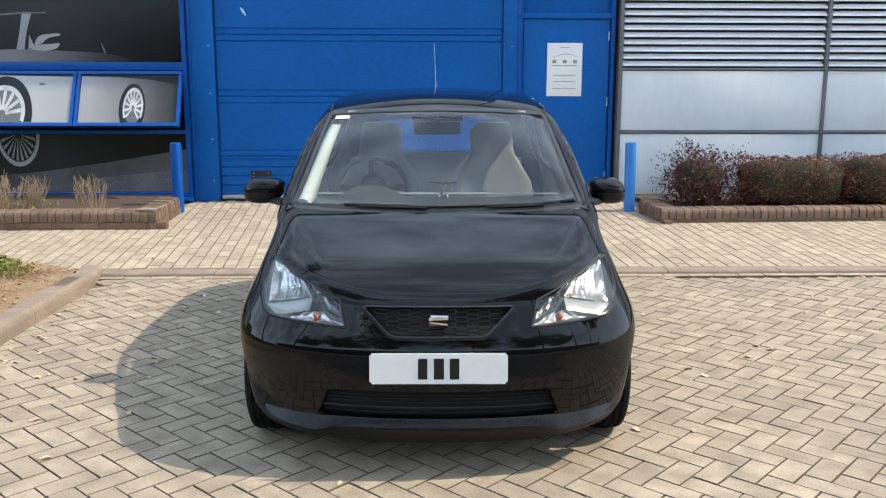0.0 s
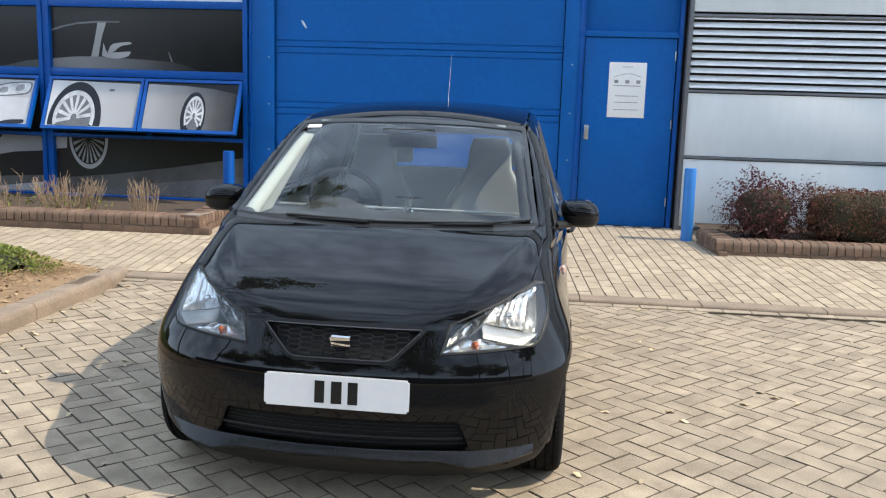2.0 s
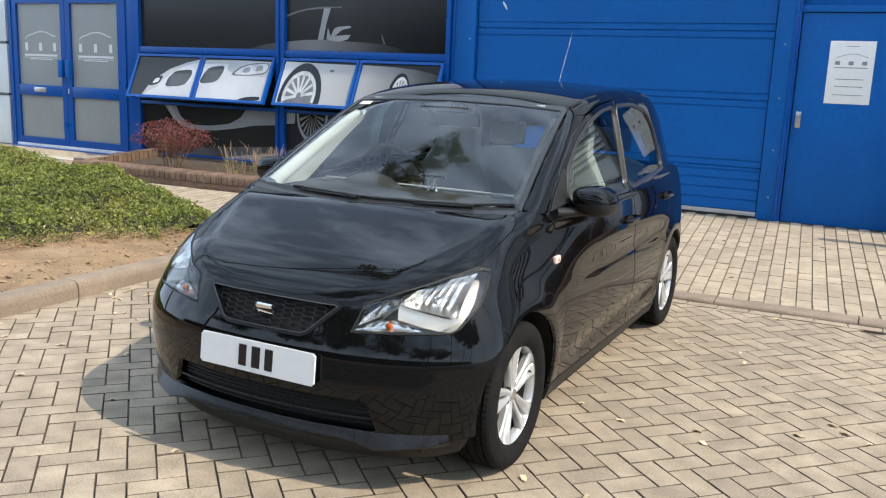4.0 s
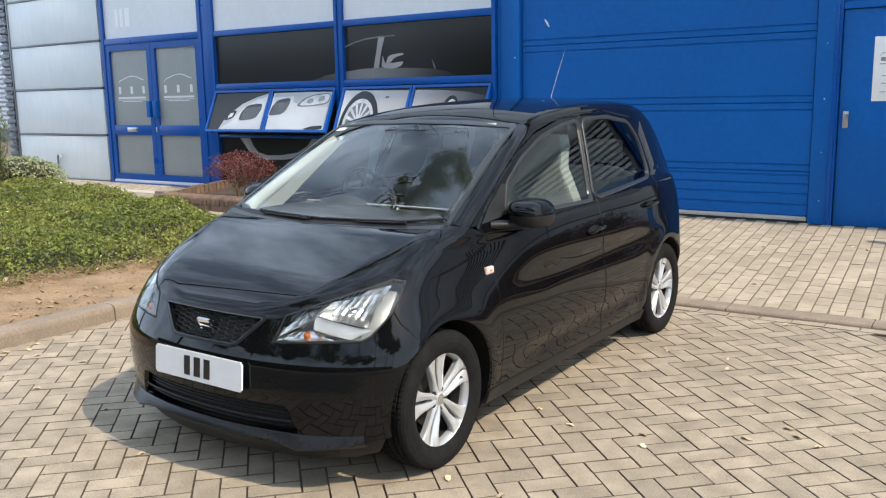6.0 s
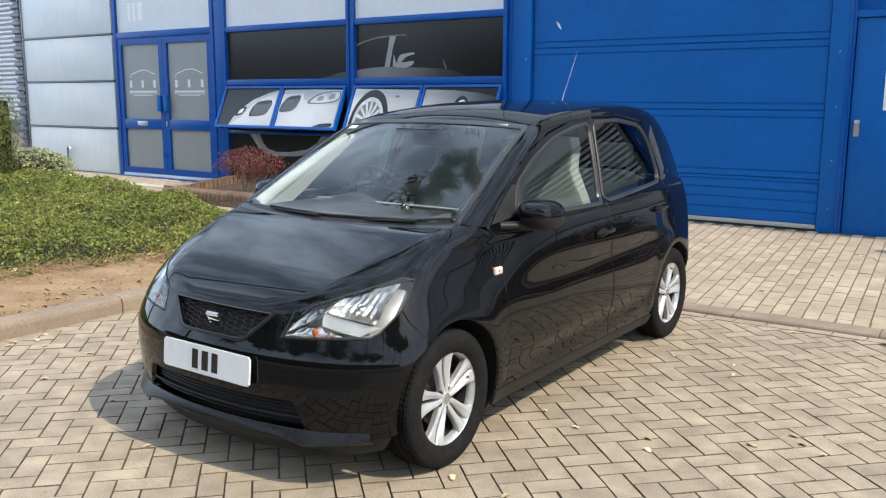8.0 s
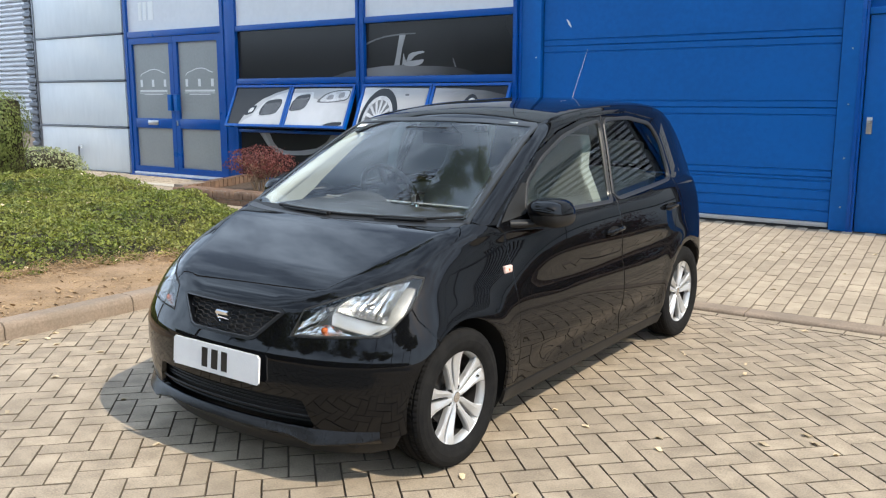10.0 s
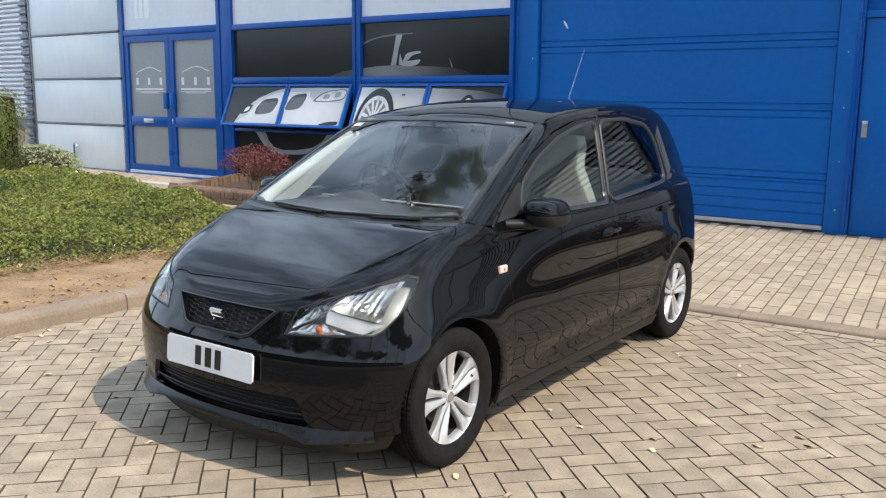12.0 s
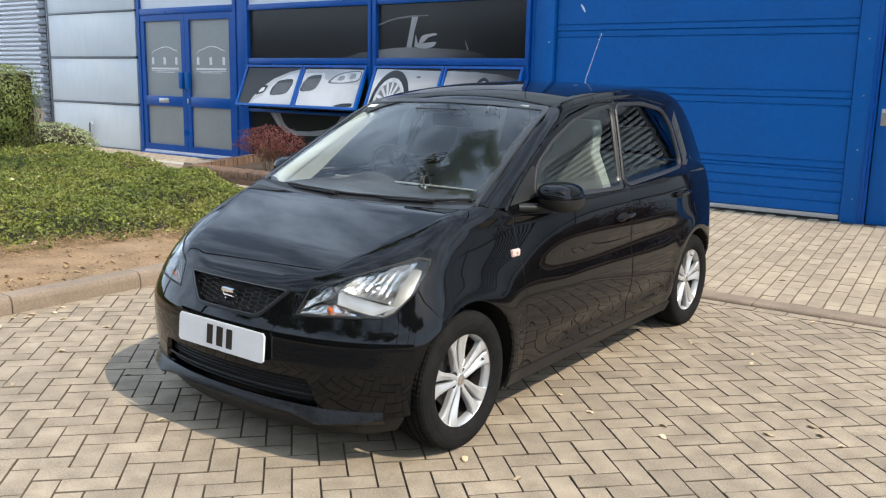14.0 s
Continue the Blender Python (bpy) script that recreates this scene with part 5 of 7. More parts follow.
for x0, x1 in ((-0.077, -0.042), (-0.018, 0.020), (0.042, 0.077)):
    part("mark", boxed(x0, x1, -0.0055, -0.0042, -0.040, 0.039), M_PLATE_INK, pl, m=pm)
part("mount", boxed(-0.14, 0.14, 0.004, 0.028, -0.03, 0.03), M_TRIM, pl, m=pm)

# headlight insides: fluted reflectors behind the clear lens
M_LAMP_WELL = surface("lamp_housing", (0.30, 0.31, 0.31), (0.24, 0.25, 0.25), 20, 0.35, metal=0.3)
M_LAMP_DARK = surface("lamp_well", (0.20, 0.21, 0.22), (0.15, 0.16, 0.17), 20, 0.3, metal=0.5)
for s in (1, -1):
    hl = [o for o in car.children if o.name.startswith("headlight")][0 if s == 1 else 1]
    sheet("bucket", "nose", lamp_nose, M_LAMP_WELL, hl, step=0.03, lift=-0.055, lip=-0.05, gap=0.004, flip=s < 0)

    def pan(name, quad, deep, rim, flutes, material, nu=24, nv=10, smooth=20):
        """A dished reflector spanning four corners (x, z), with upright flutes."""
        rows = []
        for j in range(nv + 1):
            v = j / nv
            qs, ls = [], []
            for i in range(nu + 1):
                u = i / nu
                lo = [quad[0][k] + (quad[1][k] - quad[0][k]) * u for k in (0, 1)]
                hi = [quad[3][k] + (quad[2][k] - quad[3][k]) * u for k in (0, 1)]
                qs.append((lo[0] + (hi[0] - lo[0]) * v, lo[1] + (hi[1] - lo[1]) * v))
                bowl = (1 - (2 * u - 1) ** 4) * (1 - (2 * v - 1) ** 4)
                ls.append(-rim - deep * bowl + 0.0055 * bowl * abs(math.sin(math.pi * u * flutes)) - 0.003 * bowl * (j % 5 == 0))
            p, n = cast(*rays("front", qs))
            rows.append([((q[0] + m[0] * l) * s, q[1] - l * 0.9, q[2] + m[2] * l * 0.3) for q, m, l in zip(p, n, ls)])
        return patch(name, rows, material, hl, smooth=smooth)

    ref = pan("main_reflector", [(0.492, 0.684), (0.680, 0.643), (0.676, 0.780), (0.545, 0.744)], 0.040, 0.008, 7, M_REFLECT, 42, 12)
    c = skin("front", (0.595, 0.712), -0.035)
    part("bulb", lathe(bmesh.new(), [(0.001, -0.018), (0.012, -0.014), (0.014, 0.0), (0.014, 0.03)], 14, "y"), M_CHROME, ref, "round chrome bulb shield", m=Matrix.Translation((c.x * s, c.y + 0.01, c.z)))
    side = pan("side_reflector", [(0.372, 0.607), (0.452, 0.648), (0.523, 0.733), (0.398, 0.681)], 0.022, 0.010, 3, M_REFLECT, 12, 8)
    c = skin("front", (0.468, 0.690), -0.018)
    part("bulb", lathe(bmesh.new(), [(0.001, -0.010), (0.010, -0.007), (0.0115, 0.0), (0.0115, 0.02)], 14, "y"), M_LAMP_DARK, side, "small grey side bulb", m=Matrix.Translation((c.x * s, c.y, c.z)))
    tri = pan("indicator_reflector", [(0.362, 0.591), (0.585, 0.602), (0.500, 0.634), (0.440, 0.630)], 0.016, 0.010, 4, M_REFLECT, 14, 6)
    c = skin("front", (0.476, 0.618), -0.016)
    bm = bmesh.new()
    bmesh.ops.create_uvsphere(bm, u_segments=12, v_segments=8, radius=0.0125)
    part("indicator_bulb", bm, M_AMBER, tri, "amber indicator bulb", m=Matrix.Translation((c.x * s, c.y, c.z)))
    pan("lower_bezel", [(0.500, 0.636), (0.640, 0.604), (0.692, 0.634), (0.490, 0.682)], 0.010, 0.009, 1, M_BEZEL, 14, 5, 60)
    for ends in (((0.488, 0.683), (0.535, 0.742)), ((0.448, 0.640), (0.492, 0.682))):
        a, b = skins("front", ends, -0.007)
        part("divider", tube(bmesh.new(), [(q.x * s, q.y + 0.004, q.z) for q in (a, b)], 0.005, 6), M_LAMP_DARK, hl, smooth=60)

# mirrors
for s in (1, -1):
    mr = empty("door_mirror")
    mr.parent = car
    tagged(mr, "black door mirror with gloss cap")

    wide, mid = (0.100, 0.862) if s < 0 else (0.088, 0.848)

    def shell(z0, z1, grow):
        bm = bmesh.new()
        rows = []
        for i in range(13):
            ph = -math.pi / 2 + math.pi * i / 12
            row = []
            for k in range(28):
                th = 2 * math.pi * k / 28
                e = 0.75
                cx, sx = math.cos(th), math.sin(th)
                cp, sp = math.cos(ph), math.sin(ph)
                f = lambda q: math.copysign(abs(q) ** e, q)
                x, y, z = (wide + grow) * f(cp) * f(cx), ((0.095 if s < 0 else 0.120) + grow) * f(cp) * f(sx), ((0.056 if sp > 0 else 0.074) + grow) * f(sp)
                y = min(y, 0.055)
                z = max(z0, min(z1, z))
                x2 = x - 0.012 * (z / 0.056)
                row.append(bm.verts.new(((mid + x2) * s, 1.215 + y + 0.35 * (x2 - 0.0) * 0.25, 0.986 + z)))
            rows.append(row)
        for a, b in zip(rows, rows[1:]):
            for k in range(28):
                try:
                    bm.faces.new((a[k], a[(k + 1) % 28], b[(k + 1) % 28], b[k]))
                except ValueError:
                    pass
        bmesh.ops.remove_doubles(bm, verts=bm.verts, dist=1e-5)
        bmesh.ops.recalc_face_normals(bm, faces=bm.faces)
        return bm

    part("cap", shell(-0.012, 0.06, 0.0), M_PAINT, mr, "gloss black mirror cap", smooth=50)
    part("housing", shell(-0.09, -0.012, -0.001), M_TRIM, mr, "black plastic lower housing", smooth=50)
    bm = bmesh.new()
    tube(bm, [(0.725 * s, 1.04, 0.932), (0.765 * s, 1.10, 0.928), (0.81 * s, 1.165, 0.926), (0.86 * s, 1.21, 0.935)], 0.034, 10, 0.026)
    bmesh.ops.scale(bm, vec=(1, 1, 0.6), space=Matrix.Translation((0, 0, -0.943)), verts=bm.verts)
    part("foot", bm, M_TRIM, mr, smooth=60)
    part("mirror_glass", boxed(0.79 if s > 0 else -0.93, 0.90 if s > 0 else -0.79, 1.268, 1.2725, 0.945, 1.015, 0.001), M_CHROME, mr)

# side repeaters, aerial, wipers, washer jets
for s in (1, -1):
    c = skin("side", (0.955, 0.755), 0.001)
    bm = bmesh.new()
    box(bm, -0.010, 0.010, -0.030, 0.030, -0.017, 0.017, 0.0085)
    rp = part("side_repeater", bm, surface("repeater_lens", (0.75, 0.42, 0.36), (0.7, 0.62, 0.58), 60, 0.12), car, "clear orange side indicator", m=Matrix.Translation((c.x * s, c.y, c.z)), smooth=60)
    bm = bmesh.new()
    bmesh.ops.create_uvsphere(bm, u_segments=10, v_segments=6, radius=0.008)
    part("bulb", bm, M_AMBER, rp, m=Matrix.Translation((0.005 * s, 0, 0)))
ae = part("aerial", tube(bmesh.new(), [(0.0, 2.975, 1.460), (-0.004, 3.03, 1.54), (-0.014, 3.215, 1.802)], 0.0021, 8, 0.0011), M_CLAD_TRIM, car, "thin grey roof aerial", smooth=60)
part("aerial_base", lathe(bmesh.new(), [(0.022, 0), (0.02, 0.012), (0.010, 0.024), (0, 0.026)], 14, "z", Matrix.Translation((0, 2.965, 1.448))), M_RUBBER, ae)
hood_end = [(-0.62, 0.80), (-0.54, 0.770), (-0.45, 0.744), (-0.25, 0.717), (0.0, 0.699), (0.25, 0.717), (0.45, 0.744), (0.54, 0.770), (0.62, 0.80)]
for x0, x1, xk in ((0.24, -0.42, -0.073), (0.63, 0.17, 0.446)):
    wp = empty("wiper")
    wp.parent = car
    tagged(wp, "black windscreen wiper")
    n = 9
    xs = [x0 + (x1 - x0) * k / n for k in range(n + 1)]
    blade = skins("top", [(x, lerp(x, hood_end) + 0.040) for x in xs], 0.009)
    part("blade", tube(bmesh.new(), blade, 0.006, 5), M_RUBBER, wp, smooth=60)
    part("arm", tube(bmesh.new(), skins("top", [(x, lerp(x, hood_end) + 0.022) for x in np.linspace(xk + 0.02, x1 + 0.05, 7)], 0.010), 0.008, 6, 0.004), M_TRIM, wp, smooth=60)
    c = skin("top", (xk, lerp(xk, hood_end) + 0.030), 0.010)
    part("joint", boxed(-0.032, 0.032, -0.010, 0.010, -0.010, 0.008, 0.004, m=Matrix.Translation(c) @ pose(0, 0, 0, 0, 0, 4)), M_TRIM, wp)
sheet("tax_sticker", "front", [(-0.535, 1.318), (-0.452, 1.322), (-0.455, 1.341), (-0.532, 1.338)], M_SIGN, car, step=0.04, lift=0.0005, lip=0, label="small white windscreen sticker")

# wheels


def build_wheel():
    w = empty("wheel")
    bm = bmesh.new()
    prof = [(0.190, -0.066), (0.206, -0.078), (0.236, -0.084), (0.266, -0.079), (0.281, -0.066)]
    for g in (-0.046, -0.018, 0.018, 0.046):
        prof += [(0.2855, g - 0.006), (0.2775, g - 0.0045), (0.2775, g + 0.0045), (0.2858, g + 0.006)]
    prof += [(0.281, 0.066), (0.2745, 0.074), (0.262, 0.080), (0.258, 0.0815), (0.236, 0.084), (0.216, 0.081), (0.209, 0.0785), (0.204, 0.076), (0.190, 0.066)]
    segs = 240
    rings = []
    for r, h in prof:
        ring = []
        for k in range(segs):
            a = 2 * math.pi * k / segs
            rr = r - (0.0035 if (k % 3 == 0 and r > 0.2805 and 0.012 < abs(h) < 0.064) else 0)
            ring.append(bm.verts.new((h, rr * math.cos(a), rr * math.sin(a))))
        rings.append(ring)
    for a, b in zip(rings, rings[1:]):
        for k in range(segs):
            bm.faces.new((a[k], a[(k + 1) % segs], b[(k + 1) % segs], b[k]))
    bmesh.ops.recalc_face_normals(bm, faces=bm.faces)
    part("tyre", bm, M_TYRE, w, "black tyre with worn grooved tread", smooth=14)
    bm = lathe(bmesh.new(), [(0.164, -0.07), (0.192, -0.068), (0.186, -0.02), (0.180, 0.03), (0.184, 0.052), (0.195, 0.066), (0.202, 0.074), (0.205, 0.0755), (0.205, 0.070), (0.194, 0.050), (0.190, 0.0), (0.194, -0.07)], 72, "x")
    rim = part("rim", bm, M_ALLOY, w, "silver alloy rim", smooth=35)
    # dark sleeve over the inner rim: shade put into its colour
    part("barrel", lathe(bmesh.new(), [(0.177, -0.066), (0.177, 0.028), (0.179, 0.028), (0.179, -0.066)], 60, "x"), M_DISC, rim, "inner barrel coloured dark so the openings look shaded")
    # five pairs of blades with a slot between; the outer edge of each sweeps out into the rim
    blade = ((0.024, 0.002, 0.018, 0.049, 0.049), (0.050, 0.0045, 0.026, 0.050, 0.053), (0.080, 0.0065, 0.0315, 0.049, 0.056), (0.115, 0.0075, 0.038, 0.048, 0.058),
             (0.150, 0.0075, 0.047, 0.050, 0.060), (0.176, 0.0070, 0.058, 0.055, 0.062), (0.190, 0.0065, 0.070, 0.062, 0.064))
    for k in range(5):
        a = radians(90 + 72 * k)
        c, t = Vector((0, math.cos(a), math.sin(a))), Vector((0, -math.sin(a), math.cos(a)))
        for sg in (-1, 1):
            bm = bmesh.new()
            sec = []
            for r, i, o, hi, ho in blade:
                rr = lambda w: math.sqrt(max(r * r - w * w * 0.9, 0.0001))
                sec.append([bm.verts.new(c * rr(w) + t * (w * sg) + Vector((h, 0, 0))) for w, h in
                            ((i, hi - 0.028), (i, hi - 0.004), (i + 0.003, hi), (i + (o - i) * 0.62, ho), (o - 0.003, ho - 0.002), (o, ho - 0.008), (o * 0.97, ho - 0.03))])
            for p, q in zip(sec, sec[1:]):
                for j in range(7):
                    bm.faces.new((p[j], p[(j + 1) % 7], q[(j + 1) % 7], q[j]))
            bm.faces.new(sec[0])
            bm.faces.new(sec[-1][::-1])
            bmesh.ops.recalc_face_normals(bm, faces=bm.faces)
            part("spoke", bm, M_ALLOY, rim, smooth=24)
    part("hub", lathe(bmesh.new(), [(0.001, 0.053), (0.020, 0.053), (0.026, 0.051), (0.027, 0.046), (0.046, 0.044), (0.05, 0.02), (0.05, -0.02), (0.001, -0.02)], 30, "x"), M_ALLOY, rim)
    part("centre_cap", lathe(bmesh.new(), [(0.001, 0.0555), (0.018, 0.0555), (0.022, 0.054), (0.022, 0.048), (0.001, 0.048)], 24, "x"), M_CHROME, rim)
    for k in range(5):
        a = radians(90 + 36 + 72 * k)
        part("wheel_bolt", lathe(bmesh.new(), [(0.009, 0.0), (0.009, 0.012), (0.0, 0.013)], 8, "x", Matrix.Translation((0.037, 0.041 * math.cos(a), 0.041 * math.sin(a)))), M_RUBBER, rim)
    part("brake_disc", lathe(bmesh.new(), [(0.04, -0.01), (0.118, -0.01), (0.118, 0.004), (0.055, 0.004), (0.05, 0.025), (0.001, 0.025)], 40, "x"), M_DISC, w)
    a = radians(150)
    part("brake_caliper", boxed(-0.03, 0.02, -0.05, 0.05, 0.085, 0.135, 0.01, m=pose(0, 0, 0, 70, 0, 0)), M_TRIM, w)
    part("valve", tube(bmesh.new(), [(0.05, 0.155, 0.03), (0.064, 0.148, 0.03)], 0.004, 6), M_RUBBER, w)
    return w


wheel = build_wheel()
wheel.parent = car
wheel.matrix_basis = Matrix.Translation((0.720, 0.590, 0.284)) @ pose(0, 0, 0, 9, 0, 0)
tagged(wheel, "silver five double-spoke alloy wheel with black tyre")
for x, y, rz, spin in ((-0.720, 0.590, 180, 40), (0.715, 3.010, 0, 62), (-0.715, 3.010, 180, 10)):
    copy_thing(wheel, Matrix.Translation((x, y, 0.284)) @ pose(0, 0, 0, 0, 0, rz) @ pose(0, 0, 0, spin, 0, 0))
for s in (1, -1):
    for v, r in ((0.60, 0.350), (3.02, 0.338)):
        ring = [(v - r * math.cos(radians(a)), 0.285 + r * math.sin(radians(a))) for a in range(-25, 206, 10)]
        rims = [min(0.795, q.x - 0.012) for q in skins("side", ring)]
        rows = [[(s * x, a, b) for x in (0.42, xo)] for (a, b), xo in zip(ring, rims)]
        rows2 = [[(s * 0.42, v - q * math.cos(radians(a)), 0.285 + q * math.sin(radians(a))) for q in (0.01, r)] for a in range(-25, 206, 10)]
        patch("arch_liner", rows, M_TRIM, car, 0.004, label="black plastic wheel arch liner")
        patch("arch_wall", rows2, M_DARK, car)

# underside and bulkheads
part("underbody", boxed(-0.61, 0.61, 0.16, 3.38, 0.165, 0.215, 0.01), M_TRIM, car, "black underbody")
part("bulkhead", boxed(-0.62, 0.62, 0.70, 0.80, 0.22, 0.90, 0.02), M_DARK, car)

# ---------- cabin ----------
fd_in = [(0.96, 0.30), (2.05, 0.26), (2.03, 0.935), (0.96, 0.925)]
rd_in = [(2.10, 0.26), (2.72, 0.50), (2.86, 0.965), (2.05, 0.945)]
for flip in (False, True):
    for nm, q in (("door_card", fd_in), ("door_card", rd_in)):
        sheet(nm, "side", q, M_CLOTH, car, step=0.08, lift=-0.055, lip=-0.03, flip=flip)
    sheet("pillar_lining", "side", [q for q in flank if q[0] < 3.1], M_HEADLINER, car, step=0.06, lift=-0.03, lip=0, gap=0.006, flip=flip, label="pale pillar lining")
    s = -1 if flip else 1
    ap = skins("front", [(0.625, 0.98), (0.60, 1.08), (0.575, 1.18), (0.552, 1.27), (0.54, 1.305)], -0.035)
    bm = tube(bmesh.new(), [(p.x * s, p.y + 0.01, p.z) for p in ap], 0.034, 8, 0.024)
    # sunlit side in pale lining, shaded side in dark trim: light put into colour
    part("pillar_cover", bm, M_HEADLINER if flip else M_CABIN, car, "windscreen pillar cover coloured pale as the sunlit side" if flip else "windscreen pillar cover coloured dark as the shaded side", smooth=60)
    # pale inner face built for the sunlit pillar alone
    if flip:
        edge_pts = skins("front", [(0.628, 0.975), (0.618, 1.02), (0.604, 1.08), (0.580, 1.18), (0.558, 1.27), (0.545, 1.315)], -0.03)
        rows = [[(-(q.x - 0.004), q.y + 0.012, q.z), (-(q.x - 0.030), q.y + 0.05, q.z), (-(q.x - 0.026), q.y + 0.05 + deep, q.z)] for q, deep in zip(edge_pts, (0.19, 0.18, 0.15, 0.10, 0.06, 0.05))]
        patch("pillar_trim", rows, M_HEADLINER, car, 0.004, smooth=60, label="pale inner face added to the sunlit windscreen pillar")
sheet("headlining", "top", [(-0.55, 1.60), (0.55, 1.60), (0.55, 3.1), (-0.55, 3.1)], M_HEADLINER, car, step=0.1, lift=-0.03, lip=0, label="pale roof lining")
dash_rows = []
for x in np.linspace(-0.67, 0.67, 33):
    hump = 0.055 * math.exp(-(((x + 0.34) / 0.135) ** 4))
    k = 1 - 0.10 * (x / 0.67) ** 2
    dash_rows.append([(x, 0.78 + 0.02 * (x / 0.67) ** 2, 0.925), (x, 0.95, 0.935), (x, 1.10, 0.940), (x, 1.22, 0.938 + hump * 0.6), (x, 1.31, 0.935 + hump), (x, 1.36, 0.915 + hump), (x, 1.38, 0.87), (x, 1.36, 0.74), (x, 1.30, 0.62)])
db = patch("dashboard", dash_rows, M_CABIN, car, 0.01, smooth=60, label="dark grey dashboard")
# two thin white tubes laid along the top of the dashboard
for x0, x1 in ((-0.63, -0.47), (-0.215, 0.62)):
    pts = [(x, 1.325, 0.9475) for x in np.linspace(x0, x1, 12)]
    part("dash_strip", tube(bmesh.new(), pts, 0.0045, 6), M_SIGN, db, "thin white line along the dashboard top", smooth=60)
sw = empty("steering_wheel", pose(-0.345, 1.53, 0.955, -62, 0, 0))
sw.parent = car
tagged(sw, "black three-spoke steering wheel")
bm = bmesh.new()
ring = [(0.183 * math.cos(2 * math.pi * k / 40), 0.183 * math.sin(2 * math.pi * k / 40), 0) for k in range(41)]
part("wheel_rim", tube(bm, ring, 0.015, 8), M_RUBBER, sw, smooth=60)
part("hub_pad", lathe(bmesh.new(), [(0.001, -0.035), (0.055, -0.03), (0.075, -0.01), (0.075, 0.02), (0.04, 0.05), (0.001, 0.05)], 20), M_CABIN, sw, smooth=40)
for a in (0, 180, 270):
    d = Vector((math.cos(radians(a)), math.sin(radians(a)), 0))
    part("spoke", tube(bmesh.new(), [d * 0.06, d * 0.12, d * 0.175], 0.017, 6), M_CABIN, sw, smooth=60)


def seat(name, x, y, wide, back_top, head):
    st = empty(name, pose(x, y, 0.24))
    st.parent = car
    tagged(st, "dark grey cloth car seat")
    part("cushion", boxed(-wide / 2, wide / 2, -0.26, 0.26, 0.08, 0.26, 0.06), M_CLOTH, st, smooth=60)
    part("base", boxed(-wide / 2 + 0.05, wide / 2 - 0.05, -0.2, 0.24, -0.01, 0.09, 0.02), M_TRIM, st)
    bm = bmesh.new()
    rows = []
    for k in range(15):
        t = k / 14
        z = 0.2 + (back_top - 0.2) * t
        hw = wide / 2 * (1.0 if t < 0.55 else (1 - 0.5 * min(1, (t - 0.55) / 0.25) if head else 1.0))
        hw *= 1.0 if t < 0.93 else 0.8
        yc = 0.20 + 0.27 * (z - 0.2)
        row = []
        for a in range(20):
            th = 2 * math.pi * a / 20
            c, s2 = math.cos(th), math.sin(th)
            f = lambda q: math.copysign(abs(q) ** 0.55, q)
            bol = 0.03 * (abs(c) ** 3) * (1 if s2 < 0 else 0)
            row.append(bm.verts.new((hw * f(c), yc + 0.065 * f(s2) - bol, z)))
        rows.append(row)
    for a, b in zip(rows, rows[1:]):
        for k in range(20):
            bm.faces.new((a[k], a[(k + 1) % 20], b[(k + 1) % 20], b[k]))
    bm.faces.new(rows[0][::-1])
    bm.faces.new(rows[-1])
    bmesh.ops.recalc_face_normals(bm, faces=bm.faces)
    part("backrest", bm, M_CLOTH, st, smooth=60)
    return st


seat("front_seat", -0.345, 1.90, 0.50, 1.03, True)
seat("front_seat", 0.345, 1.90, 0.50, 1.03, True)
bench = seat("rear_bench", 0.0, 2.62, 1.20, 0.80, False)
for x in (-0.36, 0.36):
    part("headrest", boxed(x - 0.12, x + 0.12, 0.38, 0.46, 0.82, 0.97, 0.03), M_CLOTH, bench, smooth=60)
vm = part("rear_view_mirror", boxed(-0.125, 0.125, 1.53, 1.56, 1.235, 1.305, 0.012), M_TRIM, car, "black interior mirror")
part("stalk", tube(bmesh.new(), [(0, 1.55, 1.29), (0, 1.50, 1.345)], 0.012, 6), M_TRIM, vm)
for x in (-0.30, 0.30):
    part("sun_visor", boxed(x - 0.17, x + 0.17, 1.52, 1.66, 1.345, 1.362, 0.006), M_HEADLINER, car, "pale sun visor")
part("sensor_shade", boxed(-0.13, 0.13, 1.40, 1.46, 1.315, 1.335, 0.004), M_TRIM, car, m=Matrix.Translation((0, 0, -0.002)))
ph = part("phone_holder", lathe(bmesh.new(), [(0.03, 0), (0.028, 0.012), (0.012, 0.02), (0.012, 0.05), (0.02, 0.065), (0.0, 0.075)], 14, "z", Matrix.Translation((0.03, 1.26, 0.94))), M_CHROME, car, "small clear dashboard cradle")
part("cradle_bar", boxed(-0.035, 0.095, 1.258, 1.272, 1.005, 1.015, 0.004), M_TRIM, ph)

# ---------- entrance ----------
en = empty("door_3", kind="structure", label="closed blue double entrance door with frosted panes", category="door")
EX0, EX1, EM = -9.36, -6.87, -8.115
part("frame", frame_ring(bmesh.new(), EX0, EX1, 0.15, 3.9, 0.07, YW - 0.02, YG + 0.1), M_BLUE_FRAME, en)
part("transom", boxed(EX0 + 0.07, EX1 - 0.07, YW - 0.015, YG + 0.08, 2.46, 2.56, 0.005), M_BLUE_FRAME, en)
part("white_pane", boxed(EX0 + 0.07, EX1 - 0.07, YG - 0.012, YG + 0.02, 2.56, 3.83), M_WHITE, en, "white infill pane with number")
part("threshold", boxed(EX0 + 0.02, EX1 - 0.02, YW - 0.08, YG + 0.05, 0.125, 0.19, 0.006), M_BLUE_FRAME, en)
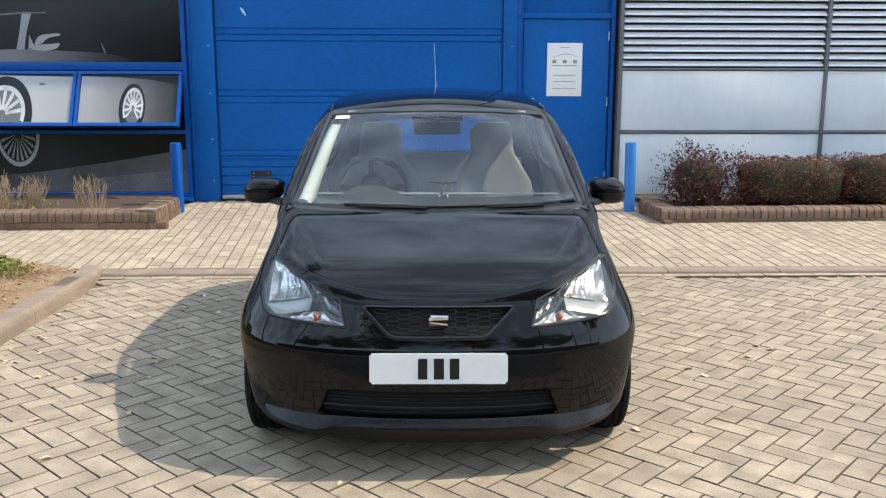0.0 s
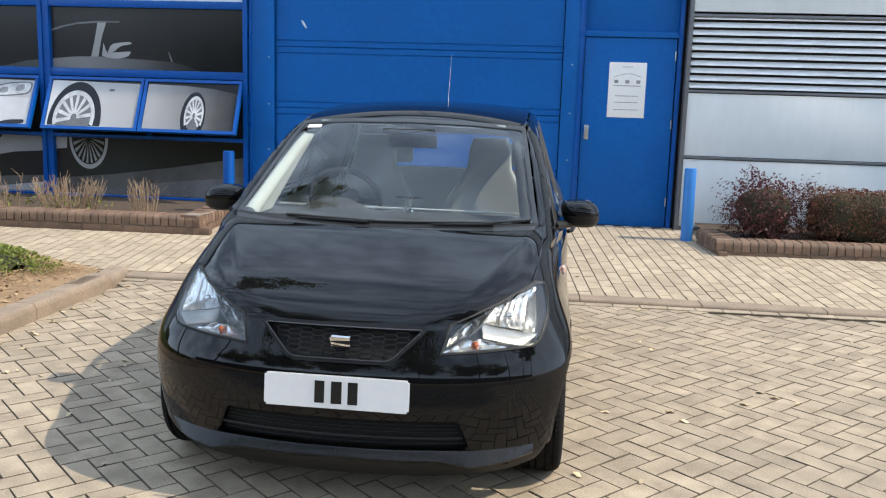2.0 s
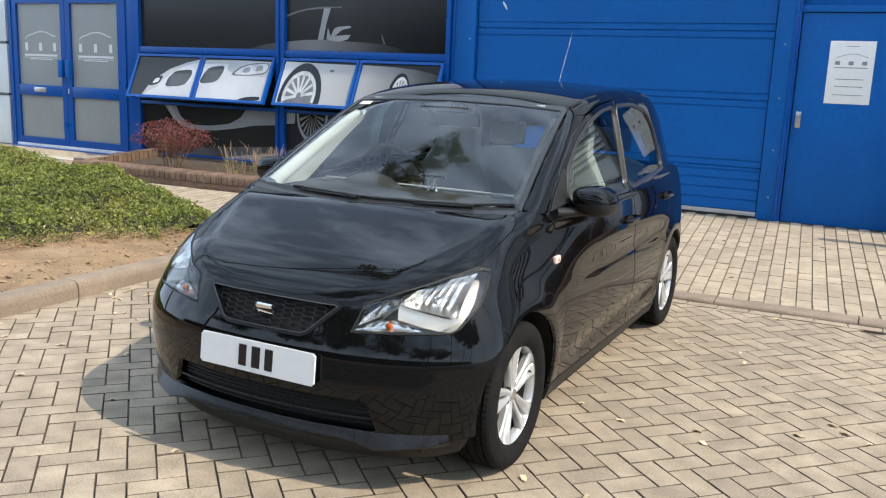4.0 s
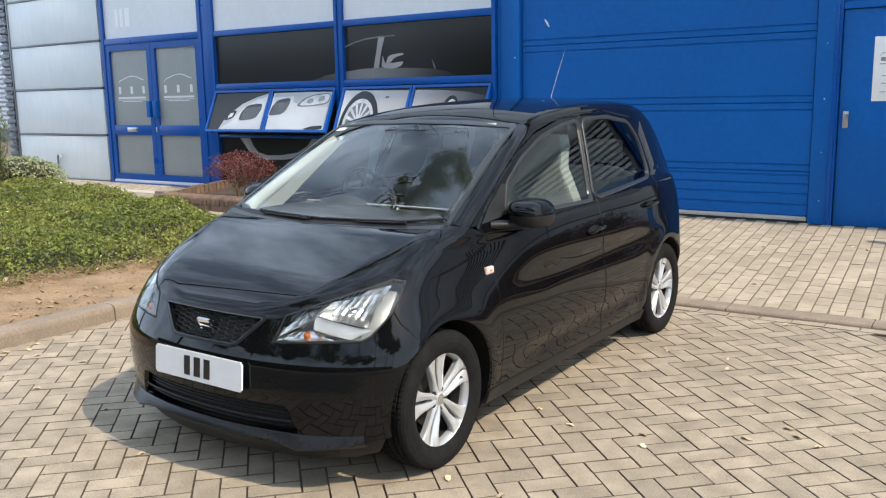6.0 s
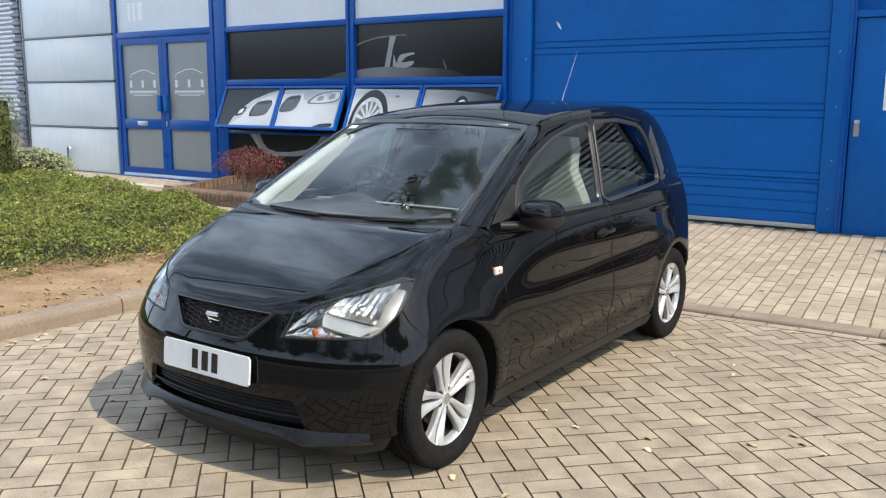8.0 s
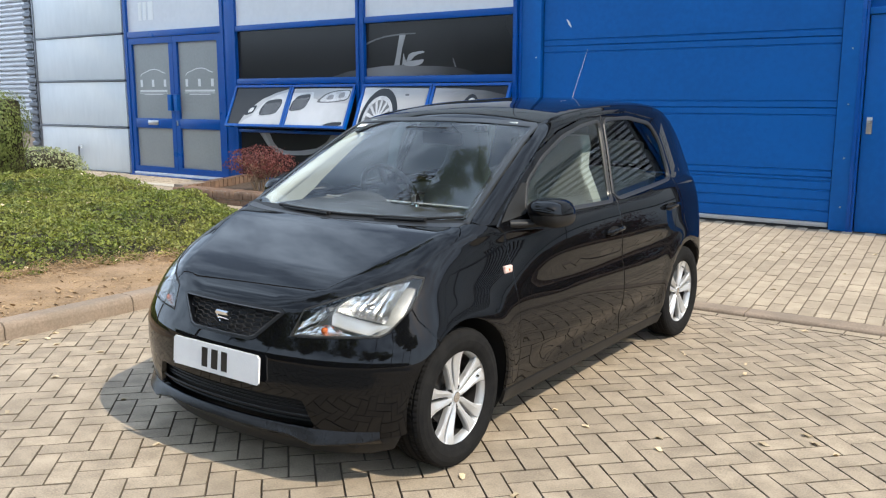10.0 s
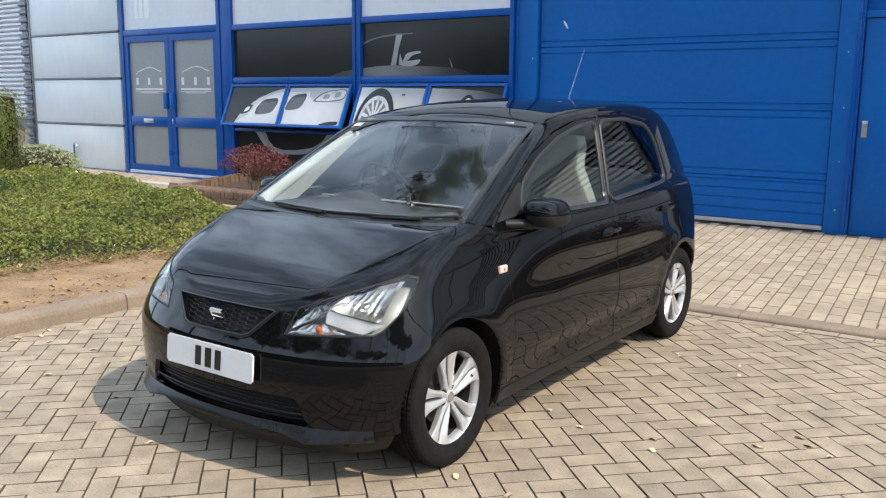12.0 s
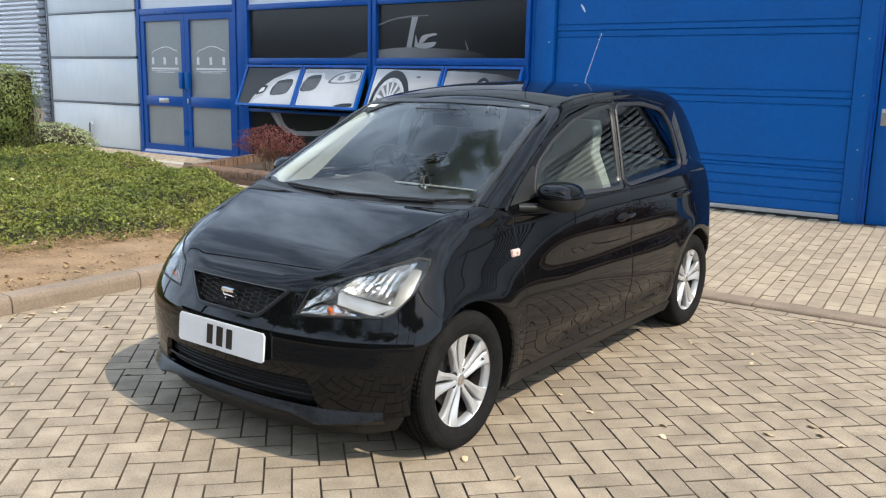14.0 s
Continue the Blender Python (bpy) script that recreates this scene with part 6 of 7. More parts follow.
part("threshold_line", boxed(EX0 + 0.1, EX1 - 0.1, YW - 0.03, YG, 0.191, 0.232, 0.002), M_SIGN, en)
# near-black sheet in place of the unlit space behind the doors
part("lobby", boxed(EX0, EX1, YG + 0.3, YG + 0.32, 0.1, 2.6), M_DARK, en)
for x, wd in ((-8.99, 0.085), (-8.86, 0.085), (-8.73, 0.13)):
    part("number_bar", boxed(x, x + wd, YG - 0.0165, YG - 0.0125, 2.74, 3.03), M_SIGN, en)
M_LOGO = surface("white_vinyl", (0.75, 0.75, 0.74), (0.7, 0.7, 0.69), 10, 0.4)
for x0, x1, sd in ((EX0 + 0.075, EM - 0.004, -1), (EM + 0.004, EX1 - 0.075, 1)):
    lf = part("leaf", frame_ring(bmesh.new(), x0, x1, 0.236, 2.455, 0.098, YW - 0.005, YG + 0.05), M_BLUE_FRAME, en, "blue aluminium door leaf")
    part("mid_rail", boxed(x0 + 0.1, x1 - 0.1, YW - 0.003, YG + 0.045, 0.978, 1.140, 0.004), M_BLUE_FRAME, lf)
    part("pane", boxed(x0 + 0.1, x1 - 0.1, YG - 0.008, YG + 0.008, 0.32, 0.985), M_FROST, lf)
    part("pane", boxed(x0 + 0.1, x1 - 0.1, YG - 0.008, YG + 0.008, 1.135, 2.36), M_FROST, lf)
    cx = (x0 + x1) / 2
    part("logo_arc", curve_band(bmesh.new(), [(a * 2.2, b * 2.0) for a, b in LOGO_ARC], 0.014, YG - 0.011, YG - 0.0085, Matrix.Translation((cx, 0, 1.83))), M_LOGO, lf)
    for a in (-0.31, 0.0, 0.31):
        part("logo_mark", boxed(cx + a - 0.03, cx + a + 0.03, YG - 0.011, YG - 0.0085, 1.655, 1.775), M_LOGO, lf)
    for z, w, hh in ((1.575, 0.72, 0.03), (1.55, 0.74, 0.008), (1.525, 0.50, 0.012)):
        part("logo_bar", boxed(cx - w / 2, cx + w / 2, YG - 0.011, YG - 0.0085, z, z + hh), M_LOGO, lf)
    hx = x1 - 0.075 if sd < 0 else x0 + 0.075
    part("pull_handle", boxed(hx - 0.045, hx + 0.045, YW - 0.06, YW + 0.0, 1.27, 1.53, 0.008), M_BLUE if sd < 0 else M_BLUE, lf, "blue box pull handle")
    if sd < 0:
        part("letter_plate", boxed(cx - 0.13, cx + 0.13, YW - 0.016, YW, 1.03, 1.105, 0.004), M_STEEL, lf, "brushed steel letter plate")
    else:
        part("lock", boxed(x0 + 0.03, x0 + 0.055, YW - 0.02, YW, 1.03, 1.11, 0.003), M_STEEL, lf)
step = part("doorstep", boxed(-9.45, -6.62, 9.55, YW - 0.08, 0.06, 0.150, 0.008), surface("pale_concrete", (0.50, 0.455, 0.385), (0.40, 0.36, 0.30), 6, 0.85, bump=0.001, bump_scale=90))
tagged(step, "pale concrete doorstep slab", "step", kind="structure")

tp = empty("standpipe", label="thin grey outdoor tap pipe on the wall", category="tap")
part("pipe", tube(bmesh.new(), [(-10.85, YC - 0.05, 0.17), (-10.85, YC - 0.05, 0.48), (-10.85, YC - 0.05, 0.58), (-10.82, YC - 0.06, 0.61), (-10.73, YC - 0.09, 0.61)], 0.018, 8), M_CLAD_TRIM, tp, smooth=60)
part("tap", tube(bmesh.new(), [(-10.74, YC - 0.09, 0.615), (-10.70, YC - 0.10, 0.615), (-10.69, YC - 0.10, 0.58)], 0.017, 8), M_STEEL, tp, smooth=60)
part("tap_lever", boxed(-10.76, -10.67, YC - 0.10, YC - 0.08, 0.635, 0.647, 0.003), M_STEEL, tp)

# ---------- bollards ----------


def bollard():
    bm = lathe(bmesh.new(), [(0.0605, -0.02), (0.0605, 0.735), (0.058, 0.748), (0.052, 0.753), (0, 0.755)], 28)
    ob = part("bollard", bm, M_BOLLARD, smooth=35)
    return tagged(ob, "lighter blue round steel bollard", "bollard", group="bollards by the doors")


b0 = bollard()
b0.matrix_basis = pose(3.25, 9.74, ramp_z(9.74), 0, -0.6, 0)
# this bollard gets the darker frame blue, the other a lighter one
b1 = part("bollard", lathe(bmesh.new(), [(0.0605, -0.02), (0.0605, 0.735), (0.058, 0.748), (0.052, 0.753), (0, 0.755)], 28), M_BLUE_FRAME, smooth=35, m=pose(-1.685, 9.72, ramp_z(9.72), 0.5, 0.4, 0))
tagged(b1, "darker blue round steel bollard by the planter", "bollard", group="bollards by the doors")

# ---------- brick planters ----------


def cap_brick():
    """A bullnose brick on edge: length along x, rounded over the front top."""
    bm = bmesh.new()
    r, h, d = 0.05, 0.108, 0.20
    prof = [(0, 0)] + [(r - r * math.cos(radians(a)), h - r + r * math.sin(radians(a))) for a in (0, 22, 45, 68, 90)] + [(d, h), (d, 0)]
    a = [bm.verts.new((0.004, y, z)) for y, z in prof]
    b = [bm.verts.new((0.073, y, z)) for y, z in prof]
    for k in range(len(prof)):
        j = (k + 1) % len(prof)
        bm.faces.new((a[k], a[j], b[j], b[k]))
    bm.faces.new(a[::-1])
    bm.faces.new(b)
    bmesh.ops.recalc_face_normals(bm, faces=bm.faces)
    return mesh_of("brick", bm, 50)


CAP = cap_brick()
CAP.materials.append(M_BRICK)
LOW = mesh_of("brick", boxed(0.004, 0.215, 0.008, 0.1, 0, 0.072, 0.004), 40)
LOW.materials.append(M_BRICK)
rnd = random.Random(4)


def brick_run(owner, x0, y0, x1, y1, drop=0.0):
    """Edging along a line: one course of stretchers, then bricks on edge."""
    L = math.hypot(x1 - x0, y1 - y0)
    ang = math.degrees(math.atan2(y1 - y0, x1 - x0))

    def at(s, dz, turn=0.0):
        x, y = x0 + (x1 - x0) * s / L, y0 + (y1 - y0) * s / L
        return pose(x, y, ramp_z(y) + dz, 0, 0, ang + turn)
    s = 0.0
    while s < L - 0.06:
        o = new("brick", CAP)
        o.parent = owner
        o.matrix_basis = at(s, 0.082 - drop + rnd.uniform(-0.003, 0.003), rnd.uniform(-1.2, 1.2))
        s += 0.081
    s = 0.0
    while s < L - 0.1:
        o = new("brick", LOW)
        o.parent = owner
        o.matrix_basis = at(s, rnd.uniform(-0.002, 0.002) - drop, rnd.uniform(-0.4, 0.4))
        s += 0.222
    bm = box(bmesh.new(), 0.02, L - 0.02, 0.016, 0.185, -0.05, 0.178 - drop)
    part("mortar", bm, M_MORTAR, owner, m=pose(x0, y0, ramp_z((y0 + y1) / 2), 0, 0, ang), smooth=None)


def planter(name, corners, soil_poly, label, drop=0.0):
    pt = empty(name, kind="structure", label=label, category="planter")
    for (a, b), (c, d) in zip(corners, corners[1:]):
        brick_run(pt, a, b, c, d, drop)
    bm = bmesh.new()
    vs = [bm.verts.new((x, y, ramp_z(y) + 0.085)) for x, y in soil_poly]
    bm.faces.new(vs)
    bmesh.ops.triangulate(bm, faces=bm.faces[:])
    bmesh.ops.subdivide_edges(bm, edges=bm.edges[:], cuts=7, use_grid_fill=True)
    for v in bm.verts:
        v.co.z += 0.018 * noise.noise(v.co * 5)
    bmesh.ops.recalc_face_normals(bm, faces=bm.faces)
    part("soil", bm, M_MULCH, pt, smooth=60)
    return pt


planter("planter_west", [(-6.25, 10.20), (-6.15, 8.72), (-4.0, 8.76), (-1.66, 8.82), (-1.64, 9.62)], [(-6.05, 8.85), (-1.75, 8.9), (-1.8, 10.34), (-6.1, 10.34)], "low brick-edged planting bed under the windows")
planter("planter_east", [(3.33, 9.66), (3.42, 9.06), (6.6, 9.18), (11.0, 9.35)], [(3.5, 9.18), (11.0, 9.45), (11.0, 10.33), (3.42, 10.33)], "low brick-edged planting bed by the grey wall", 0.042)

# ---------- plants ----------
M_LEAF = surface("green_leaf", (0.245, 0.275, 0.048), (0.095, 0.13, 0.025), 6, 0.5, through_light=0.35, per="island", per_amount=0.5, stain=(0.30, 0.27, 0.07), stain_amount=0.7, stain_scale=2.2)
M_HEDGE = surface("hedge_leaf", (0.20, 0.24, 0.065), (0.11, 0.15, 0.04), 6, 0.5, through_light=0.35, per="island", per_amount=0.4, stain=(0.14, 0.16, 0.05), stain_amount=0.6, stain_scale=3)
M_VARI = surface("variegated_leaf", (0.52, 0.53, 0.32), (0.19, 0.25, 0.09), 30, 0.5, through_light=0.35, per="island", per_amount=0.4)
M_RED = surface("dark_red_leaf", (0.13, 0.034, 0.036), (0.055, 0.022, 0.022), 8, 0.5, through_light=0.35, per="island", per_amount=0.45)
M_RUST = surface("rusty_leaf", (0.17, 0.062, 0.036), (0.075, 0.034, 0.022), 8, 0.55, through_light=0.35, per="island", per_amount=0.5, stain=(0.24, 0.10, 0.04), stain_amount=0.7, stain_scale=3)
M_PINK = surface("reddish_leaf", (0.22, 0.06, 0.05), (0.12, 0.04, 0.035), 8, 0.5, through_light=0.35, per="island", per_amount=0.45)
M_TWIG = surface("dry_twig", (0.36, 0.26, 0.17), (0.22, 0.145, 0.09), 30, 0.85)
M_BARK = surface("bark", (0.09, 0.065, 0.045), (0.05, 0.038, 0.028), 12, 0.9, bump=0.004)
M_DEADLEAF = surface("fallen_leaf", (0.62, 0.50, 0.34), (0.45, 0.34, 0.2), 20, 0.7, per="object", per_amount=0.3)
M_STRAW = surface("straw", (0.40, 0.28, 0.16), (0.25, 0.165, 0.09), 12, 0.9, per="island", per_amount=0.35)


def leaves(name, points, normals, size, material, parent=None, seed=1, lean=0.8, shape=0.5):
    """Many small folded leaves, one mesh: a point, an outward direction and a size each."""
    rg = np.random.default_rng(seed)
    n = len(points)
    nr = normals + rg.normal(0, lean, (n, 3))
    nr /= np.linalg.norm(nr, axis=1)[:, None] + 1e-9
    t = np.cross(nr, rg.normal(0, 1, (n, 3)))
    t /= np.linalg.norm(t, axis=1)[:, None] + 1e-9
    b = np.cross(nr, t)
    s = (size * rg.uniform(0.6, 1.3, n))[:, None]
    base, tip = points - t * s * 0.5, points + t * s * 0.5
    l, r = points + b * s * shape * 0.5 + nr * s * 0.12, points - b * s * shape * 0.5 + nr * s * 0.12
    v = np.stack([base, r, tip, l], 1).reshape(-1, 3)
    f = np.arange(4 * n).reshape(-1, 4)
    me = bpy.data.meshes.new(name)
    me.from_pydata(v.tolist(), [], np.concatenate([f[:, [0, 1, 2]], f[:, [0, 2, 3]]]).tolist())
    me.materials.append(material)
    ob = new(name, me)
    if parent is not None:
        ob.parent = parent
    return ob


def value(x, y, f, seed=0.0):
    return noise.noise(Vector((x * f, y * f, seed)))


COVER = [(-2.80, 1.5), (-2.72, 4.6), (-2.66, 5.4), (-2.32, 6.1), (-2.02, 6.65), (-2.10, 7.02), (-3.2, 7.55), (-4.5, 7.92), (-6.5, 8.25), (-9.0, 8.45), (-9.6, 1.5)]


def edge_distance(p):
    """Distance of points from the cover's outline."""
    d = np.full(len(p), 9.0)
    for (a, b), (c, e) in zip(COVER, COVER[1:] + COVER[:1]):
        u = np.array([c - a, e - b])
        k = np.clip(((p - (a, b)) @ u) / (u @ u), 0, 1)
        d = np.minimum(d, np.linalg.norm(p - (np.array([a, b]) + k[:, None] * u), axis=1))
    return d


def cover_top(p):
    d = edge_distance(p)
    und = np.array([0.10 * value(x, y, 0.9) + 0.065 * value(x, y, 3.1, 2) + 0.04 * value(x, y, 8, 5) for x, y in p])
    return 0.13 + 0.20 * (1 - np.exp(-d / 0.22)) + 0.055 * np.clip(-2.6 - p[:, 0], 0, 3.0) + und * np.clip(d / 0.3, 0.15, 1)


def ground_cover():
    rg = np.random.default_rng(11)
    q = np.stack([rg.uniform(-9.6, -2.0, 190000), rg.uniform(2.4, 8.5, 190000)], 1)
    jig = np.stack([0.10 * np.sin(q[:, 1] * 9) + 0.05 * np.sin(q[:, 1] * 23 + 1), 0 * q[:, 0]], 1)
    q = q[within(COVER, q + jig)]
    keep = rg.uniform(0, 1, len(q)) < np.clip(1.6 - 0.17 * np.abs(q[:, 0] + 2.2), 0.35, 1)
    q = q[keep]
    z = cover_top(q)
    d = edge_distance(q)
    low = np.array([bed_height(x, y) for x, y in q])
    depth = rg.uniform(0, 1, len(q)) ** 2
    zz = np.where(d < 0.22, low + (z - low) * rg.uniform(0.0, 1, len(q)), z - 0.07 * depth)
    return np.column_stack([q, zz])


gc = ground_cover()
rgl = np.random.default_rng(6)
up = np.tile([0.15, -0.35, 1.0], (len(gc), 1))
ob = leaves("ground_cover", gc, up, rgl.uniform(0.02, 0.042, len(gc)), M_LEAF, seed=3, lean=0.85, shape=0.62)
tagged(ob, "low spreading green ground cover shrub on the bed", "shrub", kind="stuff")
# one dark closed sheet a little below the leaves
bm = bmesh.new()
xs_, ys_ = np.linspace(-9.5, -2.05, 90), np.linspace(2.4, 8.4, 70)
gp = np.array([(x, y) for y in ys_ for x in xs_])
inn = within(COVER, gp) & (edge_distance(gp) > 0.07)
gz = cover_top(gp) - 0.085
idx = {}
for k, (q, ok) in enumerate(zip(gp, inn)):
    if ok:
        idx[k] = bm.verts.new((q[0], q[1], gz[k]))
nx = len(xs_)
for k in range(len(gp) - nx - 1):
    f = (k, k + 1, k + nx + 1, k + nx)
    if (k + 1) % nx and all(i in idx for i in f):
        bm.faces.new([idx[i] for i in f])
M_PLANT_CORE = surface("plant_core", (0.045, 0.04, 0.018), (0.025, 0.022, 0.012), 30, 0.95, bump=0.01, bump_scale=60)
tagged(part("ground_cover_twigs", bm, M_PLANT_CORE, smooth=60), "dark closed core under the ground cover leaves", "shrub", kind="stuff")
# trailing dry stems along the edge of the cover
rg = np.random.default_rng(5)
bm = bmesh.new()
for k in range(900):
    y = rg.uniform(3.0, 7.0)
    x = np.interp(y, [1.5, 4.6, 5.4, 6.1, 6.65, 7.02], [-2.8, -2.72, -2.66, -2.32, -2.02, -2.1]) + rg.normal(0.02, 0.10)
    a = rg.uniform(0, 6.28)
    L = rg.uniform(0.05, 0.22)
    z = bed_height(x, y) + rg.uniform(0.0, 0.05)
    p = [(x, y, z), (x + L * 0.5 * math.cos(a), y + L * 0.5 * math.sin(a), z + rg.uniform(0, 0.04)), (x + L * math.cos(a + 0.4), y + L * math.sin(a + 0.4), bed_height(x, y) + 0.004)]
    tube(bm, p, 0.0026, 3, 0.0012)
tagged(part("dry_stems", bm, M_STRAW, smooth=None), "dry brown stems along the planting edge", "stems", kind="stuff")
# litter on the soil strip
n = 1100
y = rg.uniform(2.6, 7.1, n)
x = -1.66 - np.abs(rg.normal(0, 0.45, n))
pts = np.array([(a, b, bed_height(a, b) + 0.006) for a, b in zip(x, y)])
scat = gc[rg.choice(len(gc), 260, replace=False)] + np.array([0, 0, 0.012])
tagged(leaves("fallen_leaf_scatter", scat, np.tile([0, -0.3, 1.0], (len(scat), 1)), rg.uniform(0.025, 0.055, len(scat)), M_DEADLEAF, seed=9, lean=0.5, shape=0.6), "pale dry leaves lying on the ground cover", "litter", kind="stuff")
tagged(leaves("leaf_litter", pts, np.tile([0, 0, 1.0], (n, 1)), np.where(rg.uniform(0, 1, n) < 0.12, 0.05, 0.018), M_STRAW, seed=8, lean=0.35, shape=0.6), "dry brown leaf litter on soil", "litter", kind="stuff")


def blob_points(centre, radii, n, seed, power=2.0, shell=0.55, rough=0.18):
    """Points near the outside of an uneven rounded mass, with outward directions."""
    rg = np.random.default_rng(seed)
    d = rg.normal(0, 1, (n, 3))
    d /= np.linalg.norm(d, axis=1)[:, None]
    k = (np.abs(d) ** power).sum(1) ** (-1 / power)
    r = k * (1 - shell * rg.uniform(0, 1, n) ** 2.2)
    bump = np.array([1 + rough * noise.noise(Vector(q) * 2.6 + Vector((seed, 0, 0))) + 0.5 * rough * noise.noise(Vector(q) * 7.0) for q in d])
    p = np.array(centre) + d * (r * bump)[:, None] * np.array(radii)
    return p, d


def shrub(name, x, y, radii, n, size, material, label, seed, power=2.0, stems=14, zbase=None, core=None, shell=0.55, rough=0.18):
    z0 = ramp_z(y) + 0.14 if zbase is None else zbase
    sh = empty(name, pose(x, y, z0), label=label, category="shrub")
    p, d = blob_points((0, 0, radii[2] * 1.02), radii, n, seed, power, shell, rough)
    keep = p[:, 2] > 0.01
    leaves("leaf_mass", p[keep], d[keep], np.full(keep.sum(), size), material, sh, seed, 0.7, 0.6)
    rg = np.random.default_rng(seed)
    bm = bmesh.new()
    for k in range(stems):
        a, q = rg.uniform(0, 6.28), rg.uniform(0.3, 0.9)
        tip = Vector((radii[0] * q * math.cos(a), radii[1] * q * math.sin(a), radii[2] * rg.uniform(1.0, 1.8)))
        tube(bm, [(0.04 * math.cos(a), 0.04 * math.sin(a), -0.03), tip * 0.5 + Vector((0, 0, 0.03)), tip], 0.007, 4, 0.002)
    tagged(part("brushwood", bm, M_TWIG, sh, smooth=None), kind="stuff")
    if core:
        # dark closed body inside the leaf mass
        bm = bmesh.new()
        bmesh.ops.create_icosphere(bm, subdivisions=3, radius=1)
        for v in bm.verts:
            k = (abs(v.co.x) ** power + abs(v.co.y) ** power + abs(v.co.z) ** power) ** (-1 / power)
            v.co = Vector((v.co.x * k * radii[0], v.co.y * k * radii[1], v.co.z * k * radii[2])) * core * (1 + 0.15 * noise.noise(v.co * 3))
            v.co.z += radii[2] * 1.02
        part("core", bm, M_PLANT_CORE, sh, smooth=60)
    return sh


shrub("barberry", 3.97, 9.62, (0.35, 0.30, 0.315), 6200, 0.030, M_RED, "dark red leafy barberry bush in the brick bed", 21, stems=30, shell=0.6, rough=0.75, core=0.7, power=2.6, zbase=ramp_z(9.62) + 0.04)
for k, (x, w) in enumerate(((4.98, 0.60), (6.08, 0.55), (7.1, 0.6), (8.2, 0.6), (9.3, 0.6))):
    shrub("barberry_hedge", x, 9.66, (w, 0.34, 0.275 + 0.012 * (k % 2)), 12500, 0.024, M_RUST, "clipped rusty brown barberry hedge in the brick bed", 31 + k, power=5.5, stems=8, core=0.84, shell=0.34, rough=0.22, zbase=ramp_z(9.66) + 0.05)
shrub("red_shrub", -4.95, 9.25, (0.52, 0.35, 0.20), 3800, 0.028, M_PINK, "reddish flat-topped shrub on bare stems in the brick bed", 41, stems=24, zbase=ramp_z(9.25) + 0.30, shell=0.7, rough=0.3)
bm = bmesh.new()
rg = np.random.default_rng(44)
for k in range(26):
    a, q = rg.uniform(0, 6.28), rg.uniform(0.2, 1)
    tube(bm, [(-4.95 + 0.09 * math.cos(a), 9.25 + 0.09 * math.sin(a), ramp_z(9.25) + 0.1), (-4.95 + 0.2 * q * math.cos(a), 9.25 + 0.2 * q * math.sin(a), ramp_z(9.25) + 0.3), (-4.95 + 0.42 * q * math.cos(a), 9.25 + 0.28 * q * math.sin(a), ramp_z(9.25) + 0.5)], 0.008, 4, 0.003)
legs = part("brushwood", bm, M_TWIG, [o for o in scene.objects if o.name == "red_shrub"][0], smooth=None)
tagged(legs, kind="stuff")
legs.matrix_parent_inverse = legs.parent.matrix_basis.inverted()
shrub("variegated_shrub", -9.68, 8.85, (0.93, 0.45, 0.27), 5200, 0.045, M_VARI, "low rounded pale green variegated shrub by the wall", 51, power=2.4, core=0.85, zbase=ramp_z(9.05) + 0.03)
hedge = empty("hedge", pose(-8.97, 7.05, 0.2), label="tall dense clipped green hedge", category="hedge")
p, d = blob_points((0, 0, 0.67), (1.38, 0.62, 0.69), 28000, 61, 9.0, 0.16, 0.07)
leaves("leaf_mass", p, d, np.full(len(p), 0.045), M_HEDGE, hedge, 61, 0.7, 0.6)
part("core", boxed(-1.24, 1.24, -0.52, 0.52, 0.02, 1.26, 0.08), M_PLANT_CORE, hedge)


def cut_stems(name, x, y, spread, n, seed, green):
    """A cut-back clump of bare upright stems."""
    z0 = ramp_z(y) + 0.08
    cl = empty(name, pose(x, y, z0), label="cut-back clump of bare brown stems in the brick bed", category="shrub", group="cut-back clumps")
    rg = np.random.default_rng(seed)
    bm = bmesh.new()
    for k in range(n):
        a, q = rg.uniform(0, 6.28), rg.uniform(0, 1) ** 0.6
        b = Vector((spread * 0.55 * q * math.cos(a), spread * 0.4 * q * math.sin(a), 0))
        tip = b * rg.uniform(1.3, 2.0) + Vector((rg.normal(0, 0.025), 0, rg.uniform(0.24, 0.40)))
        mid = (b + tip) / 2 + Vector((rg.normal(0, 0.012), rg.normal(0, 0.012), 0))
        tube(bm, [b, mid, tip], rg.uniform(0.0035, 0.006), 5, 0.0025)
        for _ in range(2):
            s = mid.lerp(tip, rg.uniform(0.0, 0.8))
            e = s + Vector((rg.normal(0, 0.045), rg.normal(0, 0.03), rg.uniform(0.05, 0.12)))
            tube(bm, [s, e], 0.003, 4, 0.002)
    tagged(part("brushwood", bm, M_TWIG, cl, smooth=None), kind="stuff")
    if green:
        p, d = blob_points((0, -0.05, 0.1), (spread * 1.0, 0.2, 0.13), green, seed + 1)
        leaves("new_leaves", p[p[:, 2] > 0], d[p[:, 2] > 0], np.full((p[:, 2] > 0).sum(), 0.035), M_LEAF, cl, seed, 0.8, 0.6)


cut_stems("cut_shrub", -3.22, 9.18, 0.48, 85, 71, 260)
cut_stems("cut_shrub", -2.42, 9.22, 0.24, 34, 72, 0)
cut_stems("cut_shrub", -4.0, 9.3, 0.2, 12, 73, 60)

# ---------- what stands around: at the edge, in reflections, or unseen and added ---
fb = empty("warehouse", label="far white ribbed metal warehouse beyond the hedge", category="building")
bm = bmesh.new()
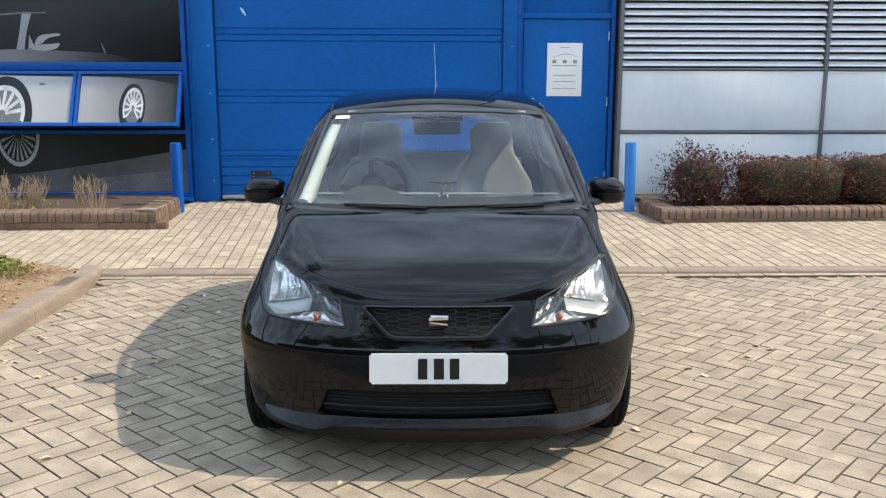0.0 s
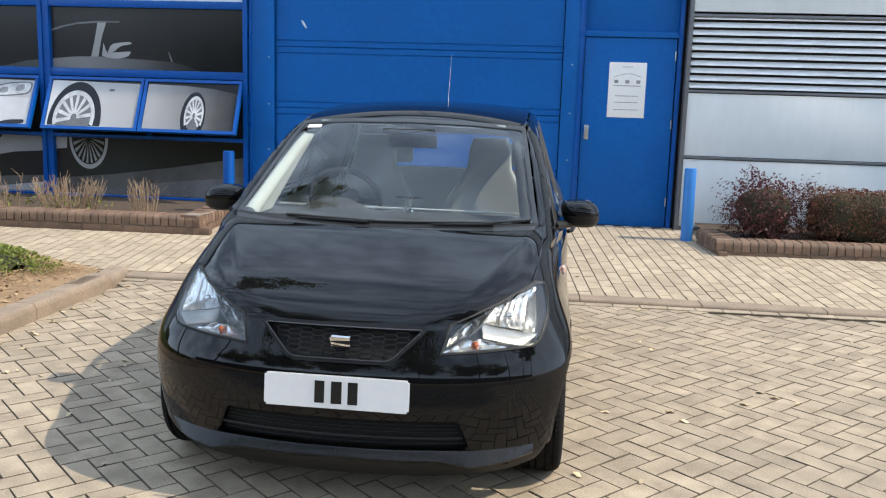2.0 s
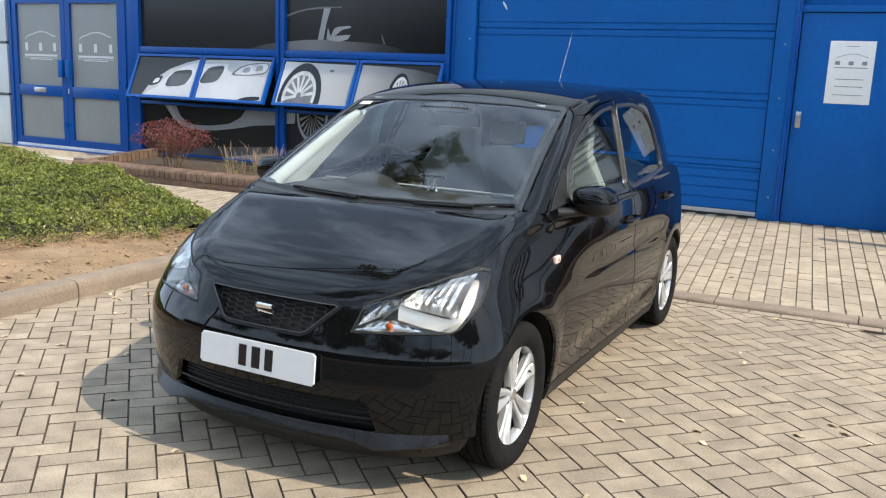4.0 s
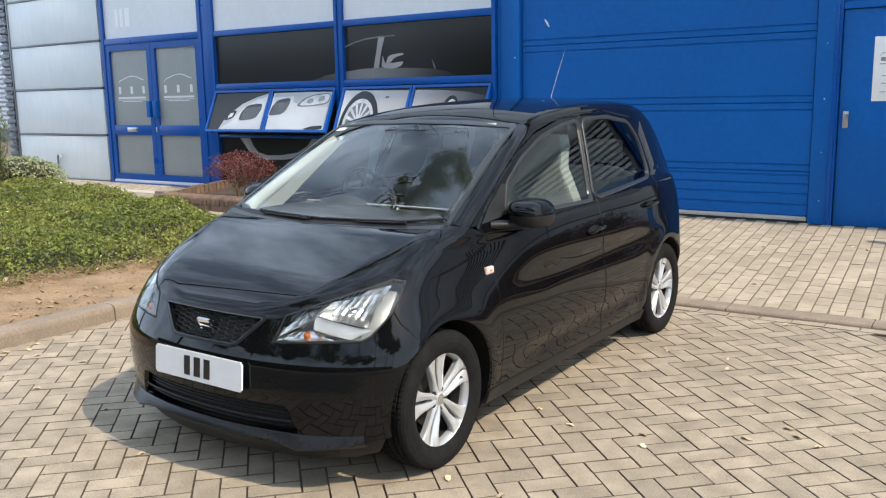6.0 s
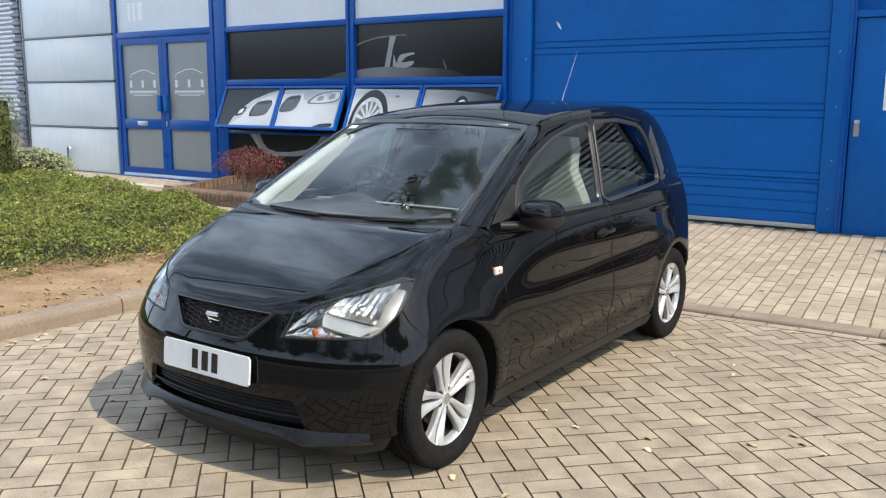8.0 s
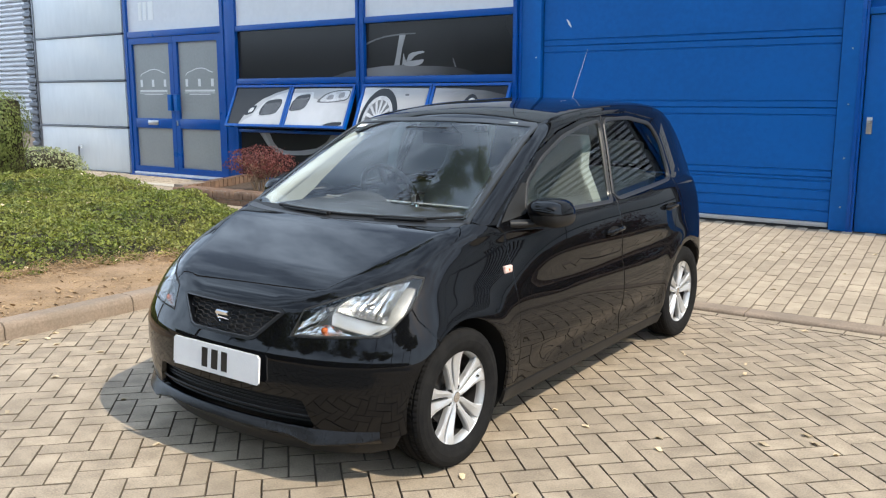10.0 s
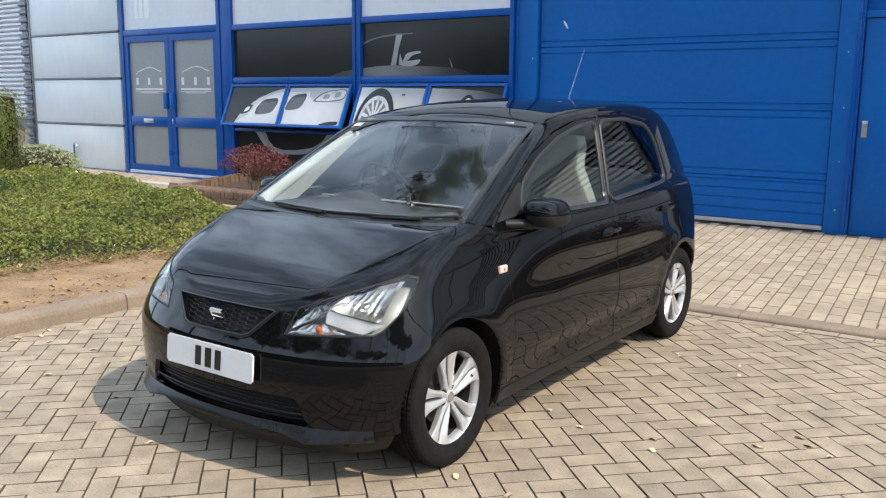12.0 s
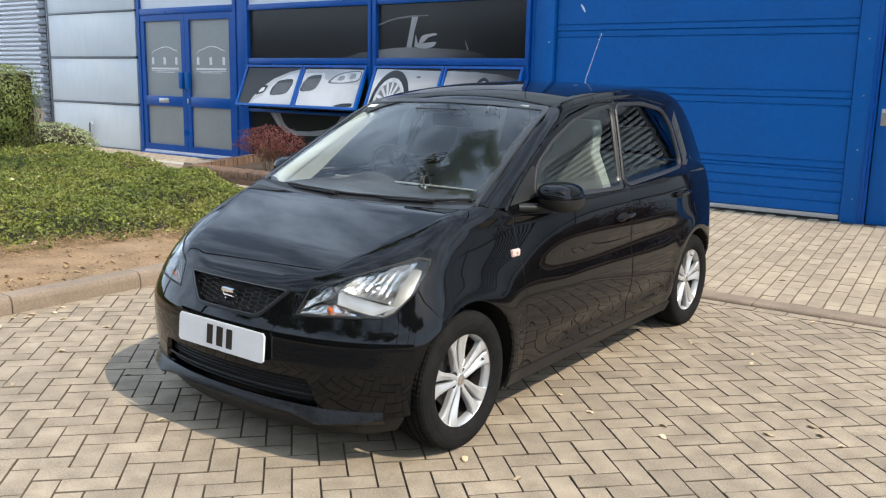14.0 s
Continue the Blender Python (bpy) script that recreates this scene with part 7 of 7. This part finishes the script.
prism(bm, [(0, 0.0), (0.02, 0.0), (0.14, 0.05), (0.14, 0.11), (0, 0.17)], 0, 26, Matrix(((0, 1, 0, 0), (-1, 0, 0, 0), (0, 0, 1, 0), (0, 0, 0, 1))))
rib_me = mesh_of("rib", bm)
rib_me.materials.append(M_WHITE)
part("wall", boxed(-38, -12, 20.0, 20.3, 0, 7.0), M_CLAD_TRIM, fb)
for k in range(36):
    o = new("rib", rib_me)
    o.parent = fb
    o.matrix_basis = Matrix.Translation((-38, 20.0, 0.6 + 0.175 * k))
vp = empty("parked_van", pose(-16.5, 16.5, 0), label="dark vehicle roof showing behind the hedge", category="vehicle")
bm = bmesh.new()
prism(bm, [(-2.2, 0.0), (2.2, 0.0), (2.25, 1.0), (1.9, 1.9), (1.6, 2.02), (-1.9, 2.02), (-2.2, 1.8)], -0.85, 0.85)
bmesh.ops.bevel(bm, geom=bm.edges[:], offset=0.06, segments=2, affect="EDGES")
part("body", bm, M_TRIM_GLOSS, vp, smooth=40)
part("roof", boxed(-38.5, -11.6, 19.6, 40, 7.0, 7.3, 0.02), M_CLAD_TRIM, fb)


def tree(name, foot, crown, r, size, per, seed, label, limbs=18):
    """A tree: leaning tapered trunk, limbs out of it, clumps of small leaves at their tips."""
    tr = empty(name, pose(foot[0], foot[1], 0), label=label, category="tree", group="trees round the court")
    rg = np.random.default_rng(seed)
    c = Vector(crown) - Vector((foot[0], foot[1], 0))
    stem = [Vector((0, 0, 0)), Vector((c.x * 0.12, c.y * 0.12, c.z * 0.35)), Vector((c.x * 0.5, c.y * 0.5, c.z * 0.72)), c + Vector((0, 0, r * 0.5))]
    bm = bmesh.new()
    tube(bm, stem, 0.0085 * c.z, 8, 0.008)
    tips = []
    for k in range(limbs):
        q = stem[2].lerp(stem[3], rg.uniform(0.0, 0.85))
        a, e = rg.uniform(0, 6.28), rg.uniform(-0.15, 0.9)
        tip = c + Vector((math.cos(a) * math.cos(e), math.sin(a) * math.cos(e), math.sin(e))) * r * rg.uniform(0.45, 1.0)
        tube(bm, [q, q.lerp(tip, 0.5) + Vector((0, 0, 0.06 * r)), tip], 0.003 * c.z, 5, 0.004)
        tips += [tip, q.lerp(tip, 0.6)]
    part("trunk", bm, M_BARK, tr, smooth=60)
    P, D = [], []
    for k, t in enumerate(tips):
        p, d = blob_points(t, (r * 0.24, r * 0.24, r * 0.19), per, seed * 50 + k, 2, 0.95, 0.5)
        P.append(p), D.append(d)
    P, D = np.vstack(P), np.vstack(D)
    leaves("crown", P, D, np.full(len(P), size), M_LEAF, tr, seed, 0.8, 0.55)
    return tr


tree("tree", (-2.8, 3.3), (-1.3, 6.3, 5.9), 0.72, 0.085, 80, 80, "slender young tree with small green leaves leaning over the court", 9)
tree("tree", (-4.2, 0.4), (-1.9, 1.1, 7.6), 1.9, 0.11, 260, 86, "tall leafy green tree whose boughs reach over the court", 26)
for k, (x, y, h, r) in enumerate(((-12.5, -8.5, 6.2, 3.0), (-7.4, -9.6, 6.8, 3.1), (-2.2, -8.8, 6.5, 3.0), (2.9, -9.4, 7.0, 3.1), (8.0, -8.6, 6.4, 3.0), (13.0, -9.2, 6.8, 3.1))):
    tree("tree", (x, y), (x + 0.1, y, h), r, 0.17, 300, 81 + k, "large leafy green tree standing across the road", 24)
# unseen trees added to shade the ground that the bumper mirrors
for k, (x, y, cx, cy, h) in enumerate(((8.9, -0.6, 8.4, 0.85, 6.2), (6.7, -0.8, 5.5, 0.85, 6.0), (11.4, -0.5, 11.0, 0.85, 6.1), (4.9, -2.0, 3.7, 0.80, 6.1))):
    tree("tree", (x, y), (cx, cy, h), 1.75, 0.14, 300, 95 + k, "unseen leafy tree added to shade the court before the car", 22)
# unseen hedge added so the front of the car mirrors a dark band
bank = empty("far_hedge", pose(0, -13, 0), label="unseen long hedge added as a dark band for reflections", category="hedge")
p, d = blob_points((0, 0, 2.2), (40, 1.3, 2.4), 22000, 91, 8, 0.2, 0.2)
leaves("leaf_mass", p, d, np.full(len(p), 0.25), M_HEDGE, bank, 91, 0.7, 0.6)
part("core", boxed(-39, 39, -1.0, 1.0, 0, 4.2, 0.1), M_PLANT_CORE, bank)

# ---------- block paving ----------


def block_arrays(l, w):
    """Corner points and faces of one paving block: chamfered top, four sides."""
    c, h = 0.0022, 0.035
    top = [(x, y, 0.0) for x, y in ((c, c), (l - c, c), (l - c, w - c), (c, w - c))]
    rim = [(x, y, -0.004) for x, y in ((0, 0), (l, 0), (l, w), (0, w))]
    foot = [(x, y, -h) for x, y in ((0, 0), (l, 0), (l, w), (0, w))]
    f = [(0, 1, 2, 3)]
    for k in range(4):
        j = (k + 1) % 4
        f += [(4 + k, 4 + j, j, k), (8 + k, 8 + j, 4 + j, 4 + k)]
    return np.array(top + rim + foot), f


def paving(name, places, l, w, near, mat_near, mat_far, label, category, height):
    """Blocks at (x, y, degrees): those for which near() holds are objects, the rest one mesh."""
    v0, f0 = block_arrays(l, w)
    v0 = v0 - (l / 2, w / 2, 0)
    me = bpy.data.meshes.new("block")
    me.from_pydata(v0.tolist(), [], f0)
    me.materials.append(mat_near)
    # chamfers and sides take the joint sand colour, darker than the top
    edge_mat = M_SAND_PALE if mat_near == M_RAMP else M_SAND
    me.materials.append(edge_mat)
    edge_slots = [0] + [1] * 8
    me.polygons.foreach_set("material_index", edge_slots)
    owner = empty(name, kind="structure", label=label, category=category)
    rg = np.random.default_rng(17)
    V, Fc, cnt = [], [], 0
    for x, y, a in places:
        z = height(x, y) + rg.normal(0, 0.0009)
        slope = math.degrees(math.atan(0.0495)) if y > 7.2 else 0
        m = pose(x, y, z, slope) @ pose(0, 0, 0, rg.normal(0, 0.3), rg.normal(0, 0.25), a + rg.normal(0, 0.35))
        if near(x, y) and cnt < 300:
            o = new("block", me)
            o.parent = owner
            o.matrix_basis = m
            cnt += 1
        else:
            r = np.array(m)
            k = len(V) * 12
            V.append(v0 @ r[:3, :3].T + r[:3, 3])
            Fc += [tuple(i + k for i in f) for f in f0]
    mf = bpy.data.meshes.new("blocks")
    mf.from_pydata(np.vstack(V).tolist(), [], Fc)
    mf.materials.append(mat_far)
    mf.materials.append(edge_mat)
    mf.polygons.foreach_set("material_index", edge_slots * len(V))
    o = new("blocks", mf)
    o.parent = owner
    tagged(o, kind="stuff")
    return owner


def herringbone():
    """Centres of blocks laid in herringbone, close to 45 degrees to the walls."""
    u, turn = 0.10423, radians(45.883)
    out = []
    c, s = math.cos(turn), math.sin(turn)
    for i in range(-260, 260):
        for j in range(-130, 130):
            ax, ay = i + 2 * j + 41.121, 2 * j - i + 13.390
            for cx, cy, a in ((ax + 1.0, ay - 0.5, 0), (ax + 0.5, ay - 2.0, 90)):
                x, y = (cx * c - cy * s) * u, (cx * s + cy * c) * u
                if -1.56 < x < 12.0 and -6.0 < y < 7.05:
                    out.append((x, y, a + 45.883))
    return out


paving("paving_court", herringbone(), 0.2041, 0.1003, lambda x, y: (1.75 < x < 3.75 and 3.3 < y < 5.4) or (-0.8 < x < 1.6 and 2.9 < y < 3.42), M_PAVER, M_PAVER_S,
       "weathered buff block paving laid in herringbone", "paving", lambda x, y: 0.0)
edge = [(x, 7.078 + 0.006 * (x - 1), 0.35) for x in np.arange(-1.5, 12.0, 0.2045)]
paving("paving_edge", edge, 0.2, 0.095, lambda x, y: x < 6, M_PAVER, M_PAVER_S, "single row of edge paving blocks along the flush kerb", "paving", lambda x, y: 0.004)


def stretcher():
    """Centres of blocks laid in stretcher bond up the forecourt."""
    out = []
    a = radians(4.0)
    for i in range(-125, 105):
        for j in range(0, 20):
            px, py = i * 0.1045, 7.30 + (j + (0.5 if i % 2 else 0.0)) * 0.2025
            x, y = px - (py - 7.3) * math.tan(a), py
            under = (-6.1 < x < -1.72 and y > 8.95) or (x > 3.5 and y > 9.25) or (x < -2.2 and y < 7.3 + 0.28 * (-2.2 - x) and y < 8.2)
            if 7.39 < y < 10.42 and not under:
                out.append((x, y, 90 + 4))
    return out


paving("paving_forecourt", stretcher(), 0.2005, 0.0988, lambda x, y: 1.75 < x < 3.4 and 7.35 < y < 10.3, M_RAMP, M_RAMP_S,
       "sandy block paving rising to the doors", "paving", lambda x, y: ramp_z(y))
halves = [(i * 0.1045 - 0.0, 7.352, 94) for i in range(-20, 90) if not i % 2 and i * 0.1045 > -1.9]
paving("paving_starter", halves, 0.098, 0.0965, lambda x, y: x < 4, M_RAMP, M_RAMP_S, "half blocks starting the forecourt paving at the kerb", "paving", lambda x, y: ramp_z(y))
bm = bmesh.new()
vs = [bm.verts.new(q) for q in ((-12.5, 7.25, 0.019), (10, 7.25, 0.019), (10, 10.5, 0.179), (-12.5, 10.5, 0.179))]
bm.faces.new(vs)
tagged(part("bedding_sand", bm, M_SAND_PALE, smooth=None), "pale sand joints under the forecourt blocks", "sand", kind="structure")
for k, q in enumerate((((11.9, -60), (60, 7.0)), ((-1.4, -60), (11.9, -5.95)))):
    (x0, y0), (x1, y1) = q
    bm = bmesh.new()
    bm.faces.new([bm.verts.new(p) for p in ((x0, y0, -0.006), (x1, y0, -0.006), (x1, y1, -0.006), (x0, y1, -0.006))])
    tagged(part("court_surface", bm, M_PAVER_S, smooth=None), "buff paved court away from the car", "paving", kind="structure")

# fallen leaves and chips on the paving
lf = bmesh.new()
prism(lf, [(-0.024, 0), (-0.012, 0.010), (0.006, 0.012), (0.026, 0.002), (0.010, -0.010), (-0.010, -0.008)], -0.0012, 0.0012, pose(0, 0, 0, 90, 0, 0))
for v in lf.verts:
    v.co.z += 0.35 * v.co.y ** 2 * 60 + 0.004 * math.sin(v.co.x * 130)
leaf_me = mesh_of("fallen_leaf", lf, 60)
leaf_me.materials.append(M_DEADLEAF)
rg = np.random.default_rng(23)
spots = [(0.021, 3.677), (1.838, 4.788), (2.373, 4.749), (2.004, 6.062), (1.886, 3.917), (0.631, 3.419), (-0.834, 4.651), (4.031, 5.977), (2.42, 4.62), (2.05, 4.68), (3.05, 5.0), (2.9, 5.15)]
spots += [(rg.uniform(-1.4, -0.2), rg.uniform(3.2, 7.0)) for _ in range(26)] + [(rg.uniform(1.9, 5.5), rg.uniform(3.6, 7.0)) for _ in range(20)] + [(rg.uniform(-1.5, 3.2), rg.uniform(7.5, 10)) for _ in range(12)] + [(-1.45 + abs(rg.normal(0, 0.1)), rg.uniform(3.4, 6.9)) for _ in range(16)]
for x, y in spots:
    o = new("fallen_leaf", leaf_me)
    sc = rg.uniform(0.6, 1.25)
    o.matrix_basis = pose(x, y, ramp_z(y) + 0.006, 0, 0, rg.uniform(0, 360)) @ Matrix.Diagonal((sc, sc, 1, 1))
    tagged(o, "small dry curled fallen leaf on paving", "leaf", group="fallen leaves")
